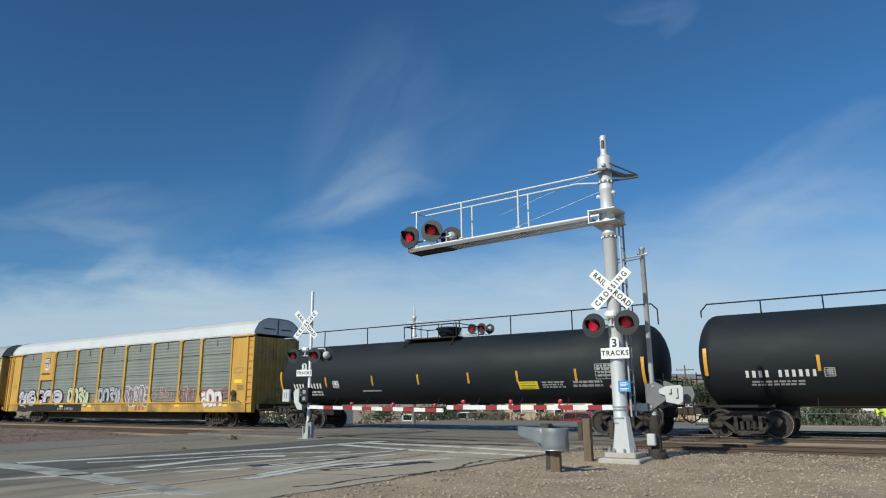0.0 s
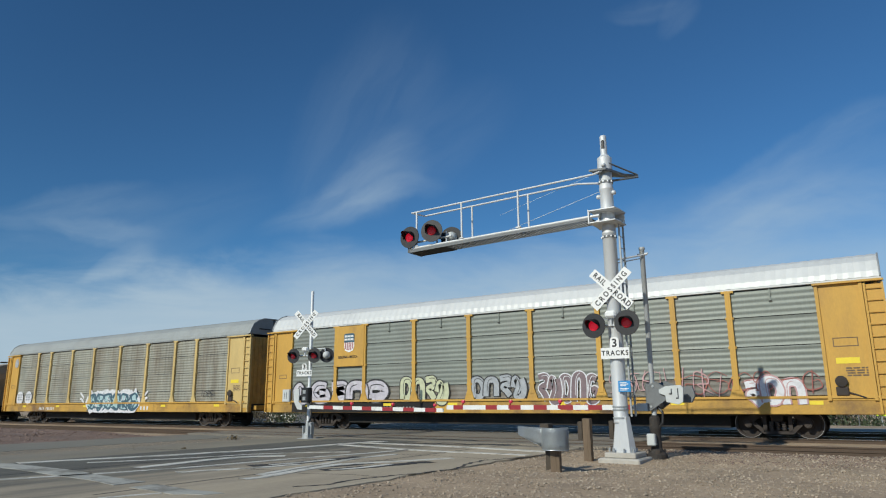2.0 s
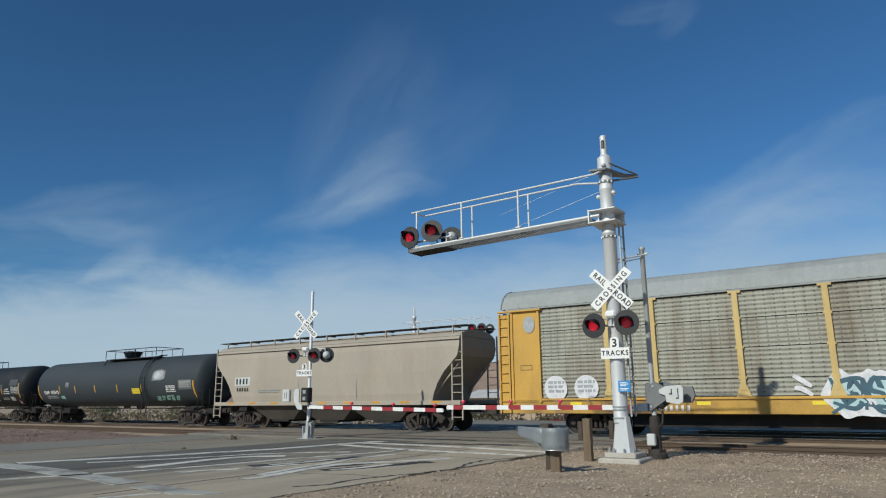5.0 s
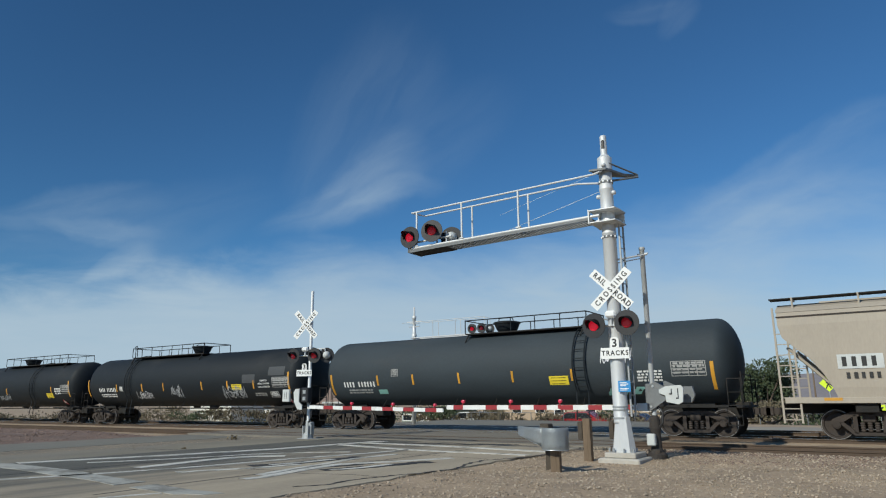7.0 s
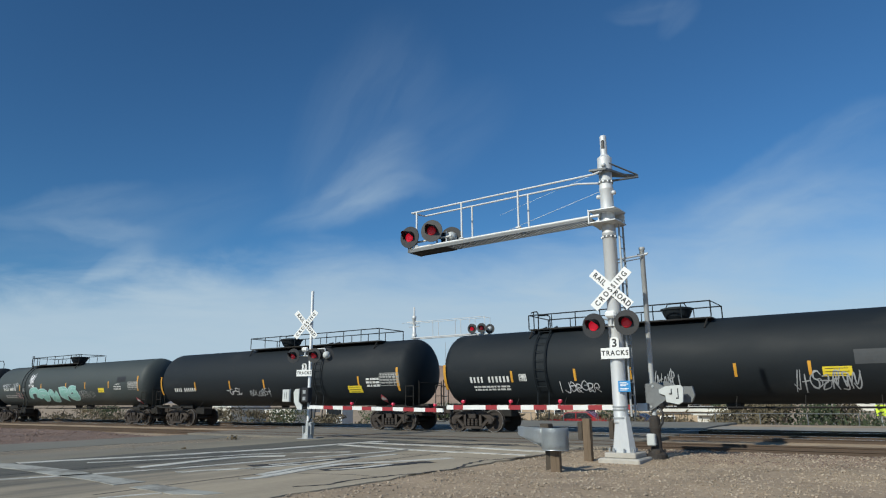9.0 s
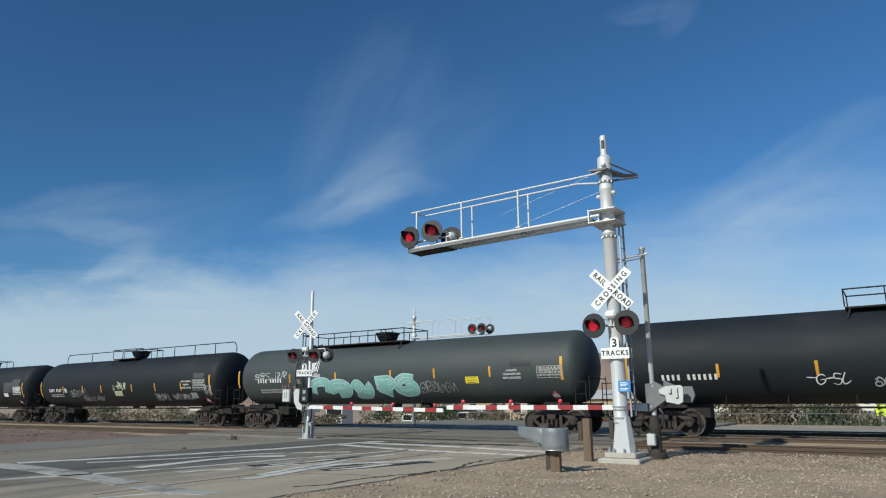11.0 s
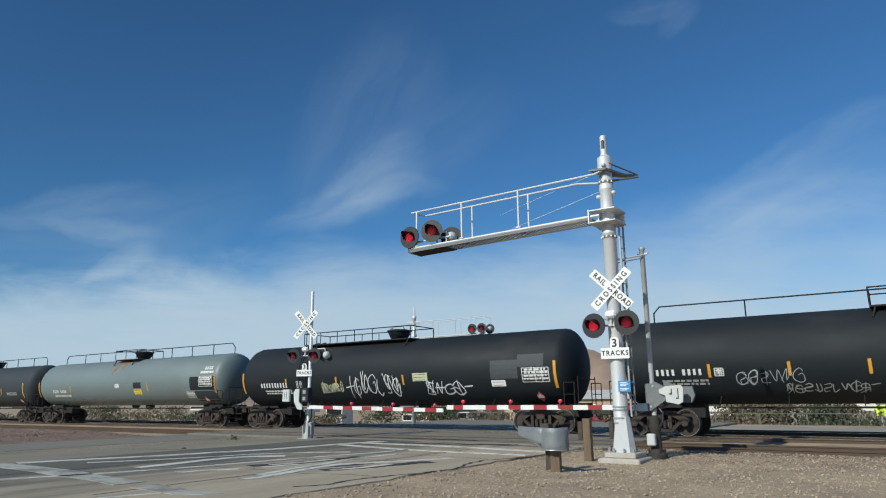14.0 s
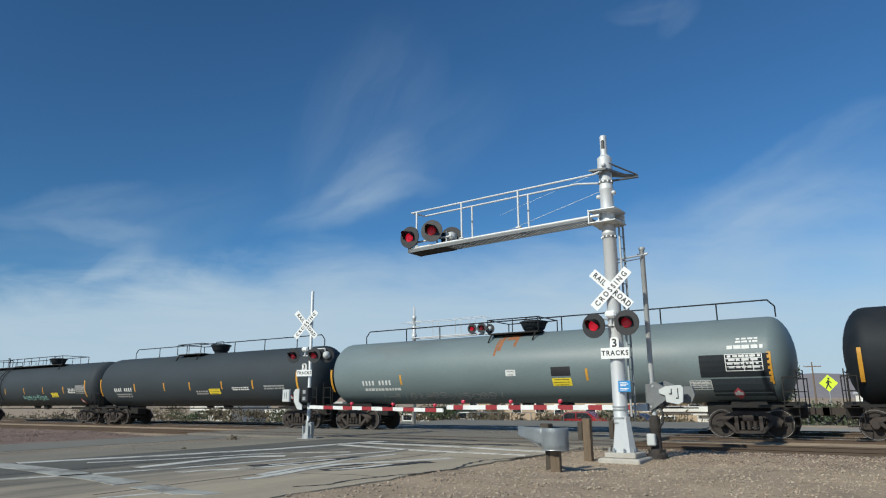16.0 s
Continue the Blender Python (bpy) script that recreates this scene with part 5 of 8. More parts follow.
def blob(bm, cx, cz, rx, rz, surf, off, rnd, wob=0.16, n=18, lean=0.0, squared=True):
    """A wobbly filled shape."""
    ph = rnd.uniform(0, 6)
    c = bm.verts.new(surf(cx, cz, off))
    mid, rim = [], []
    for k in range(n):
        a = 2 * math.pi * k / n
        sq = (abs(math.cos(a)) ** 4 + abs(math.sin(a)) ** 4) ** -0.25 if squared else 1.0
        r = sq * (1 + wob * math.sin(3 * a + ph) * 0.5 + wob * math.sin(5 * a + 2 * ph) * 0.4)
        x, z = rx * math.cos(a) * r, rz * math.sin(a) * r
        mid.append(bm.verts.new(surf(cx + x * 0.5 + lean * z * 0.5, cz + z * 0.5, off)))
        rim.append(bm.verts.new(surf(cx + x + lean * z, cz + z, off)))
    for k in range(n):
        j = (k + 1) % n
        bm.faces.new((c, mid[k], mid[j]))
        bm.faces.new((mid[k], rim[k], rim[j], mid[j]))
    return bm


BUBBLE_FORMS = (
    ((0.16, 0.06), (0.14, 0.85), (0.62, 0.9), (0.86, 0.5), (0.64, 0.12), (0.3, 0.1)),
    ((0.12, 0.04), (0.16, 0.78), (0.5, 0.94), (0.82, 0.76), (0.86, 0.04)),
    ((0.14, 0.9), (0.7, 0.94), (0.84, 0.66), (0.36, 0.5), (0.6, 0.3), (0.88, 0.04)),
    ((0.12, 0.5), (0.3, 0.92), (0.5, 0.5), (0.3, 0.1), (0.7, 0.06), (0.86, 0.44), (0.72, 0.9)),
    ((0.84, 0.86), (0.4, 0.94), (0.14, 0.5), (0.4, 0.08), (0.86, 0.16), (0.8, 0.48), (0.5, 0.46)),
    ((0.2, 0.95), (0.4, 0.1), (0.6, 0.75), (0.86, 0.06)),
)


def throw_up(car, x0, x1, z0, z1, count, surf, fill, line, seed, label, fat=0.30, rim=0.12):
    """Overlapping fat spray-painted bends with outlines, no writing; fat is the width of a bend."""
    rnd = random.Random(seed)
    w, h = (x1 - x0) / count, z1 - z0
    picks = [k % len(BUBBLE_FORMS) for k in range(count)]
    rnd.shuffle(picks)
    for k in range(count):
        o = 0.006 + 0.0036 * (k % 2)
        hgt, base, lean = rnd.uniform(0.78, 1.0), rnd.uniform(0.0, 0.12), rnd.uniform(-0.06, 0.16)
        pts = []
        for a, b in BUBBLE_FORMS[picks[k]]:
            b = base + b * hgt
            pts.append((x0 + w * (k + 0.5 + (a - 0.5) * 1.06 + lean * (b - 0.5)), z0 + fat * 0.4 + (h - fat * 0.8) * b))
        P = curve2(pts, 7)
        g = part("graffiti_bubble", ribbon(B(), P, fat + rim, surf, o, taper=False), line, car, label)
        part("fill", ribbon(B(), P, fat, surf, o + 0.0015, taper=False), fill, g, "spray-painted fill")
        part("inner_stroke", ribbon(B(), [(x + 0.06, z + 0.03) for x, z in P[2:len(P) // 2]], fat * 0.12, surf, o + 0.0026), line, g, "spray-painted inner stroke")


TAG_STROKES = (
    ((0.85, 0.9), (0.3, 0.97), (0.22, 0.6), (0.7, 0.45), (0.68, 0.06), (0.1, 0.1)),
    ((0.2, 1.05), (0.14, 0.35), (0.38, 0.0), (0.85, 0.3)),
    ((0.0, 0.1), (0.33, 0.95), (0.52, 0.2), (0.92, 1.05)),
    ((0.5, 1.12), (0.44, -0.12)),
    ((0.9, 0.75), (0.55, 1.0), (0.15, 0.7), (0.12, 0.25), (0.5, 0.0), (0.9, 0.22), (0.86, 0.55), (0.5, 0.5)),
    ((0.15, 0.0), (0.2, 0.95), (0.75, 0.9), (0.8, 0.55), (0.25, 0.48), (0.95, -0.05)),
    ((0.1, 0.55), (0.95, 0.62)),
)


def scrawl(car, x0, x1, z0, z1, count, surf, material, seed, w=0.05, label="thin spray-painted scrawl"):
    """A tag of separate loops, hooks and bars, close together and overlapping, no writing."""
    rnd = random.Random(seed)
    h, step = z1 - z0, (x1 - x0) / count
    q = 0
    for k in range(count):
        lean, hgt, base = rnd.uniform(-0.1, 0.3), rnd.uniform(0.72, 1.0), rnd.uniform(0.0, 0.22)
        for t in rnd.sample(range(len(TAG_STROKES)), rnd.choice((1, 2, 2))):
            flip = rnd.random() < 0.35
            wide = rnd.uniform(0.85, 1.35)
            pts = []
            for a, b in TAG_STROKES[t]:
                a = (1 - a if flip else a) + rnd.uniform(-0.1, 0.1)
                b = b * hgt + base + rnd.uniform(-0.06, 0.06)
                pts.append((x0 + step * (k + (a - 0.5) * wide + 0.5) + lean * (b - 0.5) * step, z0 + h * b))
            part("graffiti_stroke", ribbon(B(), curve2(pts, 5), w * rnd.uniform(0.6, 0.95), surf, 0.006 + 0.0004 * q), material, car, label)
            q += 1


def slab(bm, edge, surf, off, nz=8):
    """A filled strip between two edges that run from bottom to top; edge(f) gives left x, right x, z."""
    rows = []
    for k in range(nz + 1):
        a, b, z = edge(k / nz)
        rows.append([bm.verts.new(surf(a + (b - a) * i / 3, z, off)) for i in range(4)])
    for p, q in zip(rows, rows[1:]):
        for i in range(3):
            bm.faces.new((p[i], p[i + 1], q[i + 1], q[i]))
    return bm


def block_piece(car, x0, x1, z0, z1, count, surf, fill, seed, label):
    """Interlocking angular slabs in one colour, no writing."""
    rnd = random.Random(seed)
    w, h = (x1 - x0) / count, z1 - z0
    for k in range(count):
        a = x0 + w * k
        lean, cut = rnd.uniform(0.1, 0.42), rnd.uniform(0.3, 0.7)
        wa, wb = rnd.uniform(0.6, 0.82), rnd.uniform(0.42, 0.72)
        d = rnd.uniform(-0.07, 0.07) * h
        flip = rnd.random() < 0.5

        def edge(f, g=0.0):
            z = z0 + d - g + (h * rnd_h + 2 * g) * f
            u = wa + (wb - wa) * (f if flip else 1 - f)
            l = a + w * (0.04 + lean * f + (0.12 if f > cut else 0.0)) - g
            return l, l + w * u + 2 * g, z

        rnd_h = rnd.uniform(0.82, 1.08)
        o = 0.006 + 0.003 * (k % 2)
        p = part("graffiti_slab", slab(B(), lambda f: edge(f, 0.05), surf, o, 10), "spray_black", car, "dark outline of an angular graffiti shape")
        part("fill", slab(B(), edge, surf, o + 0.002, 10), fill, p, label)
        sx_ = a + w * rnd.uniform(0.3, 0.6)
        zz = z0 + h * rnd.uniform(0.3, 0.55)
        tr = rnd.uniform(0.16, 0.3)
        part("inner_wedge", slab(B(), lambda f: (sx_ + lean * w * f * 0.5, sx_ + w * tr * (1 - f) + 0.03 + lean * w * f * 0.5, zz + h * 0.3 * f), surf, o + 0.0036, 4), "spray_black", p, "dark inner wedge")


def wild_piece(car, x0, x1, z0, z1, surf, seed):
    """A lumpy white cloud with six interlocked forms in pale blue and dark teal strokes, no writing."""
    rnd = random.Random(seed)
    w, h = x1 - x0, z1 - z0
    bm = B()
    n = 80
    rows = []
    for k in range(n + 1):
        f = k / n
        env = min(1.0, 2.4 * math.sin(math.pi * f) ** 0.7)
        zc = z0 + h * 0.46
        top = zc + h * env * (0.55 + 0.18 * noise.noise((f * 9, seed, 0)) + 0.14 * noise.noise((f * 26, seed, 3)))
        bot = zc - h * env * (0.50 + 0.08 * noise.noise((f * 14, seed, 7)))
        x = x0 + w * f
        rows.append([bm.verts.new(surf(x, z, 0.006)) for z in (bot, zc, top)])
    for a, b in zip(rows, rows[1:]):
        for i in range(2):
            bm.faces.new((a[i], b[i], b[i + 1], a[i + 1]))
    g = part("graffiti_ground", bm, "spray_white", car, "large white spray-painted graffiti ground")
    count = 6
    step = w * 0.9 / count
    q = 0
    for k in range(count):
        cx = x0 + w * 0.05 + step * (k + 0.5)
        body = blob(B(), cx, z0 + h * 0.46, step * 0.50, h * 0.33, surf, 0.0075 + 0.0007 * (k % 2), rnd, 0.3, 26, rnd.uniform(-0.3, 0.3))
        part("form", body, "spray_ice", g, "pale blue spray-painted form")
        for t in rnd.sample((0, 1, 2, 4, 5), 3):
            flip = rnd.random() < 0.4
            pts = [(cx + step * ((0.5 - a if flip else a - 0.5) * 1.25 + rnd.uniform(-0.08, 0.08)), z0 + h * (0.10 + 0.72 * b + rnd.uniform(-0.05, 0.05))) for a, b in TAG_STROKES[t]]
            part("sweep", ribbon(B(), curve2(pts, 6), h * rnd.uniform(0.07, 0.125), surf, 0.0095 + 0.0004 * q), "spray_blue", g, "dark teal spray-painted sweep")
            q += 1
    for k in range(26):
        cx, cz = x0 + w * rnd.uniform(0.08, 0.92), z0 + h * rnd.uniform(0.25, 0.75)
        a = rnd.uniform(0, 3.1)
        P = curve2([(cx - 0.2 * math.cos(a), cz - 0.16 * math.sin(a)), (cx + 0.06, cz), (cx + 0.2 * math.cos(a), cz + 0.16 * math.sin(a))], 4)
        part("sweep", ribbon(B(), P, h * 0.06, surf, 0.018 + 0.0002 * k), "spray_ice" if k % 3 else "spray_white", g, "white highlight stroke")
    for e, x in ((-1, x0 - 0.2), (1, x1 + 0.2)):
        for k in range(2):
            P = curve2([(x, z0 + h * (0.45 + 0.2 * k)), (x + e * 0.3, z0 + h * (0.6 + 0.22 * k)), (x + e * 0.5, z0 + h * (0.62 + 0.3 * k))], 5)
            part("graffiti_flick", ribbon(B(), P, 0.16, surf, 0.006), "spray_white", car, "white spray-painted flick")


def bars(car, x0, x1, z0, z1, n, surf, material="stencil", label="row of white stencilled characters", gap_at=None, seed=0):
    """Stencilled characters as plain bars, one part each."""
    rnd = random.Random(seed)
    p = (x1 - x0) / n
    for k in range(n):
        if k != gap_at:
            part("marking", patch(B(), x0 + p * k, x0 + p * (k + rnd.uniform(0.46, 0.54)), z0 + 0.03, z1 - 0.03, surf, 1, 3), material, car, label)


def small_print(car, x0, x1, z0, z1, rows, surf, material="dim", label="rows of small faded stencilled print", seed=0):
    rnd = random.Random(seed)
    bm = B()
    h = (z1 - z0) / rows
    for k in range(rows):
        x = x0 + rnd.uniform(0, 0.06)
        zt = z1 - h * k
        while x < x1 - 0.05:
            w = min(rnd.uniform(0.07, 0.24), x1 - x)
            patch(bm, x, x + w, zt - h * 0.62, zt, surf, 1, 1)
            x += w + rnd.uniform(0.025, 0.06)
    return part("small_print", bm, material, car, label)


def notice(car, x0, x1, z0, z1, surf, material, lines="letter", seed=0, label=""):
    n = part("notice", patch(B(), x0, x1, z0, z1, surf, 2, 4), material, car, label or "painted notice panel")
    if lines:
        rnd = random.Random(seed)
        rows = max(2, int((z1 - z0) / 0.09))
        for k in range(rows):
            z = z0 + (z1 - z0) * (k + 0.3) / rows
            xa = x0 + 0.04 + rnd.uniform(0, 0.08) * (x1 - x0)
            part("print_line", patch(B(), xa, x1 - 0.05 - rnd.uniform(0, 0.16) * (x1 - x0), z, z + 0.018, surf, 2, 1, 0.01), lines, n, "unreadable line of print")
    return n


# one bogie, copied under every car
def make_truck():
    t = new("truck")
    t.empty_display_size = 0.3
    for s in (-1, 1):
        y0, y1 = (s * 1.0 - 0.07, s * 1.0 + 0.07)
        bm = B()
        prism(bm, [(-1.02, 0.47), (-1.06, 0.56), (-0.95, 0.66), (-0.45, 0.86), (0.45, 0.86), (0.95, 0.66), (1.06, 0.56), (1.02, 0.47), (0.78, 0.5), (0.42, 0.72), (-0.42, 0.72), (-0.78, 0.5)], y0, y1)
        prism(bm, [(-0.86, 0.54), (-0.70, 0.54), (-0.36, 0.24), (0.36, 0.24), (0.70, 0.54), (0.86, 0.54), (0.44, 0.14), (-0.44, 0.14)], y0, y1)
        for a, b in ((-0.44, -0.32), (0.32, 0.44)):
            box(bm, a, b, y0, y1, 0.2, 0.76)
        part("side_frame", bm, "truck", t, "cast steel truck side frame")
        bm = B()
        for k in range(3):
            for dy in (-0.05, 0.05):
                lathe(bm, [(0.26 + 0.035 * i, 0.075 if i % 2 else 0.055) for i in range(9)], "Z", 10, (-0.19 + 0.19 * k, s * 1.0 + dy, 0))
        part("springs", bm, "truck", t, "coil spring nest")
        for ax in (-0.889, 0.889):
            bm = B()
            rod(bm, (ax, s * 0.94, WHEEL_R), (ax, s * 1.11, WHEEL_R), 0.115, 14)
            rod(bm, (ax, s * 1.10, WHEEL_R), (ax, s * 1.125, WHEEL_R), 0.085, 10)
            part("axle_cap", bm, "truck", t, "axle end bearing cap")
    part("bolster", box(B(), -0.18, 0.18, -1.12, 1.12, 0.54, 0.80, 0.03), "truck", t, "truck bolster")
    bm = B()
    for ax in (-0.42, 0.42):
        box(bm, ax - 0.05, ax + 0.05, -0.85, 0.85, 0.36, 0.46)
    part("brake_beam", bm, "under", t, "brake beams")
    for ax in (-0.889, 0.889):
        bm = B()
        for s in (-1, 1):
            lathe(bm, [(s * 0.685, 0.30), (s * 0.685, 0.485), (s * 0.71, 0.485), (s * 0.72, WHEEL_R), (s * 0.825, WHEEL_R - 0.004), (s * 0.825, 0.38), (s * 0.775, 0.36), (s * 0.765, 0.16), (s * 0.83, 0.14), (s * 0.83, 0.09)], "Y", 32)
        rod(bm, (0, -0.95, 0), (0, 0.95, 0), 0.08, 12)
        w = part("wheelset", bm, "wheel", t, "steel wheelset", pose(ax, 0, WHEEL_R), smooth=False)
        for s in (-1, 1):
            bm = lathe(B(), [(s * 0.824, 0.44), (s * 0.8275, 0.442), (s * 0.8275, 0.454), (s * 0.824, 0.456)], "Y", 32, caps=False)
            part("tread", bm, "wheelrim", w, "bright worn wheel rim")
    return t


TRUCK = make_truck()
truck_used = []


def add_truck(car, x):
    t = TRUCK if not truck_used else copy_thing(TRUCK, pose(0, 0, 0))
    truck_used.append(t)
    t.parent = car
    t.matrix_basis = pose(x, 0, 0)
    for ch in t.children:
        if ch.name.startswith("wheelset"):
            wheelsets.append(ch)
    return t


def coupler(car, x, s):
    bm = box(B(), min(x, x + s * 0.62), max(x, x + s * 0.62), -0.09, 0.09, 0.74, 0.96)
    box(bm, min(x + s * 0.45, x + s * 0.72), max(x + s * 0.45, x + s * 0.72), -0.16, 0.14, 0.70, 1.0, 0.03)
    part("coupler", bm, "truck", car, "rusty knuckle coupler")
    bm = B()
    pipe(bm, [(x, 0.3, 0.9), (x + s * 0.25, 0.3, 0.55), (x + s * 0.5, 0.25, 0.42), (x + s * 0.68, 0.2, 0.5)], 0.028)
    part("air_hose", bm, "black", car, "hanging black air hose")


def car_root(name, s0, s1, label, category, group):
    mid = (s0 + s1) / 2
    seen = min(15.4, max(0.6, (-12 - mid) / 14.1))
    seen = min((seen, 3.8, 6.8, 8.9, 11.6), key=lambda q: abs(q - seen)) if 4.0 < seen < 6.5 or 9.0 < seen < 11.5 else seen
    mid -= 0.136 * seen
    c = root(name, pose(mid, YC, 0), label, category, group)
    moving_cars.append((c, mid))
    return c


def tank_car(s0, s1, paint, label, marks, end_marks, rails_, manway, platform, ladders=(), r=TR, head=0.72, dx=0.0, rail_h=0.56, strip=(2.0, 2.45), end_strip=(1.75, 2.8)):
    grow = 1.012

    def put(x):
        return (x + dx) * grow

    marks, end_marks, ladders = [put(x) for x in marks], [put(x) for x in end_marks], [put(x) for x in ladders]
    rails_, platform = rails_ and [put(x) for x in rails_], platform and [put(x) for x in platform]
    manway = put(manway)
    L = (s1 - s0) * grow
    h = L / 2
    c = car_root("tank_car", s0, s1, label, "tank car", "tank cars of the train")
    prof = [(-h + head * (1 - math.cos(math.pi / 2 * k / 8)), max(0.001, r * math.sin(math.pi / 2 * k / 8))) for k in range(9)]
    full = prof[:]
    full += [(-x, q) for x, q in prof[::-1]]
    part("tank", lathe(B(), full, "X", 56, (0, 0, TZ)), paint, c, "", smooth=True)
    # underframe
    for s in (-1, 1):
        x0, x1 = sorted((s * (h + 0.12), s * (h - 3.0)))
        part("stub_sill", box(B(), x0, x1, -0.3, 0.3, 0.62, 1.16, 0.02), "under", c, "black stub sill")
        bm = prism(B(), [(s * (h - 2.2), 0.98), (s * (h - 0.95), 0.98), (s * (h - 1.05), 1.3), (s * (h - 2.1), 1.3)], -0.5, 0.5)
        part("saddle", bm, "under", c, "black tank saddle")
        bm = box(B(), *sorted((s * (h + 0.1), s * (h - 0.35))), -1.5, 1.5, 0.98, 1.06, 0.01)
        box(bm, *sorted((s * (h - 0.1), s * (h - 2.5))), -1.5, -1.36, 1.0, 1.08)
        part("end_platform", bm, "under", c, "end walkway platform")
        for y in (-1.42, 1.42):
            bm = B()
            pipe(bm, [(s * (h - 0.35), y, 1.05), (s * (h - 0.35), y, 1.95), (s * (h + 0.08), y, 1.95), (s * (h + 0.08), y, 0.98)], 0.02, 6)
            rod(bm, (s * (h - 0.35), y, 1.5), (s * (h + 0.08), y, 1.5), 0.014, 6)
            part("grab_rail", bm, "under", c, "bent grab rail")
            bm = B()
            for zz in (0.42, 0.72):
                box(bm, *sorted((s * (h + 0.06), s * (h - 0.42))), y - 0.03, y + 0.03, zz - 0.015, zz + 0.015)
            for xx in (h + 0.05, h - 0.41):
                rod(bm, (s * xx, y, 0.42), (s * xx, y, 1.02), 0.014, 6)
            part("step", bm, "under", c, "corner stirrup step")
        bm = B()
        rod(bm, (s * (h + 0.02), -0.9, 1.06), (s * (h + 0.02), -0.9, 2.2), 0.02, 6)
        rod(bm, (s * (h + 0.02), 0.9, 1.06), (s * (h + 0.02), 0.9, 2.2), 0.02, 6)
        rod(bm, (s * (h + 0.02), -0.9, 2.1), (s * (h + 0.02), 0.9, 2.1), 0.02, 6)
        part("end_rail", bm, "under", c, "end hand rail")
        coupler(c, s * (h + 0.1), s)
        add_truck(c, s * (h - 1.55))
    bm = B()
    rod(bm, (-h + 3.6, -1.2, 1.0), (h - 3.6, -1.2, 1.0), 0.022, 6)
    rod(bm, (-h + 3.6, 0.9, 0.95), (h - 3.6, 0.9, 0.95), 0.022, 6)
    for k in range(7):
        x = -h + 3.7 + (L - 7.4) * k / 6
        rod(bm, (x, -1.2, 1.0), (x, -0.85, 1.4), 0.014, 6)
    part("brake_pipe", bm, "under", c, "brake rigging rods under the tank")
    part("brake_cylinder", lathe(B(), [(1.0, 0.05), (1.03, 0.17), (1.5, 0.17), (1.55, 0.08)], "X", 16, (0.6, -0.2, 1.08)), "under", c, "brake cylinder")
    part("bottom_valve", lathe(B(), [(0.98, 0.12), (1.02, 0.2), (1.25, 0.28), (1.3, 0.3)], "Z", 16), "under", c, "bottom outlet valve")
    # top gear
    if manway is not None:
        top = TZ + r
        part("manway", lathe(B(), [(top - 0.12, 0.36), (top + 0.06, 0.37), (top + 0.16, 0.46), (top + 0.40, 0.56), (top + 0.41, 0.6), (top + 0.47, 0.6), (top + 0.51, 0.42), (top + 0.53, 0.05)], "Z", 24, (manway, 0, 0)), "tank", c, "black flared manway housing", smooth=False)
        bm = B()
        pipe(bm, [(manway - 0.4, -0.1, top + 0.48), (manway - 0.3, -0.1, top + 0.66), (manway + 0.3, -0.1, top + 0.66), (manway + 0.4, -0.1, top + 0.48)], 0.02, 6)
        part("lid_handle", bm, "tank", c, "bent lid handle")
    top = TZ + r
    if rails_:
        y = -0.3
        x0, x1 = rails_[0], rails_[-1]
        zt = top + rail_h
        bm = B()
        pipe(bm, [(x0 - 0.2, y, top - 0.05), (x0 - 0.2, y, zt - 0.24), (x0 + 0.02, y, zt), (x1 - 0.02, y, zt), (x1 + 0.2, y, zt - 0.24), (x1 + 0.2, y, top - 0.05)], 0.026, 6)
        part("hand_rail", bm, "tank", c, "thin black hand rail along the tank top")
        for x in rails_[1:-1]:
            part("rail_post", rod(B(), (x, y, top - 0.05), (x, y, zt), 0.026, 6), "tank", c)
    if platform:
        a, b = platform
        bm = box(B(), a, b, -0.95, 0.95, top - 0.06, top - 0.01)
        for x in (a + 0.15, b - 0.15):
            for y in (-1, 1):
                rod(bm, (x, y * 0.9, top - 0.05), (x - 0.1, y * 1.05, top - 0.4), 0.03, 6)
        part("platform", bm, "under", c, "grating platform round the manway")
        zt = top + 0.56
        for y in (-0.95, 0.95):
            bm = B()
            pipe(bm, [(a, y, top), (a, y, zt), (b, y, zt), (b, y, top)], 0.024, 6)
            n = max(2, round((b - a) / 1.1))
            for k in range(1, n):
                x = a + (b - a) * k / n
                rod(bm, (x, y, top), (x, y, zt), 0.02, 6)
            part("platform_rail", bm, "tank", c, "safety rail of the platform")
        for x in (a, b):
            part("end_bar", rod(B(), (x, -0.95, zt), (x, 0.95, zt), 0.022, 6), "tank", c)
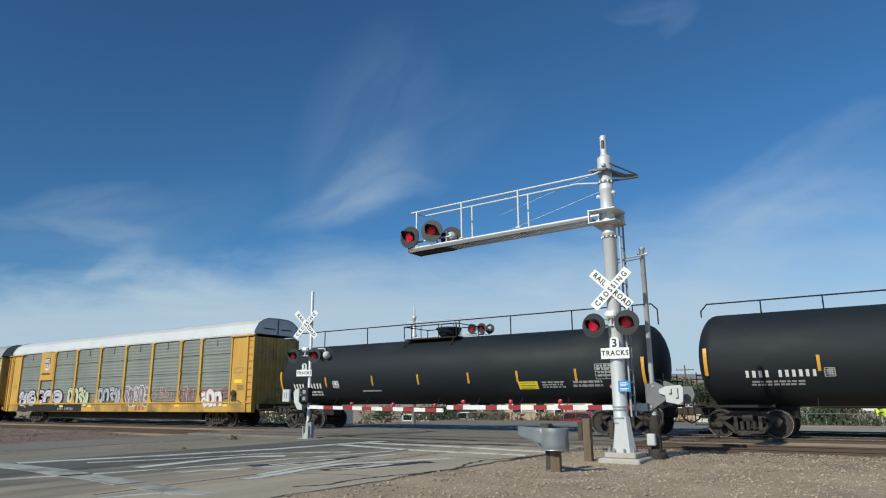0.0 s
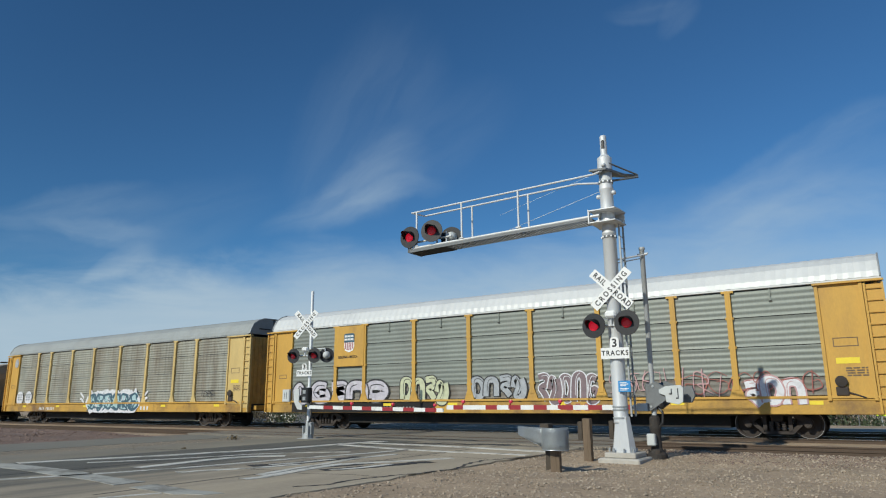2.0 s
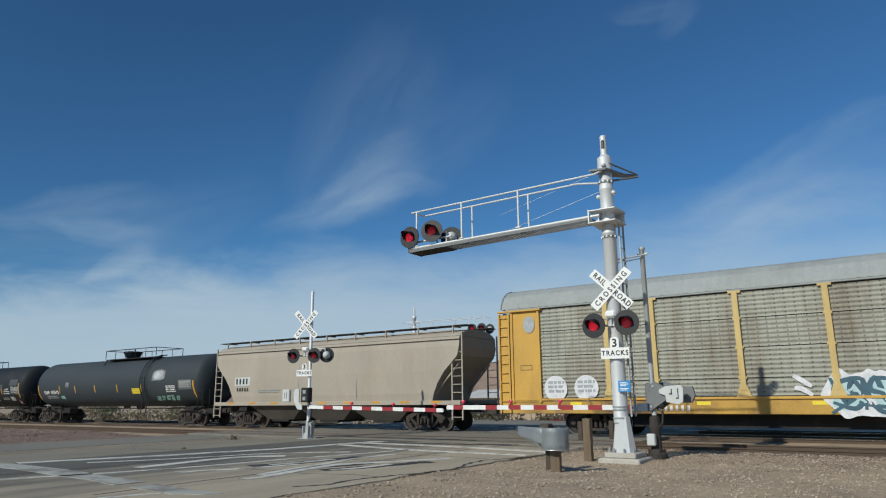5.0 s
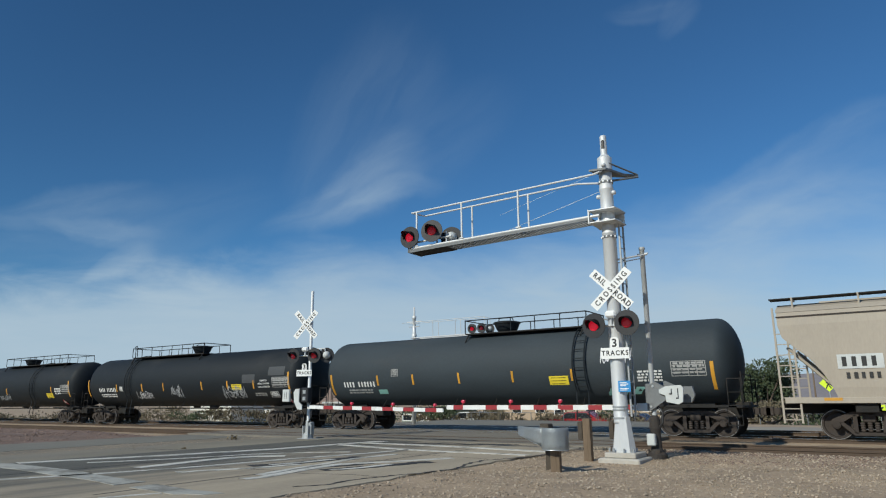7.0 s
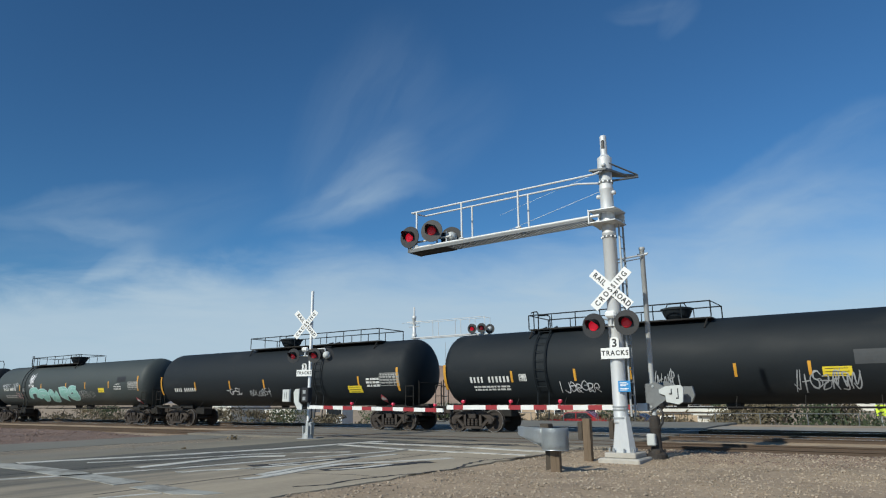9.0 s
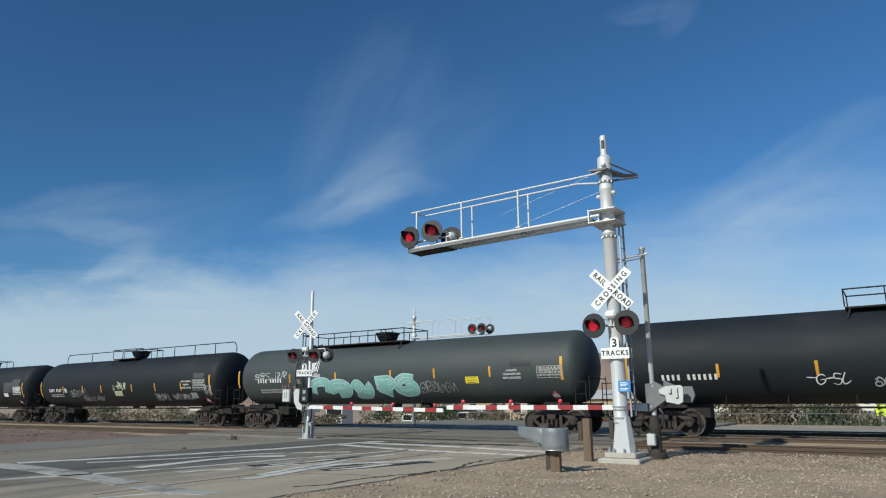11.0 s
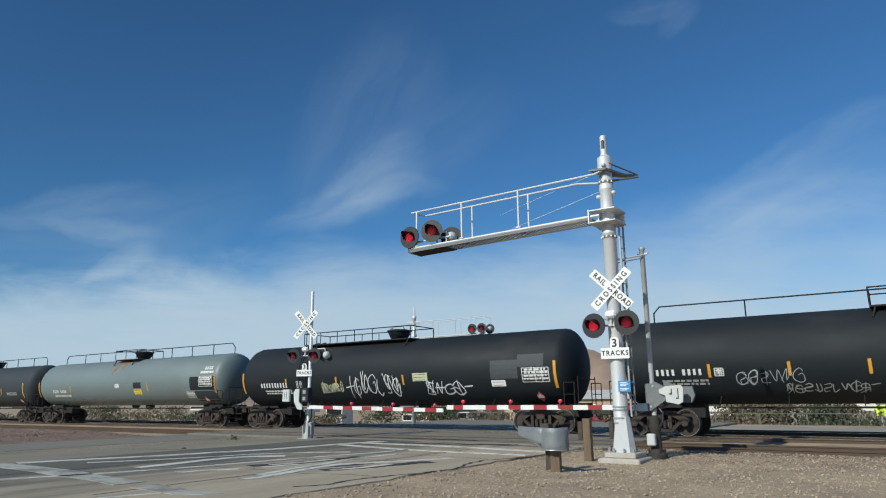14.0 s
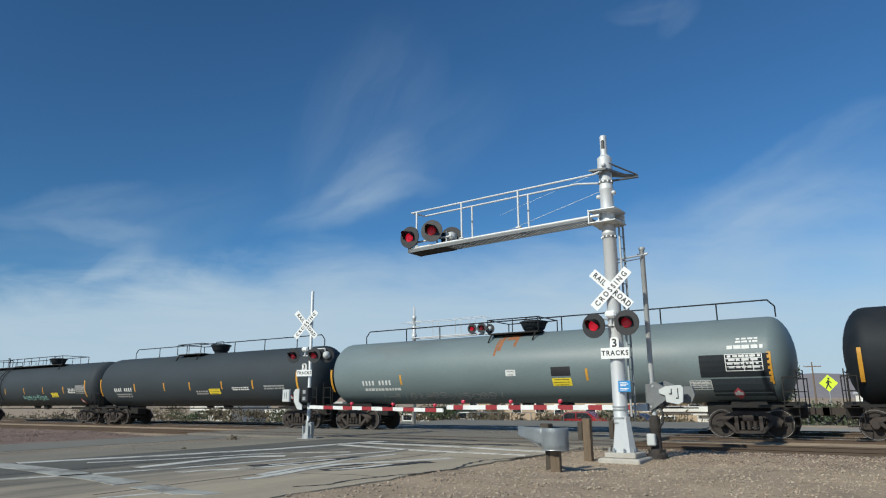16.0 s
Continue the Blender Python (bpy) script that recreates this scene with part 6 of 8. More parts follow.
    for lx in ladders:
        for y in (-1,):
            bm = B()
            for dx in (-0.24, 0.24):
                pts = []
                for k in range(12):
                    a = radians(8 + 120 * k / 11)
                    pts.append((lx + dx, -(r + 0.12) * math.sin(a), TZ + (r + 0.12) * math.cos(a)))
                pipe(bm, pts, 0.03, 6)
                rod(bm, (lx + dx, pts[-1][1], pts[-1][2]), (lx + dx, -1.42, 0.55), 0.025, 6)
            for k in range(9):
                a = radians(20 + 12.5 * k)
                rod(bm, (lx - 0.24, -(r + 0.12) * math.sin(a), TZ + (r + 0.12) * math.cos(a)), (lx + 0.24, -(r + 0.12) * math.sin(a), TZ + (r + 0.12) * math.cos(a)), 0.016, 6)
            part("side_ladder", bm, "tank", c, "curved black side ladder")
            if lx > 0:
                continue
            bm = B()
            pipe(bm, [(lx - 0.62, -0.9, top + 0.66), (lx - 0.5, -0.9, top + 0.7), (lx - 0.36, -0.9, top + 0.7), (lx - 0.3, -0.9, top + 0.62), (lx - 0.3, -0.9, top - 0.2)], 0.024, 6)
            pipe(bm, [(lx - 0.5, -0.9, top + 0.7), (lx - 0.5, -0.9, top - 0.2)], 0.022, 6)
            pipe(bm, [(lx - 0.3, -0.9, top + 0.52), (lx + 0.14, -0.9, top + 0.52), (lx + 0.22, -0.9, top + 0.44), (lx + 0.22, -0.9, top - 0.2)], 0.024, 6)
            part("ladder_hoop", bm, "tank", c, "tall grab hoop above the ladder")
    surf = lambda x, z, off=0.006: on_tank(put(x), z, off, r)
    tape = lambda x, z, off=0.006: on_tank(x, z, off, r)
    for x in marks:
        part("reflective_strip", patch(B(), x - 0.048, x + 0.048, *strip, tape, 1, 4), "reflect", c, "yellow reflective strip")
    for x in end_marks:
        part("reflective_strip", patch(B(), x - 0.06, x + 0.06, *end_strip, tape, 1, 6), "reflect", c, "long yellow reflective strip")
    return c, surf


def placard(c, x, z, surf):
    bm = B()
    n = 5
    for i in range(n):
        w0 = 0.2 * (1 - abs(i / n * 2 - 1))
        w1 = 0.2 * (1 - abs((i + 1) / n * 2 - 1))
        z0, z1 = z - 0.2 + 0.4 * i / n, z - 0.2 + 0.4 * (i + 1) / n
        v = [bm.verts.new(surf(x + a, b, 0.012)) for a, b in ((-w0 - 0.004, z0), (w0 + 0.004, z0), (w1 + 0.004, z1), (-w1 - 0.004, z1))]
        bm.faces.new(v)
    p = part("placard", bm, "placard", c, "red diamond hazard placard")
    bm = patch(B(), x - 0.13, x + 0.13, z - 0.05, z + 0.05, surf, 1, 1, 0.016)
    patch(bm, x - 0.04, x + 0.04, z + 0.05, z + 0.1, surf, 1, 1, 0.016)
    part("placard_panel", bm, "sign", p, "white placard number panel")


def data_box(c, x0, x1, z0, z1, surf, material="dim", seed=0):
    """A stencilled grid of test dates."""
    bm = B()
    nx, nz = 4, 4
    for i in range(nz + 1):
        z = z0 + (z1 - z0) * i / nz
        patch(bm, x0, x1, z - 0.012, z + 0.012, surf, 1, 1, 0.009)
    for i in (0, 2, 3, 4):
        x = x0 + (x1 - x0) * i / nx
        patch(bm, x - 0.014, x + 0.014, z0, z1, surf, 1, 4, 0.0095)
    g = part("data_panel", bm, material, c, "stencilled grid of test dates")
    small_print(g, x0 + 0.04, x1 - 0.04, z0 + 0.04, z1 - 0.03, 4, surf, material, seed=seed)


# A: the leading tank car
A, sf = tank_car(-5.72, 13.68, "tank", "glossy black tank car with white reporting marks", (-5.85, -2.9, 0.7, 3.6, 6.3), (-9.22, 9.3), (-9.3, -7.5, -5.6, -3.7, -1.8, 1.8, 3.7, 5.6, 7.5, 9.3), 0.0, (-1.2, 1.2), r=1.62, rail_h=0.42, strip=(2.12, 2.62), end_strip=(2.05, 2.98))
bars(A, -8.0, -5.85, 1.93, 2.21, 11, sf, gap_at=4, seed=1)
small_print(A, -7.9, -6.3, 1.66, 1.85, 2, sf, "dim", seed=2)
data_box(A, -5.72, -5.44, 1.95, 2.21, sf, "dim")

# B
Bc, sf = tank_car(-26.6, -7.15, "tank", "glossy black tank car with yellow strips and full-length top rail", (-6.3, -3.4, -0.8, 1.8, 4.1, 6.6), (-9.35, 9.2), (-9.35, -7.5, -4.65, -1.95, 0.7, 3.3, 6.1, 8.6, 9.35), -0.05, (-1.9, 0.95), r=1.48, rail_h=0.76)
bars(Bc, -8.5, -6.55, 1.9, 2.2, 10, sf, gap_at=4, seed=3)
small_print(Bc, -8.45, -6.7, 1.55, 1.8, 2, sf, "stencil", seed=4)
data_box(Bc, -5.85, -5.5, 1.95, 2.25, sf, "stencil")
part("marking", patch(B(), -4.1, -3.0, 1.74, 1.8, sf), "dim", Bc, "faded white bar")
notice(Bc, 4.1, 4.95, 1.72, 2.02, sf, "yellow_label", label="yellow warning label")
small_print(Bc, 5.1, 6.1, 1.72, 2.0, 3, sf, "dim", seed=5)
small_print(Bc, 6.4, 7.6, 1.72, 2.0, 2, sf, "dim", seed=6)
data_box(Bc, 7.4, 8.2, 2.05, 2.6, sf, "dim", 7)
placard(Bc, 8.0, 1.75, sf)

# C
Cc, sf = tank_car(-121.8, -102.9, "tank_dull", "dull black tank car with side ladder and white scrawl", (-5.75, -3.75, -1.35, 1.2, 3.75), (-8.57, 8.85), None, 0.25, (-1.3, 4.25), (4.1,), dx=-0.150, end_strip=(1.6, 2.55))
bars(Cc, -8.2, -6.25, 1.92, 2.22, 11, sf, gap_at=4, seed=8)
small_print(Cc, -8.0, -6.5, 1.62, 1.85, 2, sf, "dim", seed=9)
part("marking", patch(B(), -6.2, -5.7, 1.62, 1.82, sf), "spray_teal", Cc, "small teal paint patch")
notice(Cc, 2.4, 3.2, 1.86, 2.2, sf, "yellow_label", label="yellow warning label")
scrawl(Cc, 4.5, 5.7, 2.62, 3.2, 9, sf, "spray_white", 10, 0.05, "dense white spray-painted scrawl")
data_box(Cc, 7.1, 8.25, 2.08, 2.58, sf, "dim", 11)
small_print(Cc, 5.85, 6.75, 1.88, 2.3, 4, sf, "stencil", seed=12)
block_piece(Cc, 4.6, 6.9, 1.45, 1.75, 5, sf, "spray_teal", 13, "faded teal graffiti low on the tank")
data_box(Cc, -5.3, -4.95, 2.4, 2.7, sf, "dim", 14)

# D
Dc, sf = tank_car(-143.05, -123.35, "tank", "black tank car with side ladder and white scrawl", (-6.4, -3.7, -1.56, 2.0, 4.2, 6.3), (-9.6, 8.92), None, -0.1, (-5.8, 1.3), (-5.1,), dx=0.200)
bars(Dc, -8.4, -6.5, 1.98, 2.28, 11, sf, gap_at=4, seed=15)
small_print(Dc, -8.3, -6.6, 1.65, 1.88, 2, sf, "stencil", seed=16)
data_box(Dc, -6.1, -5.8, 2.05, 2.3, sf, "stencil", 17)
notice(Dc, 4.5, 5.3, 1.95, 2.25, sf, "yellow_label", label="yellow warning label")
scrawl(Dc, -4.5, -2.85, 1.55, 1.95, 7, sf, "spray_white", 18, 0.045)
scrawl(Dc, 3.6, 5.5, 1.45, 2.1, 7, sf, "spray_grey", 19, 0.055)
scrawl(Dc, -0.9, 0.2, 1.6, 2.2, 5, sf, "spray_grey", 20, 0.05)
notice(Dc, 5.4, 6.4, 2.3, 2.75, sf, "scuff", None, label="dark grey repainted patch")
for k, tx in enumerate(("LIQUEFIED", "PETROLEUM GAS", "NON-ODORIZED")):
    lettering("lettering", tx, 0.12, "stencil", Dc, pose(7.39, on_tank(0, 2.40 - 0.16 * k)[1] - 0.016, 2.40 - 0.16 * k, 6 + 6 * k), spread=0.85)
notice(Dc, 7.4, 8.6, 2.65, 3.1, sf, "scuff", None, label="dark grey repainted patch")
data_box(Dc, 7.7, 8.9, 2.05, 2.55, sf, "dim", 21)
small_print(Dc, 6.2, 7.1, 1.6, 1.78, 2, sf, "dim", seed=22)
data_box(Dc, 7.4, 8.0, 1.55, 1.82, sf, "stencil", 23)
placard(Dc, 8.5, 1.42, sf)

# E
Ec, sf = tank_car(-163.2, -144.45, "tank", "black tank car with platform rails and faint tags", (-5.8, -2.85, -0.15, 6.3), (-8.94, 8.6), None, 0.25, (-1.9, 7.1), (3.75,))
bars(Ec, -7.95, -6.0, 1.9, 2.15, 11, sf, gap_at=4, seed=24)
notice(Ec, 5.35, 6.2, 1.7, 2.02, sf, "yellow_label", label="yellow warning label")
scrawl(Ec, -3.4, -2.2, 1.65, 2.0, 5, sf, "spray_white", 25, 0.05)
scrawl(Ec, -1.6, 0.0, 1.6, 1.95, 7, sf, "spray_grey", 26, 0.05)
small_print(Ec, 6.5, 7.3, 1.9, 2.35, 3, sf, "stencil", seed=27)
data_box(Ec, 7.35, 8.45, 2.0, 2.55, sf, "dim", 28)
placard(Ec, 7.2, 1.4, sf)

# F: the tank with the large teal piece
Fc, sf = tank_car(-184.3, -164.5, "tank_faded", "faded grey-black tank car with large teal graffiti", (-5.75, -2.65, 0.7, 3.1, 5.87), (-9.6, 9.05), None, -0.6, (-5.4, 1.1), (-4.95,), r=1.46, dx=-0.025, strip=(2.25, 2.68), end_strip=(2.05, 2.95))
throw_up(Fc, -4.6, 1.85, 1.46, 2.42, 5, sf, "spray_teal", "spray_ice", 30, "large teal graffiti along the tank with pale outline", 0.36, 0.09)
scrawl(Fc, -8.6, -6.2, 2.42, 2.8, 6, sf, "spray_grey", 31, 0.06, "pale outlined tag above the reporting marks")
bars(Fc, -8.35, -6.55, 2.24, 2.5, 10, sf, gap_at=4, seed=32)
small_print(Fc, -8.3, -6.6, 1.72, 1.95, 2, sf, "dim", seed=33)
scrawl(Fc, -6.7, -5.6, 1.6, 2.1, 5, sf, "spray_pink", 34, 0.04, "pinkish spray-painted scrawl")
scrawl(Fc, -4.7, -4.05, 2.7, 3.35, 6, sf, "spray_white", 35, 0.042, "white tag with drips")
scrawl(Fc, -4.7, -3.9, 2.46, 2.64, 4, sf, "spray_white", 36, 0.04)
data_box(Fc, -5.6, -5.3, 2.15, 2.4, sf, "dim", 37)
notice(Fc, 4.4, 5.05, 2.0, 2.28, sf, "yellow_label", label="yellow warning label")
notice(Fc, 6.55, 7.5, 2.62, 2.95, sf, "black", None, label="black repainted patch")
for k, tx in enumerate(("LIQUEFIED", "PETROLEUM GAS", "NON-ODORIZED")):
    zt = 2.48 - 0.15 * k
    lettering("lettering", tx, 0.11, "stencil", Fc, pose(6.95, on_tank(0, zt, 0.006, 1.46)[1] - 0.014, zt, 4 + 5 * k), spread=0.85)
scrawl(Fc, 2.0, 3.9, 1.6, 2.15, 6, sf, "dim", 39, 0.03, "faint grey spray-painted scrawl")
data_box(Fc, 7.75, 8.8, 2.15, 2.6, sf, "dim", 38)
placard(Fc, 8.3, 1.45, sf)

# I
Ic, sf = tank_car(-205.5, -185.65, "tank", "weathered black tank car with many faint tags", (-6.55, -4.1, -1.9, 1.5, 3.9, 6.4), (-9.5, 9.0), (-8.4, -5.4, -1.7, 0.9, 2.1, 3.9, 5.9, 7.8, 9.5), -0.1, (-1.7, 0.85), dx=0.090)
data_box(Ic, -6.38, -6.1, 2.05, 2.3, sf, "stencil", 48)
scrawl(Ic, -5.7, -3.7, 1.72, 2.2, 6, sf, "spray_grey", 49, 0.035, "thin pale spray-painted scrawl")
bars(Ic, -8.35, -6.72, 2.06, 2.33, 9, sf, gap_at=4, seed=40)
small_print(Ic, -8.2, -6.6, 1.72, 1.94, 2, sf, "dim", seed=41)
scrawl(Ic, -0.5, 0.9, 2.1, 2.55, 6, sf, "spray_lime", 42, 0.06, "pale lime spray-painted scrawl")
notice(Ic, -0.4, 0.4, 1.75, 2.05, sf, "spray_lime", label="faded pale yellow label")
scrawl(Ic, -4.3, -1.7, 1.45, 1.75, 10, sf, "dim", 43, 0.045)
scrawl(Ic, 3.7, 5.0, 1.4, 1.85, 6, sf, "spray_grey", 44, 0.05)
scrawl(Ic, 5.4, 7.3, 1.45, 1.8, 9, sf, "spray_grey", 45, 0.045)
scrawl(Ic, 8.5, 9.1, 1.7, 2.3, 4, sf, "spray_grey", 46, 0.06)
for k, tx in enumerate(("NON-ODORIZED", "LIQUEFIED", "PETROLEUM GAS")):
    lettering("lettering", tx, 0.125, "stencil", Ic, pose(7.1, on_tank(0, 2.5 - 0.18 * k)[1] - 0.016, 2.5 - 0.18 * k, 4 + 6 * k), spread=0.8)
data_box(Ic, 7.5, 8.6, 2.0, 2.6, sf, "dim", 47)
notice(Ic, 7.55, 8.5, 2.68, 2.95, sf, "scuff", None, label="dark grey repainted patch")
notice(Ic, 7.2, 7.7, 1.55, 1.85, sf, "spray_grey", label="pale stencilled label")
placard(Ic, 8.4, 1.4, sf)

# J
Jc, sf = tank_car(-226.2, -207.1, "tank", "black tank car with side ladder and bold white outline graffiti", (-5.85, -2.45, 1.55), (-9.05, 8.9), None, 0.2, (-5.2, 1.55), (-4.6,), r=1.55)
bars(Jc, -7.95, -5.95, 1.98, 2.27, 10, sf, gap_at=None, seed=50)
small_print(Jc, -7.7, -5.8, 1.65, 1.88, 2, sf, "stencil", seed=51)
data_box(Jc, -5.35, -5.0, 2.0, 2.3, sf, "stencil", 52)
scrawl(Jc, -3.7, -2.3, 1.7, 2.15, 6, sf, "spray_lime", 53, 0.05, "pale lime spray-painted scrawl")
scrawl(Jc, -2.1, 1.1, 1.45, 2.45, 7, sf, "spray_white", 54, 0.065, "bold white spray-painted outline loops")
scrawl(Jc, 2.5, 4.9, 1.5, 2.1, 5, sf, "spray_white", 55, 0.065, "bold white spray-painted outline loops")
notice(Jc, 1.85, 2.65, 2.15, 2.5, sf, "spray_lime", label="pale cream warning label")
notice(Jc, 5.8, 7.05, 2.15, 2.9, sf, "scuff", None, label="dark grey repainted patch")
notice(Jc, 7.05, 8.2, 2.6, 3.1, sf, "scuff", None, label="dark grey repainted patch")
data_box(Jc, 7.25, 8.4, 2.0, 2.55, sf, "stencil", 56)
notice(Jc, 5.8, 6.45, 1.85, 2.1, sf, "sign", "red", label="white label with red print")
placard(Jc, 7.8, 1.42, sf)

# K: the grey tank car
Kc, sf = tank_car(-248.0, -227.7, "tank_grey", "weathered grey tank car with rust streaks", (-5.6, 3.2), (-9.75, 9.5), (-8.35, -6.1, -4.2, 1.8, 3.8, 5.8, 7.8, 9.5), 0.4, (-1.3, 1.05), r=1.47)
bars(Kc, -7.85, -6.1, 1.98, 2.25, 9, sf, gap_at=4, seed=60)
small_print(Kc, -7.8, -5.7, 1.7, 1.88, 1, sf, "stencil", seed=61)
scrawl(Kc, -7.0, -0.5, 1.35, 1.62, 16, sf, "dim", 62, 0.05, "faint dark and pale scrawl low on the tank")
notice(Kc, -0.25, 0.2, 2.25, 2.5, sf, "stencil", label="white stencilled label")
notice(Kc, 1.75, 2.55, 2.2, 2.55, sf, "black", None, label="black paint square")
notice(Kc, 1.75, 2.55, 1.82, 2.12, sf, "yellow_label", label="yellow warning label")
bm = B()
for x, w, z in ((-0.7, 0.16, 3.3), (-0.4, 0.5, 3.75), (0.0, 0.12, 3.45), (-0.85, 0.1, 3.1)):
    patch(bm, x, x + w, z, 4.1, sf, 1, 6, 0.005, skew=0.1)
part("rust_streak", bm, "rust", Kc, "orange rust streaks below the manway")
notice(Kc, 7.3, 9.5, 2.0, 2.75, sf, "tank", None, label="black paint panel")
notice(Kc, 7.6, 9.5, 1.2, 1.95, sf, "tank_dull", None, label="black paint panel")
data_box(Kc, 8.25, 9.4, 2.2, 2.75, lambda x, z, off=0.006: on_tank(x, z, off + 0.008, 1.47), "stencil", 63)
small_print(Kc, 8.2, 9.4, 2.85, 3.05, 1, sf, "stencil", seed=64)
small_print(Kc, 8.5, 9.2, 3.1, 3.3, 2, sf, "stencil", seed=65)
data_box(Kc, 6.9, 7.6, 1.6, 1.9, sf, "stencil", 66)
placard(Kc, 8.5, 1.45, lambda x, z, off=0.006: on_tank(x, z, off + 0.01, 1.47))

# N
Nc, sf = tank_car(-268.4, -248.9, "tank_dull", "dull black tank car with yellow strips and warning label", (-5.5, -2.5, -0.1, 2.7, 5.2), (-9.2, 8.5), (-7.3, -4.95, -2.2, 2.2, 4.7, 7.2, 9.0), 0.6, (-2.2, 0.0))
bars(Nc, -7.7, -5.75, 1.98, 2.25, 9, sf, gap_at=4, seed=70)
small_print(Nc, -7.6, -5.9, 1.62, 1.88, 2, sf, "dim", seed=71)
notice(Nc, 1.55, 2.5, 1.75, 2.05, sf, "yellow_label", label="yellow warning label")
small_print(Nc, 0.4, 1.45, 1.7, 1.95, 2, sf, "dim", seed=72)
small_print(Nc, 3.5, 4.9, 1.9, 2.1, 2, sf, "stencil", seed=73)
small_print(Nc, 6.0, 7.6, 1.9, 2.15, 2, sf, "dim", seed=74)
placard(Nc, 7.8, 1.5, sf)

# O
Oc, sf = tank_car(-289.0, -268.9, "tank_dull", "dull black tank car with faint teal tag", (-8.0, -5.0, -2.25, 0.6, 3.3, 6.05), (-9.6, 8.8), None, 2.2, (-6.4, 4.6), (-3.0,), r=1.47)
notice(Oc, 4.1, 5.0, 1.75, 2.05, sf, "yellow_label", label="yellow warning label")
scrawl(Oc, 0.0, 3.4, 1.55, 1.85, 12, sf, "spray_teal", 80, 0.06, "faint teal spray-painted tag")
small_print(Oc, 6.4, 7.3, 1.95, 2.3, 3, sf, "stencil", seed=81)
data_box(Oc, 7.4, 8.5, 1.95, 2.5, sf, "dim", 82)
placard(Oc, 7.7, 1.45, sf)


# ---- auto racks ----
def corrugated(bm, x0, x1, z0, z1, y, pitch=0.19, depth=0.024):
    """A sheet with ridges along x, facing -y."""
    n = max(6, int((z1 - z0) / pitch * 6))
    prof = [(z0 + (z1 - z0) * k / n, y + depth * (0.5 - 0.5 * math.cos(2 * math.pi * (z1 - z0) * k / n / pitch))) for k in range(n + 1)]
    a = [bm.verts.new((x0, yy, zz)) for zz, yy in prof]
    b = [bm.verts.new((x1, yy, zz)) for zz, yy in prof]
    for k in range(len(prof) - 1):
        bm.faces.new((a[k], b[k], b[k + 1], a[k + 1]))
    return bm


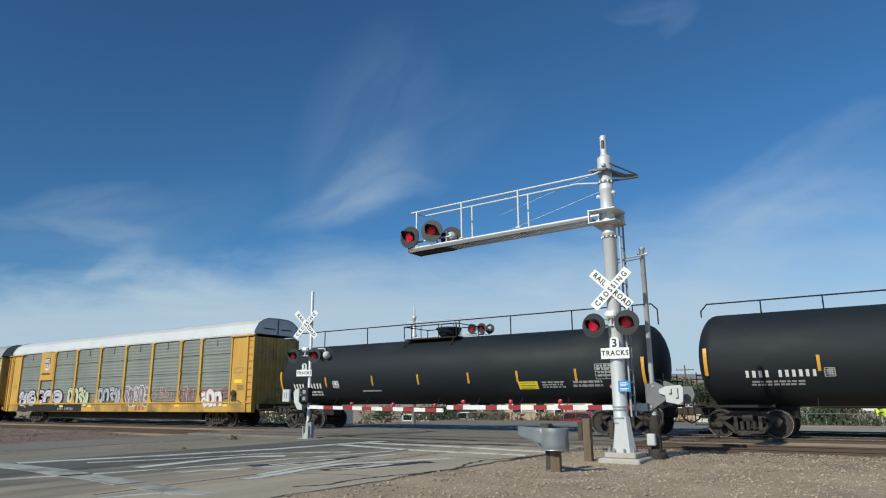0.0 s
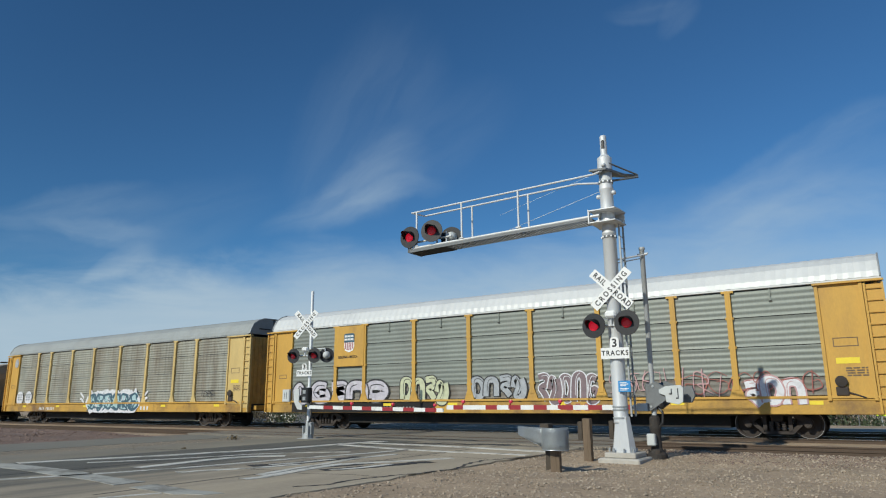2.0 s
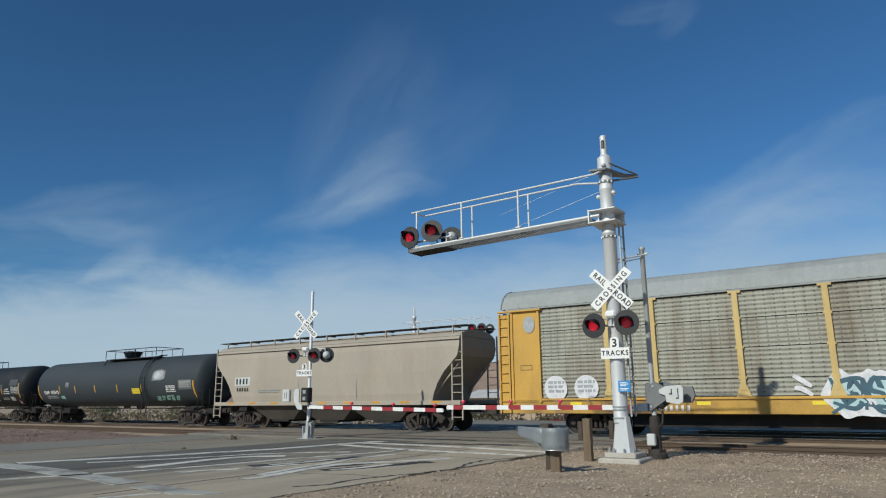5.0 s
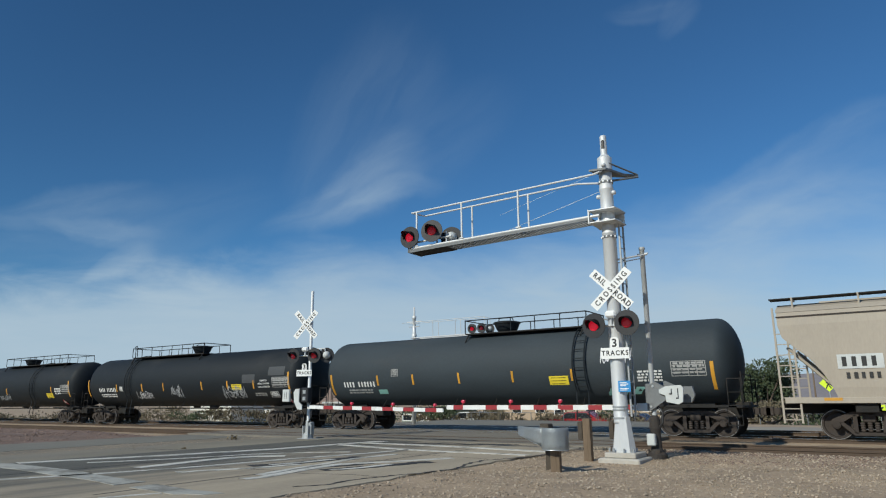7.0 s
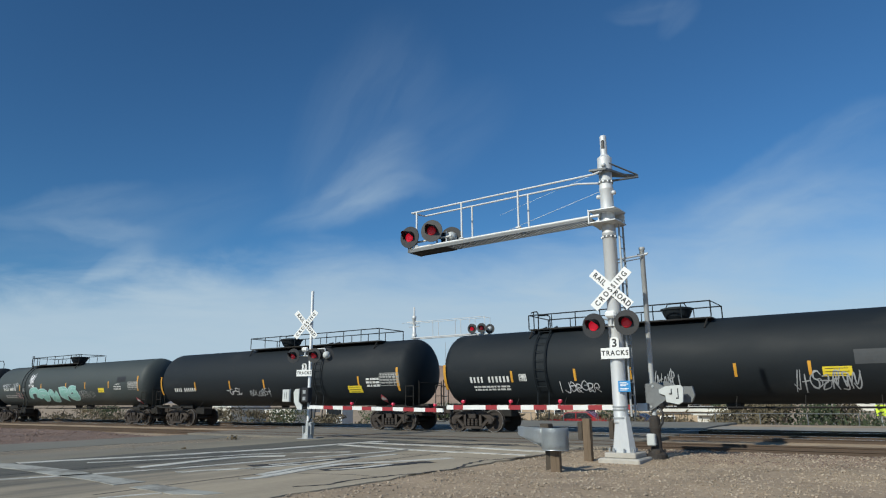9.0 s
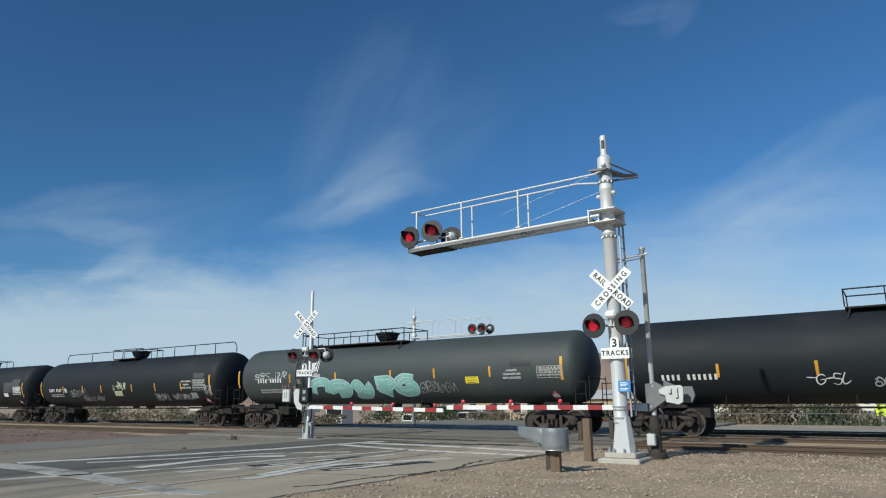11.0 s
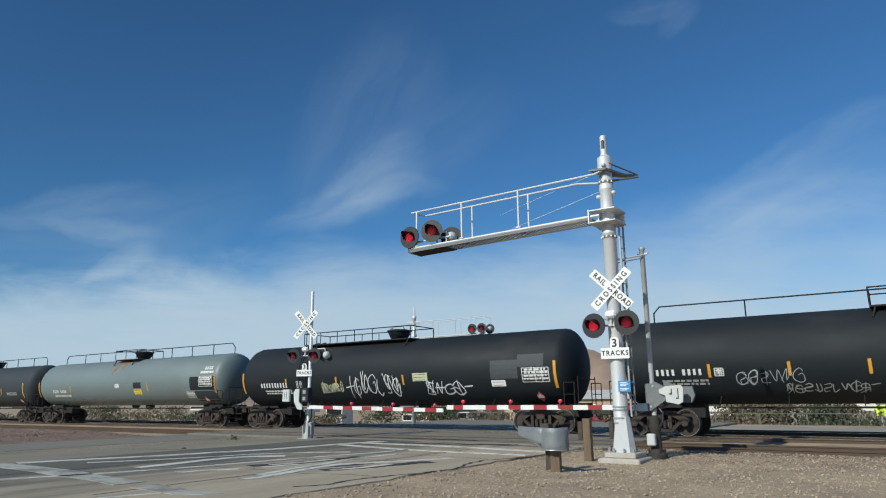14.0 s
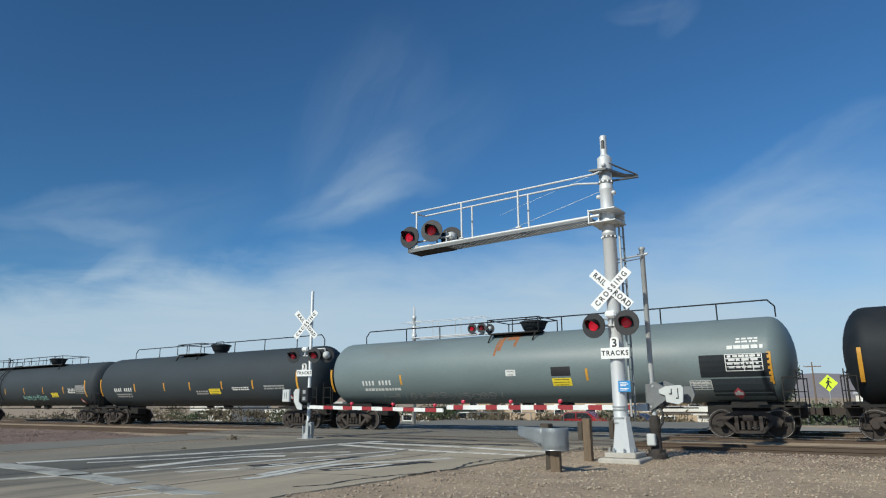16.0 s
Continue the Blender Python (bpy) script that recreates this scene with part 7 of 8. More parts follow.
def auto_rack(s0, s1, posts, label, roof, sheet, patches, pitch=0.19, depth=0.018, low="rack_grime", post="yellow", end_paint=("yellow", "yellow"), cap_paint="stencil", front=(0.0, 1.87), roof_in=0.15):
    L = s1 - s0
    h = L / 2
    c = car_root("auto_rack_car", s0, s1, label, "auto rack", "auto rack cars of the train")
    Y, EAVE, SILL0, SILL1 = -1.6, 4.88, 0.72, 1.32
    for s in (-1, 1):
        y0, y1 = sorted((s * 1.60, s * 1.42))
        part("side_sill", box(B(), -h, h - front[0], y0, y1, SILL0 + 0.06, SILL1, 0.015), "yellow_deck", c, "stained yellow side sill")
    bm = prism(B(), [(-h, 0.95), (-h + 4.2, 0.95), (-h + 5.0, 0.72), (h - 5.0, 0.72), (h - 4.2, 0.95), (h, 0.95), (h, 1.2), (-h, 1.2)], -1.41, 1.41)
    part("underframe", bm, "under", c, "dark underframe")
    part("centre_sill", box(B(), -h + 5.2, h - 5.2, -1.0, 1.0, 0.32, 0.72), "under", c, "deep dark centre sill")
    part("deck_lip", box(B(), -h + 0.4, h - 0.4, -1.66, -1.6, SILL1 - 0.05, SILL1 + 0.03), "yellow", c, "yellow deck edge")
    trim, inner = front
    edges = [-h + 1.85] + list(posts) + [h - inner]
    bands = (1.36, 1.95, 2.96, 3.94, 4.84)
    for a, b in zip(edges, edges[1:]):
        for z0, z1 in zip(bands, bands[1:]):
            part("rack_panel", corrugated(B(), a + 0.0, b - 0.0, z0 + 0.016, z1 - 0.012, Y + 0.02, pitch, depth), sheet if z0 > 1.5 else low, c, "", smooth=True)
        if b - a > 2 and low == "rack_grime":
            xm = (a + b) / 2
            lt = part("panel_latch", box(B(), xm - 0.025, xm + 0.025, Y - 0.012, Y + 0.02, 4.45, 4.86, 0.004), sheet, c, "grey latch bar below the eave")
            part("latch_foot", box(B(), xm - 0.05, xm + 0.05, Y - 0.016, Y + 0.02, 4.42, 4.45), "truck", lt, "dark latch foot")
    # black sheet added to stand in for the shade seen between the panels
    part("inner_wall", box(B(), -h + 0.6, h - 0.6, Y + 0.075, Y + 0.09, 1.3, 4.88), "black", c, "black sheet standing in for the shade behind the panels")
    part("far_wall", box(B(), -h + 0.6, h - 0.6, 1.52, 1.6, 1.3, 4.88), sheet, c, "far side panelling")
    for x in posts:
        bm = B()
        prism(bm, [(x - 0.09, 1.55), (x + 0.09, 1.55), (x + 0.09, 4.86), (x - 0.09, 4.86)], Y - 0.07, Y + 0.04)
        prism(bm, [(x - 0.24, 1.33), (x + 0.24, 1.33), (x + 0.092, 1.75), (x - 0.092, 1.75)], Y - 0.055, Y + 0.03)
        for z in (1.97, 2.97, 3.95):
            box(bm, x - 0.13, x + 0.13, Y - 0.05, Y + 0.02, z - 0.05, z + 0.03)
        box(bm, x - 0.2, x + 0.2, Y - 0.06, Y + 0.03, 4.80, 4.88)
        part("side_post", bm, post, c, "yellow side post")
    part("eave_rail", box(B(), -h + 0.3, h - 0.3, Y - 0.05, Y + 0.06, 4.87, 4.98, 0.01), roof, c, "pale eave rail")
    # end bays: ladder, end post, flat yellow panel
    for s in (-1, 1):
        he = h - trim if s > 0 else h
        x0, x1 = sorted((s * (he - 0.55), s * (h - (1.85 if s < 0 else inner))))
        paint = end_paint[s > 0]
        part("end_panel", box(B(), x0, x1, Y - 0.02, Y + 0.05, 1.2, 4.82, 0.015), paint, c, "flat yellow end bay panel")
        bm = B()
        for xx in (x0 + 0.04, x1 - 0.06):
            box(bm, xx - 0.05, xx + 0.05, Y - 0.075, Y - 0.02, 1.2, 4.85)
        part("end_post", bm, paint, c, "yellow end post")
        e0, e1 = sorted((s * he, s * (he - (0.5 if s < 0 else 0.54))))
        part("corner_panel", box(B(), e0, e1, Y - 0.012, Y + 0.06, 1.0, 4.72, 0.01), paint, c, "yellow corner panel")
        bm = B()
        for xx in (e0 + 0.03, e1 - 0.03):
            box(bm, xx - 0.03, xx + 0.03, Y - 0.09, Y + 0.0, 0.8, 4.75)
        for k in range(10):
            box(bm, e0 + 0.03, e1 - 0.03, Y - 0.085, Y - 0.06, 1.25 + 0.37 * k, 1.275 + 0.37 * k)
        part("ladder", bm, paint, c, "yellow end ladder")
        part("canopy", box(B(), *sorted((s * (he + 0.02), s * (h - inner - 0.05))), Y - 0.14, Y + 0.06, 4.80, 4.86), paint, c, "yellow top flange")
        for yy in (-0.78, 0.78):
            bm = box(B(), *sorted((s * (he - 0.24), s * (he - 0.16))), yy - 0.77, yy + 0.77, 1.15, 4.78)
            dr = part("end_door", bm, "door", c, "dirty yellow end door")
            for k in range(6):
                part("door_rib", box(B(), *sorted((s * (he - 0.16), s * (he - 0.13))), yy - 0.75 + 0.27 * k, yy - 0.70 + 0.27 * k, 1.2, 4.75), "door", dr)
        xm = (x0 + x1) / 2
        for z, w, hh in ((2.98, 0.34, 0.14),) if s > 0 else ((2.55, 0.26, 0.1),):
            bm = B()
            for za, zb in ((z - hh, z - hh + 0.025), (z + hh - 0.025, z + hh)):
                box(bm, xm - w, xm + w, Y - 0.026, Y - 0.021, za, zb)
            for xa in (xm - w, xm + w - 0.025):
                box(bm, xa, xa + 0.025, Y - 0.027, Y - 0.021, z - hh, z + hh)
            part("stencil_frame", bm, "wood", c, "faded brown stencilled frame")
        if s > 0:
            part("warning_label", box(B(), xm - 0.32, xm + 0.32, Y - 0.026, Y - 0.021, 2.32, 2.5), "yellow_label", c, "bright yellow label")
            small_print(c, xm - 0.1, xm + 0.5, 1.9, 2.2, 4, on_side(Y - 0.02), "wood", seed=3)
        if s > 0:
            gear = part("hand_brake", lathe(B(), [(Y - 0.16, 0.05), (Y - 0.14, 0.17), (Y - 0.1, 0.17), (Y - 0.09, 0.05), (Y - 0.02, 0.05)], "Y", 20, (xm - 0.25, 0, 1.78)), "truck", c, "dark hand brake wheel")
            part("brake_box", box(B(), xm - 0.42, xm - 0.08, Y - 0.1, Y - 0.02, 1.35, 1.62, 0.02), "truck", gear, "dark brake gear box")
            part("chain", rod(B(), (xm - 0.1, Y - 0.06, 1.45), (xm + 0.35, Y - 0.06, 1.28), 0.025, 6), "truck", gear, "brake chain")
        part("far_corner", box(B(), e0, e1, 1.5, 1.58, 1.0, 4.72), "yellow", c)
        bm = box(B(), *sorted((s * he, s * (he + 0.25))), -1.3, 1.3, 0.9, 1.12, 0.01)
        part("end_sill", bm, "yellow_deck", c, "yellow end sill")
        bm = box(B(), *sorted((s * (he + 0.2), s * (he + 0.55))), -0.09, 0.09, 0.74, 0.96)
        box(bm, *sorted((s * (he + 0.45), s * (he + 0.68))), -0.16, 0.14, 0.70, 1.0, 0.03)
        part("coupler", bm, "truck", c, "rusty coupler")
        add_truck(c, s * (h - 3.75))
    # roof: steep haunches and a flat crown, with cross ribs
    half = [(-1.66, 4.93), (-1.61, 5.12), (-1.40, 5.47), (-1.08, 5.68), (-0.7, 5.80), (0, 5.82)]
    ring = half + [(-y, z) for y, z in half[-2::-1]]
    bm = B()
    n = int((L - 2 * roof_in) / 0.16)
    prev = None
    for k in range(n + 1):
        x = -h + roof_in + (L - 2 * roof_in) * k / n
        lift = 0.013 if k % 2 else 0.0
        row = [bm.verts.new((x, y * (1 + lift * 0.4), z + lift)) for y, z in ring]
        if prev:
            for i in range(len(ring) - 1):
                bm.faces.new((prev[i], row[i], row[i + 1], prev[i + 1]))
        prev = row
    part("roof", bm, roof, c, "ribbed roof sheeting")
    for s in (-1, 1):
        bm = B()
        x = s * (h - roof_in - 0.08)
        vs = [bm.verts.new((x, y, z)) for y, z in ring]
        bm.faces.new(vs)
        r = bmesh.ops.extrude_face_region(bm, geom=bm.faces[:])
        bmesh.ops.translate(bm, verts=[v for v in r["geom"] if isinstance(v, bmesh.types.BMVert)], vec=(s * 0.08, 0, 0))
        bmesh.ops.recalc_face_normals(bm, faces=bm.faces)
        cap = part("roof_end", bm, cap_paint, c, "grey roof end cap")
        xa, xb = sorted((s * (h - roof_in), s * (h - roof_in + 0.025)))
        part("cap_seam", box(B(), xa, xb, -0.025, 0.025, 4.95, 5.8), "truck", cap, "dark seam of the roof end")
        for yy in (-0.62, 0.62):
            part("cap_bar", box(B(), xa, xb, yy - 0.4, yy + 0.4, 5.2, 5.26), "truck", cap, "dark bar on the roof end")
        bm = B()
        pipe(bm, [(s * (h - roof_in + 0.02), y * 1.01, z + 0.01) for y, z in ring], 0.03, 6)
        part("roof_hoop", bm, "grey", c, "grey hoop over the roof end")
    surf = on_side(Y - 0.02)
    sill = on_side(Y)
    for x0, x1, m in patches:
        part("sill_patch", patch(B(), x0, x1, 0.8, 1.28, sill), m, c, "repainted stretch of the side sill")
    rnd = random.Random(int(-s0))
    for k in range(6):
        x = -h + 3 + (L - 6) * k / 5 + rnd.uniform(-0.5, 0.5)
        part("reflective_strip", patch(B(), x, x + 0.45, 1.08, 1.2, sill, off=0.008), "yellow_label", c, "bright yellow reflective strip")
    return c, surf, sill


R1, sf, sl = auto_rack(-55.4, -27.8, (-8.98, -7.18, -4.3, -1.41, 1.49, 4.33, 7.14, 9.02), "yellow and galvanised auto rack car with white ribbed roof", "roof_white", "rack",
                       ((-11.9, -3.2, "under"), (-3.2, -2.0, "yellow"), (2.2, 4.2, "yellow")), front=(0.28, 2.15), roof_in=0.35)
# crest panel: plain shield in its colours, no lettering
pl = part("crest_panel", box(B(), -8.98, -7.18, -1.70, -1.66, 2.92, 4.84, 0.01), "yellow", R1, "flat yellow panel with a shield crest")
shield = [(-0.36, 0.42), (-0.3, 0.5), (0.3, 0.5), (0.36, 0.42), (0.36, -0.22), (0.28, -0.42), (0, -0.52), (-0.28, -0.42), (-0.36, -0.22)]
sh = part("crest", prism(B(), [(-8.08 + x * 0.88, 4.04 + z * 0.88) for x, z in shield], -1.712, -1.704), "sign", pl, "white shield crest with red stripes and blue top")
bm = prism(B(), [(-8.08 + x * 0.88, 4.04 + z * 0.88) for x, z in ((-0.36, 0.02), (-0.37, 0.42), (-0.3, 0.5), (0.3, 0.5), (0.37, 0.42), (0.36, 0.02))], -1.718, -1.712)
part("crest_top", bm, "spray_blue", sh, "dark blue crest top")
bm = B()
for k in range(5):
    box(bm, -8.08 - 0.27 + 0.118 * k, -8.08 - 0.21 + 0.118 * k, -1.718, -1.712, 3.69 + (0.06 if k in (0, 4) else 0), 4.05)
part("crest_stripes", bm, "red", sh, "red crest stripes")
for z in (4.15, 4.3):
    bm = B()
    for k in range(6):
        box(bm, -8.36 + 0.095 * k, -8.29 + 0.095 * k, -1.7215, -1.718, z, z + 0.09)
    part("crest_bars", bm, "sign", sh, "pale bars across the crest top")
lettering("lettering", "BUILDING AMERICA", 0.17, "letter", pl, pose(-8.16, -1.708, 3.36), "dark brown slogan lettering", spread=0.72, space=1.1)
throw_up(R1, -11.8, -5.8, 1.14, 2.3, 5, sf, "spray_silver", "spray_black", 91, "large white bubble graffiti with black outline", 0.42, 0.16)
throw_up(R1, -5.0, -2.5, 1.1, 2.3, 4, sf, "spray_lime", "spray_black", 92, "pale lime bubble graffiti", 0.27, 0.09)
throw_up(R1, -1.3, 1.2, 1.25, 2.3, 4, sf, "spray_grey", "spray_black", 93, "white and grey bubble graffiti", 0.24, 0.1)
throw_up(R1, 1.7, 4.2, 1.05, 2.4, 5, sf, "spray_mauve", "spray_white", 94, "dusky mauve bubble graffiti with white outline", 0.22, 0.09)
scrawl(R1, 4.6, 8.8, 1.4, 2.2, 7, sf, "spray_pink", 96, 0.05, "thin pink graffiti strokes")
scrawl(R1, 7.4, 11.6, 1.4, 2.1, 6, sf, "spray_red", 97, 0.05, "dull red graffiti strokes")
throw_up(R1, 9.2, 11.0, 0.95, 2.0, 3, sf, "spray_white", "spray_pink", 98, "pale spray-painted rounded bubbles", 0.22, 0.1)
bars(R1, -6.2, -4.2, 0.86, 1.08, 11, lambda x, z, off=0.004: sl(x, z, off + 0.012), "dim", "white stencilled characters on the dark sill", 4, 99)
bars(R1, 2.9, 4.0, 0.86, 1.18, 3, lambda x, z, off=0.004: sl(x, z, off + 0.012), "spray_red", "three red stencilled characters")

R2, sf, sl = auto_rack(-83.8, -56.45, (-9.1, -7.36, -4.5, -1.8, 1.26, 4.2, 7.0, 9.0), "yellow auto rack car with weathered panels and grey roof", "roof_grey", "rack_old",
                       ((-8.4, -6.1, "yellow_deck"), (3.6, 5.2, "yellow")), 0.15, 0.03, "rack_old", "yellow_faded", ("yellow", "yellow_faded"), "roof_grey")
for k in range(2):
    bm = B()
    blob(bm, -11.25 + 1.25 * k, 1.72, 0.48, 0.48, sf, 0.006, random.Random(5), 0.0, 28, 0.0, False)
    d = part("painted_disc", bm, "spray_white", R2, "white painted disc")
    small_print(d, -11.6 + 1.25 * k, -10.9 + 1.25 * k, 1.5, 2.0, 3, lambda x, z, off=0.004: sf(x, z, off + 0.006), "grey", seed=k)
wild_piece(R2, -2.3, 3.9, 0.78, 2.1, sf, 101)
scrawl(R2, 9.6, 11.0, 1.6, 1.95, 5, sf, "spray_black", 104, 0.05, "small black tag")
bars(R2, -8.3, -6.2, 0.86, 1.1, 11, lambda x, z, off=0.004: sl(x, z, off + 0.012), "stencil", "white stencilled characters on the sill", 4, 105)
bars(R2, 3.9, 4.9, 0.86, 1.14, 3, lambda x, z, off=0.004: sl(x, z, off + 0.012), "stencil", "three white stencilled characters")
bm = B()
blob(bm, -12.3, 4.25, 0.26, 0.34, on_side(-1.645), 0.004, random.Random(2), 0.0, 16, 0.0, False)
part("emblem", bm, "spray_grey", R2, "faded grey round emblem")


# ---- covered hopper ----
def hopper_car(s0, s1):
    L = s1 - s0
    h = L / 2
    c = car_root("hopper_car", s0, s1, "beige covered hopper car with stencilled marks", "hopper car", "")
    # bulging side body with sloped end sheets
    prof = [(-1.50, 1.20), (-1.56, 1.6), (-1.58, 2.05), (-1.60, 2.55), (-1.60, 2.9), (-1.60, 3.2), (-1.60, 3.6), (-1.55, 4.02)]
    ring = prof + [(-y, z) for y, z in prof[::-1]]
    bm = B()
    n = 20
    rows = []
    for k in range(n + 1):
        f = k / n
        x = -h + L * f
        row = []
        for y, z in ring:
            cut = float(np.interp(z, (1.2, 1.6, 2.05, 2.55, 2.9, 3.3), (1.5, 1.36, 1.14, 0.78, 0.4, 0.0)))
            lim = h - 0.12 - cut
            row.append(bm.verts.new((max(-lim, min(lim, x)), y, z)))
        rows.append(row)
    for a, b in zip(rows, rows[1:]):
        for i in range(len(ring) - 1):
            bm.faces.new((a[i], b[i], b[i + 1], a[i + 1]))
    for row in (rows[0], rows[-1]):
        m = len(ring) // 2
        for i in range(m - 1):
            bm.faces.new((row[i], row[i + 1], row[-2 - i], row[-1 - i]))
    bmesh.ops.remove_doubles(bm, verts=bm.verts, dist=0.001)
    bmesh.ops.recalc_face_normals(bm, faces=bm.faces)
    part("body", bm, "hopper", c, "beige curved hopper side")
    bm = B()
    rf = [(-1.56, 4.03), (-1.3, 4.2), (-0.8, 4.34), (0, 4.38), (0.8, 4.34), (1.3, 4.2), (1.56, 4.03)]
    a = [bm.verts.new((-h + 0.1, y, z)) for y, z in rf]
    b = [bm.verts.new((h - 0.1, y, z)) for y, z in rf]
    for k in range(6):
        bm.faces.new((a[k], b[k], b[k + 1], a[k + 1]))
    bm.faces.new(a)
    bm.faces.new(b[::-1])
    part("roof", bm, "hopper", c, "beige roof", smooth=False)
    part("eave_line", box(B(), -h + 0.1, h - 0.1, -1.60, -1.57, 3.86, 3.9), "truck", c, "dark eave seam")
    bm = B()
    for y in (-1.0, 1.0):
        box(bm, -h - 0.1, h + 0.1, y - 0.3, y + 0.3, 4.5, 4.53)
    part("running_board", bm, "under", c, "dark roof running board")
    for k in range(9):
        x = -h + 0.6 + (L - 1.2) * k / 8
        bm = box(B(), x - 0.025, x + 0.025, -1.34, -1.28, 4.15, 4.53)
        box(bm, x - 0.025, x + 0.025, -1.3, -0.68, 4.45, 4.49)
        part("board_bracket", bm, "hopper", c, "running board bracket")
    for k in range(4):
        xa, xb = -h + 1.2 + (L - 2.4) / 4 * k + 0.1, -h + 1.2 + (L - 2.4) / 4 * (k + 1) - 0.1
        part("hatch", box(B(), xa, xb, -0.35, 0.35, 4.36, 4.45, 0.03), "hopper", c, "roof hatch cover")
    for y in (-1.52, 1.52):
        part("side_sill", box(B(), -h + 0.1, h - 0.1, y - 0.07, y + 0.07, 1.12, 1.3, 0.01), "hopper", c, "beige side sill")
    for k in range(9):
        x = -h + 1.2 + (L - 2.8) * k / 8
        part("reflective_strip", patch(B(), x, x + 0.5, 1.2, 1.29, on_side(-1.59), off=0.006), "reflect", c, "yellow reflective strip")
    for cx in (-h * 0.42, 0.0, h * 0.42):
        bm = B()
        w, z0, z1 = 2.0, 0.42, 1.14
        t = [bm.verts.new(p) for p in ((cx - w, -1.4, z1), (cx + w, -1.4, z1), (cx + w, 1.4, z1), (cx - w, 1.4, z1))]
        u = [bm.verts.new(p) for p in ((cx - 0.9, -0.95, z0), (cx + 0.9, -0.95, z0), (cx + 0.9, 0.95, z0), (cx - 0.9, 0.95, z0))]
        for k in range(4):
            bm.faces.new((t[k], t[(k + 1) % 4], u[(k + 1) % 4], u[k]))
        bm.faces.new(u)
        bmesh.ops.recalc_face_normals(bm, faces=bm.faces)
        # shade below the side sill is painted into the chute colour
        part("hopper_chute", bm, "hopper_shade", c, "sloped discharge hopper")
        part("outlet_gate", box(B(), cx - 0.6, cx + 0.6, -1.0, 1.0, 0.32, 0.42), "under", c, "outlet gate")
    for s in (-1, 1):
        e0, e1 = sorted((s * (h + 0.1), s * (h - 2.6)))
        part("end_sill", box(B(), e0, e1, -0.35, 0.35, 0.78, 1.12), "under", c)
        part("end_deck", box(B(), *sorted((s * (h + 0.1), s * (h - 2.3))), -1.45, 1.45, 1.08, 1.14), "under", c)
        for y in (-1.52, 1.52):
            bm = B()
            for xx in (h + 0.02, h - 0.5):
                box(bm, *sorted((s * xx, s * (xx - 0.06))), y - 0.03, y + 0.03, 0.5, 4.2 if xx > h else 3.0)
            for k in range(9):
                box(bm, *sorted((s * (h + 0.02), s * (h - 0.52))), y - 0.02, y + 0.02, 0.6 + 0.34 * k, 0.63 + 0.34 * k)
            part("ladder", bm, "hopper", c, "end ladder")
        for y in (-1.3, 1.3):
            part("end_brace", rod(B(), (s * (h - 2.0), y, 1.1), (s * (h - 0.3), y, 2.9), 0.05, 6), "hopper", c, "end sheet brace")
        part("bolster", box(B(), s * (h - 2.3) - 0.3, s * (h - 2.3) + 0.3, -1.45, 1.45, 0.85, 1.1), "under", c)
        coupler(c, s * (h + 0.1), s)
        add_truck(c, s * (h - 2.3))
    surf = on_side(-1.6)
    part("marking_ground", patch(B(), -6.42, -5.2, 2.16, 2.6, surf, off=0.003), "boxgrey", c, "pale repainted patch behind the marks")
    bars(c, -6.3, -5.25, 2.2, 2.56, 4, surf, "letter", "four large black stencilled characters", seed=7)
    bars(c, -6.22, -5.22, 1.84, 2.08, 5, surf, "letter", "five black stencilled characters", seed=8)
    small_print(c, -4.6, -2.9, 1.75, 1.95, 2, surf, "dim", seed=9)
    for x in (-1.6, 2.2):
        part("side_seam", patch(B(), x, x + 0.03, 1.4, 3.9, surf, off=0.002), "dim", c, "weld seam stain")
    return c


hopper_car(-101.67, -85.45)


# ---- beyond the tracks ----
def wire_fence(x0, x1, y, hgt, name, label, step=2.4):
    f = root(name, pose(0, y, -0.55), label, "fence")
    n = int((x1 - x0) / step)
    for k in range(n + 1):
        x = x0 + step * k
        part("fence_post", rod(B(), (x, 0, -0.2), (x, 0, hgt), 0.03, 6), "mech", f)
    bm = B()
    rod(bm, (x0, 0, hgt - 0.03), (x1, 0, hgt - 0.03), 0.02, 5)
    rod(bm, (x0, 0, 0.08), (x1, 0, 0.08), 0.012, 5)
    part("top_rail", bm, "mech", f)
    vs, es = [], []
    for s in (-1, 1):
        x = x0 - hgt
        while x < x1:
            a, b = (x, x + hgt) if s > 0 else (x + hgt, x)
            k = len(vs)
            for dx in (-0.002, 0.002):
                vs += [(a + dx, 0, 0.08), (b + dx, 0, hgt)]
            es.append((k, k + 1, k + 3, k + 2))
            x += 0.3
    me = bpy.data.meshes.new("mesh_wire")
    me.from_pydata(vs, [], es)
    me.materials.append(M["mech"])
    shared("mesh_wire", me, f, pose(0, 0, 0), "diamond wire mesh")


wire_fence(-26, 8, 42.4, 1.0, "chain_link_fence", "galvanised chain-link fence along the frontage road")


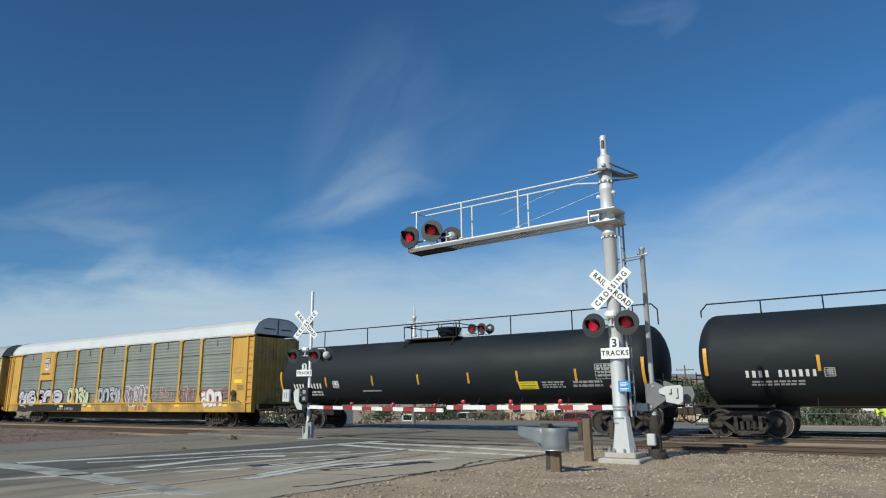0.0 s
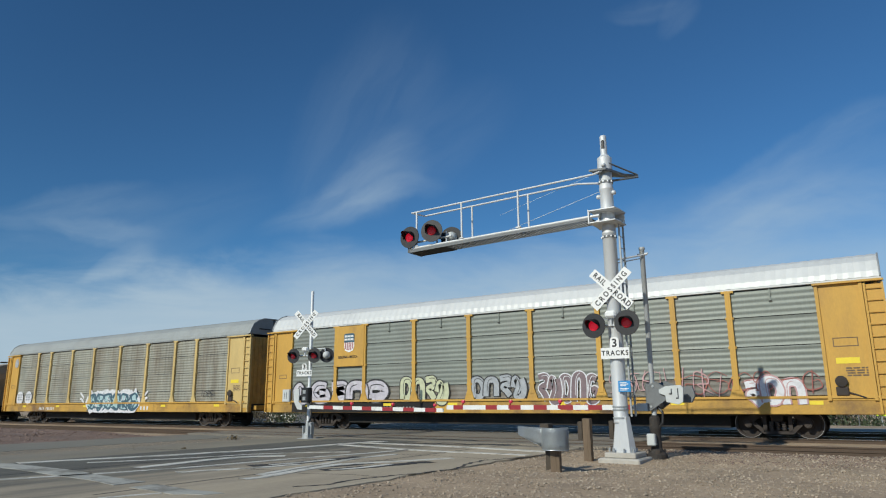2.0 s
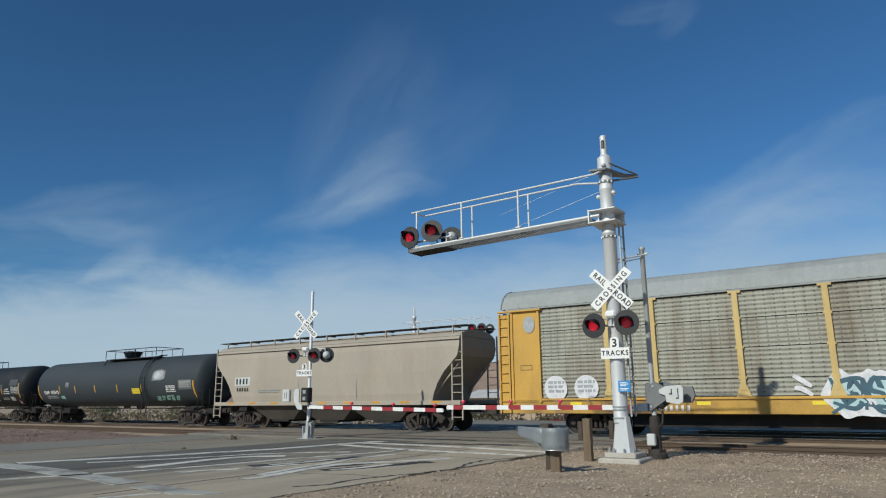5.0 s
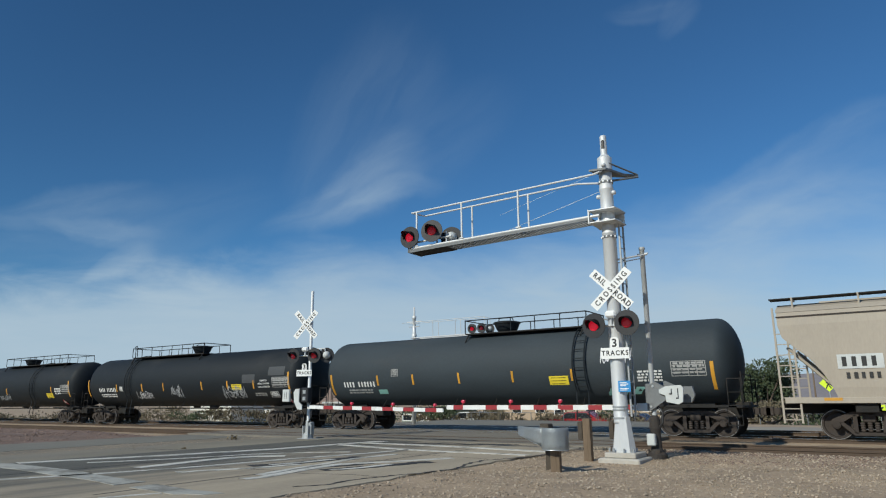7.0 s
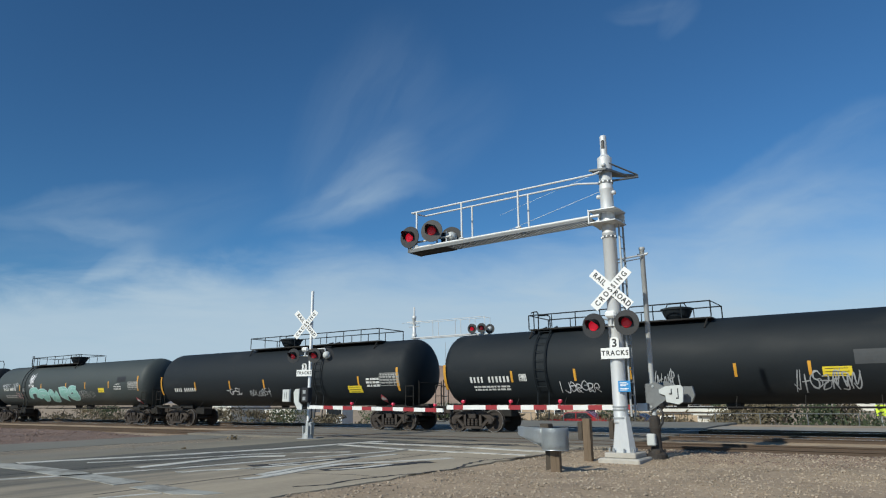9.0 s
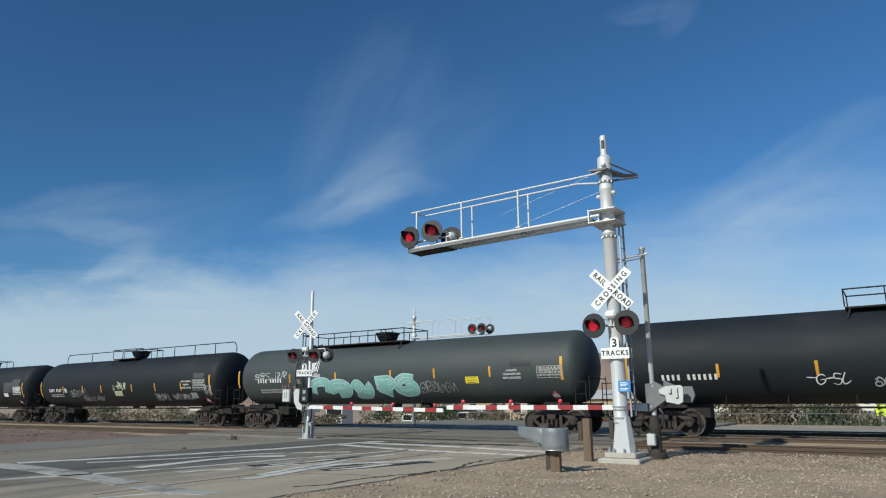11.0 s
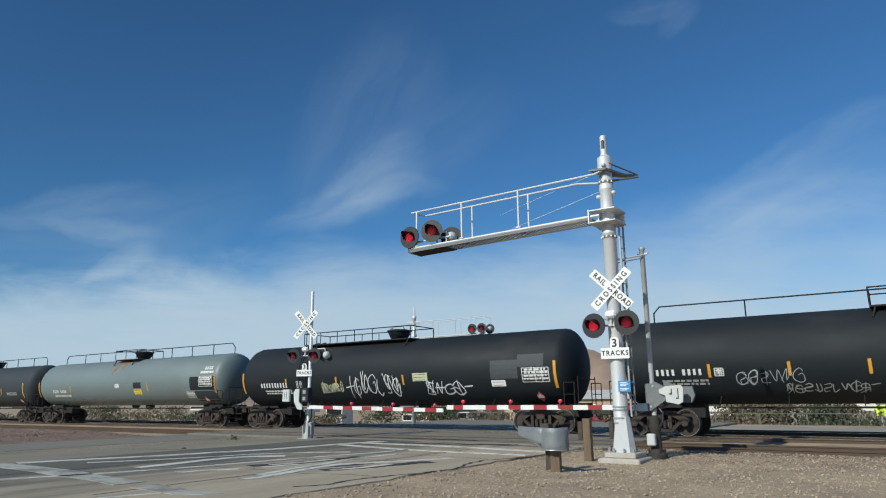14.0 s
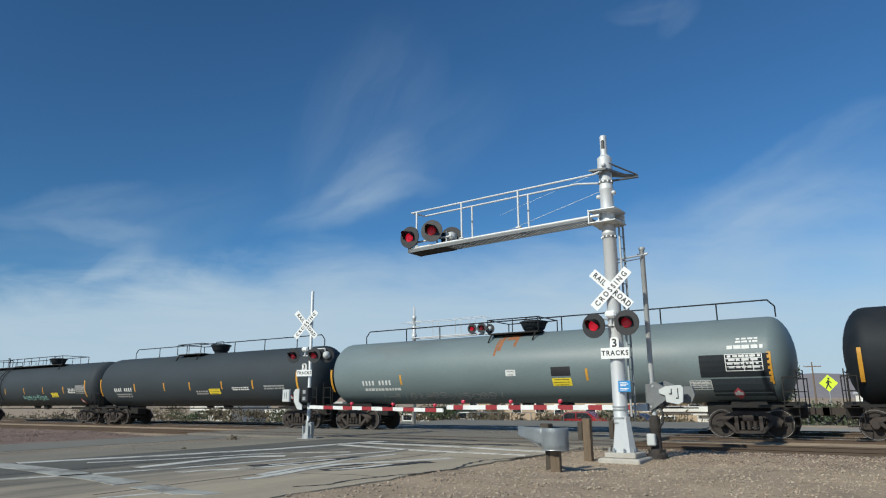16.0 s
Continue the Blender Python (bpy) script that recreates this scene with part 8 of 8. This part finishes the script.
def leaves(count, box_, size, seed, shape):
    """Small leaf clumps spread unevenly in a crown."""
    rnd = random.Random(seed)
    cl = [(rnd.uniform(-1, 1), rnd.uniform(-1, 1), rnd.uniform(-0.8, 1), rnd.uniform(0.28, 0.55)) for _ in range(shape)]
    vs, fs = [], []
    while len(fs) < count:
        cx, cy, cz, r = rnd.choice(cl)
        d = Vector((rnd.gauss(0, 1), rnd.gauss(0, 1), rnd.gauss(0, 1))).normalized() * r * rnd.uniform(0.35, 1.0) ** 0.5
        p = Vector(((cx * 0.6 + d.x) * box_[0], (cy * 0.6 + d.y) * box_[1], (cz * 0.6 + d.z) * box_[2]))
        q = Euler((rnd.uniform(0, 6), rnd.uniform(0, 6), rnd.uniform(0, 6))).to_matrix()
        s = size * rnd.uniform(0.5, 1.3)
        k = len(vs)
        for a in ((-0.5, 0, 0), (0, 0.32, 0.1), (0.5, 0, 0), (0, -0.32, 0.1)):
            vs.append(tuple(p + q @ (Vector(a) * s)))
        fs.append((k, k + 1, k + 2, k + 3))
    return vs, fs


def tree(x, y, hgt, spread, seed, label, name="tree", leaf="leaf", n=2600, trunk=0.35, size=0.22):
    rnd = random.Random(seed)
    t = root(name, pose(x, y, -0.1 + fall(x, y)), label, "tree" if name == "tree" else "bush")
    bm = B()
    th = hgt * trunk
    rod(bm, (0, 0, 0), (0.1, 0, th), hgt * 0.028, 8, hgt * 0.02)
    for k in range(7):
        a = rnd.uniform(0, 6.28)
        e = (spread * 0.6 * math.cos(a), spread * 0.6 * math.sin(a), hgt * rnd.uniform(0.55, 0.85))
        rod(bm, (0.08, 0, th * rnd.uniform(0.6, 1)), e, hgt * 0.013, 6, hgt * 0.004)
    part("trunk", bm, "bark", t, "branching trunk")
    vs, fs = leaves(n, (spread, spread, hgt * (1 - trunk) / 2), size, seed, 15)
    me = bpy.data.meshes.new("crown")
    me.from_pydata(vs, [], fs)
    me.materials.append(M[leaf])
    shared("crown", me, t, pose(0, 0, th + hgt * (1 - trunk) / 2), "loose leafy crown")
    return t


for x, y, hg, sp, sd in ((-7.6, 50.5, 5.2, 2.1, 11), (-8.4, 52.0, 4.7, 1.5, 12), (-10.1, 53, 3.9, 1.5, 13), (-11.6, 58, 3.8, 1.9, 1), (-14.4, 60, 4.0, 2.2, 2), (-7.0, 51.6, 4.1, 1.0, 3), (-17, 62, 4.4, 2.2, 4), (-70, 66, 5.2, 2.8, 6)):
    tree(x, y, hg, sp, sd, "green leafy tree behind the fence", n=5200, size=0.17)
for k, (x, y, hg, sp) in enumerate(((-46, 43.5, 1.9, 1.9), (-50, 44, 1.7, 2.1), (-55, 43.2, 2.0, 2.2), (-60, 44, 1.8, 2.3), (-66, 45, 2.1, 2.4), (-72, 46, 1.9, 2.6), (-79, 46, 2.2, 2.8), (-87, 48, 2.2, 3),
                                    (-42, 44.5, 1.6, 1.6), (-29, 43, 1.5, 1.5), (-25.5, 44, 1.8, 1.6), (-20.5, 46, 1.7, 1.7), (-16.6, 46, 2.0, 1.3), (-9.2, 45.6, 2.2, 1.3), (-6.4, 45, 2.3, 1.5), (-4.4, 45.4, 2.4, 1.6), (-2.6, 46, 2.1, 1.4), (-7.8, 47, 2.5, 1.5), (-38, 47, 2.2, 2.1), (-33.5, 48, 2.4, 2.0))):
    tree(x, y, hg, sp, 20 + k, "dry grey-green desert shrub behind the fence", "shrub", "drybrush" if k % 3 else "leaf", 900, 0.12, 0.2)


def scrub(name, x0, x1, y0, y1, clumps, hgt, seed, material, label):
    """A belt of low dry brush, too dense to count."""
    rnd = random.Random(seed)
    vs, fs = [], []
    for _ in range(clumps):
        cx, cy = rnd.uniform(x0, x1), rnd.uniform(y0, y1)
        h, w = hgt * rnd.uniform(0.15, 1.0), rnd.uniform(0.35, 1.2)
        for _ in range(46):
            a, r = rnd.uniform(0, 6.28), rnd.uniform(0, 1) ** 0.6
            z = h * rnd.uniform(0.05, 1) * (1.1 - 0.6 * r)
            p = Vector((cx + w * r * math.cos(a), cy + w * r * math.sin(a), -0.12 + fall(cx, cy) + z))
            q = Euler((rnd.uniform(0, 6), rnd.uniform(0, 6), rnd.uniform(0, 6))).to_matrix()
            s = rnd.uniform(0.09, 0.2)
            k = len(vs)
            for c in ((-1, 0, 0), (0, 0.3, 0.1), (1, 0, 0), (0, -0.3, 0.1)):
                vs.append(tuple(p + q @ (Vector(c) * s)))
            fs.append((k, k + 1, k + 2, k + 3))
    me = bpy.data.meshes.new(name)
    me.from_pydata(vs, [], fs)
    me.materials.append(M[material])
    tagged(new(name, me), label, "scrub", kind="stuff")


for k, (x, y, hg) in enumerate(((-21.4, 17.5, 0.2), (-17.9, 12.8, 0.12), (-19.7, 12.4, 0.07), (-19.3, 16.2, 0.08))):
    t_ = root("weed_tuft", pose(x, y, -0.12), "dry brown weed tuft on the dirt median", "weed")
    vs, fs = leaves(60, (hg * 1.5, hg * 1.5, hg), hg * 0.5, 70 + k, 5)
    me = bpy.data.meshes.new("stems")
    me.from_pydata(vs, [], fs)
    me.materials.append(M["weed"])
    shared("stems", me, t_, pose(0, 0, hg * 0.55))
scrub("dry_scrub", -110, -31, 34.5, 41, 190, 1.1, 41, "drybrush", "belt of dry brown desert brush beyond the tracks")
scrub("green_scrub", -110, -31, 38, 46, 70, 1.5, 42, "leaf", "grey-green desert brush beyond the tracks")
scrub("fence_scrub", -28, -7, 42, 47, 130, 1.3, 43, "drybrush", "dry brush behind the fence")
scrub("roadside_scrub", -7, 6, 43.5, 48, 80, 2.3, 44, "leaf", "green brush behind the fence")


def house(x, y, w, d, hgt, wall, roof_h, label, rz=0, windows=3, roof="shingle", pitch=True):
    b = root("house" if pitch else "low_building", pose(x, y, -0.1 + fall(x, y), 0, 0, rz), label, "building")
    ov = 0.35
    bm = box(B(), -w / 2, w / 2, -d / 2, -d / 2 + 0.2, 0, hgt)
    box(bm, -w / 2, w / 2, d / 2 - 0.2, d / 2, 0, hgt)
    box(bm, -w / 2, -w / 2 + 0.2, -d / 2 + 0.2, d / 2 - 0.2, 0, hgt)
    box(bm, w / 2 - 0.2, w / 2, -d / 2 + 0.2, d / 2 - 0.2, 0, hgt)
    part("wall", bm, wall, b)
    if pitch:
        bm = B()
        P = [(-w / 2 - ov, -d / 2 - ov, hgt), (w / 2 + ov, -d / 2 - ov, hgt), (w / 2 + ov, d / 2 + ov, hgt), (-w / 2 - ov, d / 2 + ov, hgt), (-w / 2 - ov, 0, hgt + roof_h), (w / 2 + ov, 0, hgt + roof_h)]
        v = [bm.verts.new(p) for p in P]
        for f in ((0, 1, 5, 4), (2, 3, 4, 5), (1, 2, 5), (3, 0, 4), (3, 2, 1, 0)):
            bm.faces.new([v[i] for i in f])
        bmesh.ops.recalc_face_normals(bm, faces=bm.faces)
    else:
        bm = box(B(), -w / 2 - ov, w / 2 + ov, -d / 2 - ov, d / 2 + ov, hgt, hgt + roof_h)
    part("roof", bm, roof, b)
    for k in range(windows):
        cx = -w / 2 + w * (k + 0.5) / windows
        wd = part("window", box(B(), cx - 0.55, cx + 0.55, -d / 2 - 0.05, -d / 2 - 0.003, hgt * 0.38, hgt * 0.8), "sign", b, "white window frame")
        part("pane", box(B(), cx - 0.47, cx + 0.47, -d / 2 - 0.06, -d / 2 - 0.051, hgt * 0.38 + 0.08, hgt * 0.8 - 0.08), "glass", wd, "dark pane")
    return b


house(-65.0, 52.5, 6.5, 5, 1.5, "stucco", 0.45, "small white stucco house beyond the tracks", windows=2, roof="stucco", pitch=False)
house(-53.8, 51.5, 3.8, 3, 1.3, "stucco", 0.3, "small white stucco outbuilding beyond the tracks", windows=1, roof="stucco", pitch=False)
house(-46.2, 50.6, 2.0, 1.6, 2.2, "boxgrey", 0.15, "pale blue-grey metal shed with two small windows", windows=2, roof="boxgrey", pitch=False)
house(-35.8, 52.5, 5.3, 4, 1.5, "greenwall", 0.3, "long dull green low building beyond the crossing", windows=4, roof="greenwall", pitch=False)
house(-21.5, 66.0, 16, 8, 2.4, "tanwall", 0.9, "low tan building with wide roof", windows=5)
house(-13.2, 53.5, 5.4, 4, 1.45, "tanwall", 0.35, "low pinkish building with flat white roof", windows=2, roof="stucco", pitch=False)
house(-10.9, 50.2, 1.9, 1.6, 1.25, "stucco", 0.12, "small white storage shed", windows=0, roof="stucco", pitch=False)
house(-36, 70, 11, 8, 2.6, "tanwall", 1.0, "tan house behind shrubs", windows=4)
house(-5.05, 140, 3.0, 4, 2.8, "stucco", 0.5, "distant small white house", windows=1)


def parked_car(x, y, rz, paint, label):
    c = root("parked_car", pose(x, y, -0.09 + fall(x, y), 0, 0, rz), label, "car")
    bm = prism(B(), [(-2.2, 0.35), (-2.2, 0.72), (-2.0, 0.86), (-1.3, 0.92), (-0.75, 1.38), (0.75, 1.42), (1.35, 0.98), (2.1, 0.86), (2.22, 0.6), (2.2, 0.35)], -0.86, 0.86)
    bmesh.ops.bevel(bm, geom=bm.edges[:], offset=0.05, segments=2, affect="EDGES")
    part("body", bm, paint, c)
    for y0 in (-0.875, 0.865):
        bm = prism(B(), [(-1.15, 0.95), (-0.7, 1.3), (-0.05, 1.33), (-0.05, 0.95)], y0, y0 + 0.01)
        prism(bm, [(0.02, 0.95), (0.02, 1.33), (0.7, 1.34), (1.15, 0.98)], y0, y0 + 0.01)
        part("side_window", bm, "glass", c, "dark side windows")
    for wx in (-1.35, 1.35):
        for wy in (-0.8, 0.8):
            w = part("wheel", lathe(B(), [(-0.1, 0.2), (-0.1, 0.3), (-0.06, 0.33), (0.06, 0.33), (0.1, 0.3), (0.1, 0.2)], "Y", 20, (wx, wy, 0.33)), "tyre", c)
            part("rim", lathe(B(), [(-0.108, 0.02), (-0.106, 0.19), (0.106, 0.19), (0.108, 0.02)], "Y", 16, (wx, wy, 0.33)), "galv", w)
    for hx in (-2.2, 2.2):
        part("light", box(B(), hx - 0.03, hx + 0.03, -0.75, -0.45, 0.62, 0.76), "sign", c)


parked_car(-18.5, 44.5, 4, "redcar", "red saloon car parked beyond the fence")
parked_car(-15.2, 45.5, -3, "darkcar", "dark purple saloon car parked beyond the fence")
parked_car(-27.2, 44.6, 2, "boxgrey", "pale parked car beyond the fence")


def road_sign(x, y, z, shape, label, hgt):
    s = root("road_sign", pose(x, y, -0.1 + fall(x, y)), label, "road sign")
    part("post", rod(B(), (0, 0, 0), (0, 0, hgt), 0.035, 8), "galv", s)
    if shape == "diamond":
        p = part("panel", prism(B(), [(-0.62, hgt - 0.5), (0, hgt - 1.12), (0.62, hgt - 0.5), (0, hgt + 0.12)], -0.06, -0.045), "lime", s, "fluorescent yellow-green diamond panel")
        bm = B()
        zc = hgt - 0.5
        bmesh.ops.create_cone(bm, cap_ends=True, segments=12, radius1=0.075, radius2=0.075, depth=0.006, matrix=Matrix.Translation((0.03, -0.064, zc + 0.33)) @ Matrix.Rotation(radians(90), 4, "X"))
        for a, b, w in (((0.0, zc + 0.22), (-0.02, zc - 0.08), 0.14), ((0.0, zc + 0.2), (0.2, zc + 0.02), 0.06), ((0.0, zc + 0.2), (-0.17, zc + 0.0), 0.06), ((-0.02, zc - 0.05), (0.15, zc - 0.4), 0.08), ((-0.02, zc - 0.05), (-0.2, zc - 0.4), 0.08)):
            d = Vector((b[0] - a[0], b[1] - a[1]))
            nn = Vector((-d.y, d.x)).normalized() * w / 2
            prism(bm, [(a[0] + nn.x, a[1] + nn.y), (b[0] + nn.x, b[1] + nn.y), (b[0] - nn.x, b[1] - nn.y), (a[0] - nn.x, a[1] - nn.y)], -0.067, -0.061)
        part("walking_symbol", bm, "letter", p, "black crossing symbol")
    else:
        p = part("panel", box(B(), -0.24, 0.24, -0.06, -0.045, hgt - 0.62, hgt), "lime", s, "fluorescent yellow-green panel")
        bm = B()
        for k in (-1, 1):
            prism(bm, [(-0.15, hgt - 0.31 + k * 0.12), (0.15, hgt - 0.31 + k * 0.12 + 0.07), (0.15, hgt - 0.31 + k * 0.12), (-0.15, hgt - 0.31 + k * 0.12 - 0.07)], -0.068, -0.061)
        part("symbol", bm, "letter", p, "black symbol")


road_sign(-4.35, 58, 0, "diamond", "fluorescent pedestrian warning sign on a post", 3.9)
road_sign(-1.05, 46, 0, "square", "small fluorescent road sign on a post", 1.95)


def utility_pole(x, y, hgt, label):
    u = root("utility_pole", pose(x, y, -0.1 + fall(x, y)), label, "utility pole")
    part("pole", rod(B(), (0, 0, 0), (0, 0, hgt), 0.14, 10, 0.09), "wood", u)
    part("cross_arm", box(B(), -1.2, 1.2, -0.06, 0.06, hgt - 0.7, hgt - 0.58), "wood", u)
    bm = B()
    for k in (-1.1, -0.5, 0.5, 1.1):
        rod(bm, (k, 0, hgt - 0.58), (k, 0, hgt - 0.42), 0.035, 6)
    part("insulators", bm, "grey", u)


utility_pole(-10.5, 115, 7.5, "wooden utility pole with cross arm")
utility_pole(-24, 95, 6.8, "wooden utility pole behind the buildings")


def antenna():
    bm = B()
    rod(bm, (0, 0, 0), (0, 0, 9.5), 0.05, 6, 0.02)
    thing("antenna_mast", bm, "grey", "thin distant antenna mast", "antenna", m=pose(-46.5, 70, -1.1))


antenna()


def ridge(name, material, label, ranges, left, right, steps, profile):
    """Far ridges: for each (distance, height, seed) a rough slope of several rows, its crest after a profile of angles."""
    bm = B()
    for d, hgt, seed in ranges:
        cols = []
        for k in range(steps + 1):
            deg = left + (right - left) * k / steps
            an = radians(deg)
            f = 1 + noise.noise((deg * 0.35, seed, 0)) * 0.10 + noise.noise((deg * 1.1, seed, 4)) * 0.06
            z = hgt * f * float(np.interp(deg, *zip(*profile)))
            col = []
            for j in range(6):
                q = j / 5
                dd = d * (1 + 0.14 * q) + d * 0.02 * noise.noise((deg * 0.9, q * 3, seed))
                zz = -3 + (z + 3) * q * (1 + 0.25 * (1 - q) * noise.noise((deg * 1.3, q * 2.5, seed + 2)))
                col.append(bm.verts.new((dd * math.sin(an), dd * math.cos(an), zz)))
            cols.append(col)
        for p, q in zip(cols, cols[1:]):
            for j in range(5):
                bm.faces.new((p[j], q[j], q[j + 1], p[j + 1]))
    thing(name, bm, material, label, "hills", kind="structure", smooth=True)


def hills():
    ridge("backdrop_hills", "hill", "hazy purple-grey desert hills on the horizon", ((1900, 118, 3), (2600, 128, 9)), -95, 55, 90,
          ((-95, 0.25), (-60, 0.3), (-45, 0.5), (-33, 0.8), (-22, 0.8), (-16, 0.62), (-10, 0.6), (-4, 0.52), (12, 0.5), (55, 0.5)))
    ridge("backdrop_hill", "hill_brown", "brown rocky desert hill in the sun", ((620, 46, 5),), -52, -8, 80,
          ((-52, 0.1), (-42, 0.45), (-35, 0.78), (-30, 0.9), (-24, 1.1), (-21.5, 1.07), (-20, 0.92), (-17, 0.6), (-14, 0.42), (-8, 0.05)))


hills()


# ---- what moves ----
def motions():
    for car, s in moving_cars:
        walk(car, [(float(t), pose(s + SPEED * t, YC, 0)) for t in range(17)])
    turn = math.degrees(SPEED / WHEEL_R)
    for w in wheelsets:
        x, y, z = w.location
        walk(w, [(k / FPS, pose(x, y, z, 0, (turn * k / FPS) % 360, 0)) for k in range(16 * FPS + 1)])


motions()
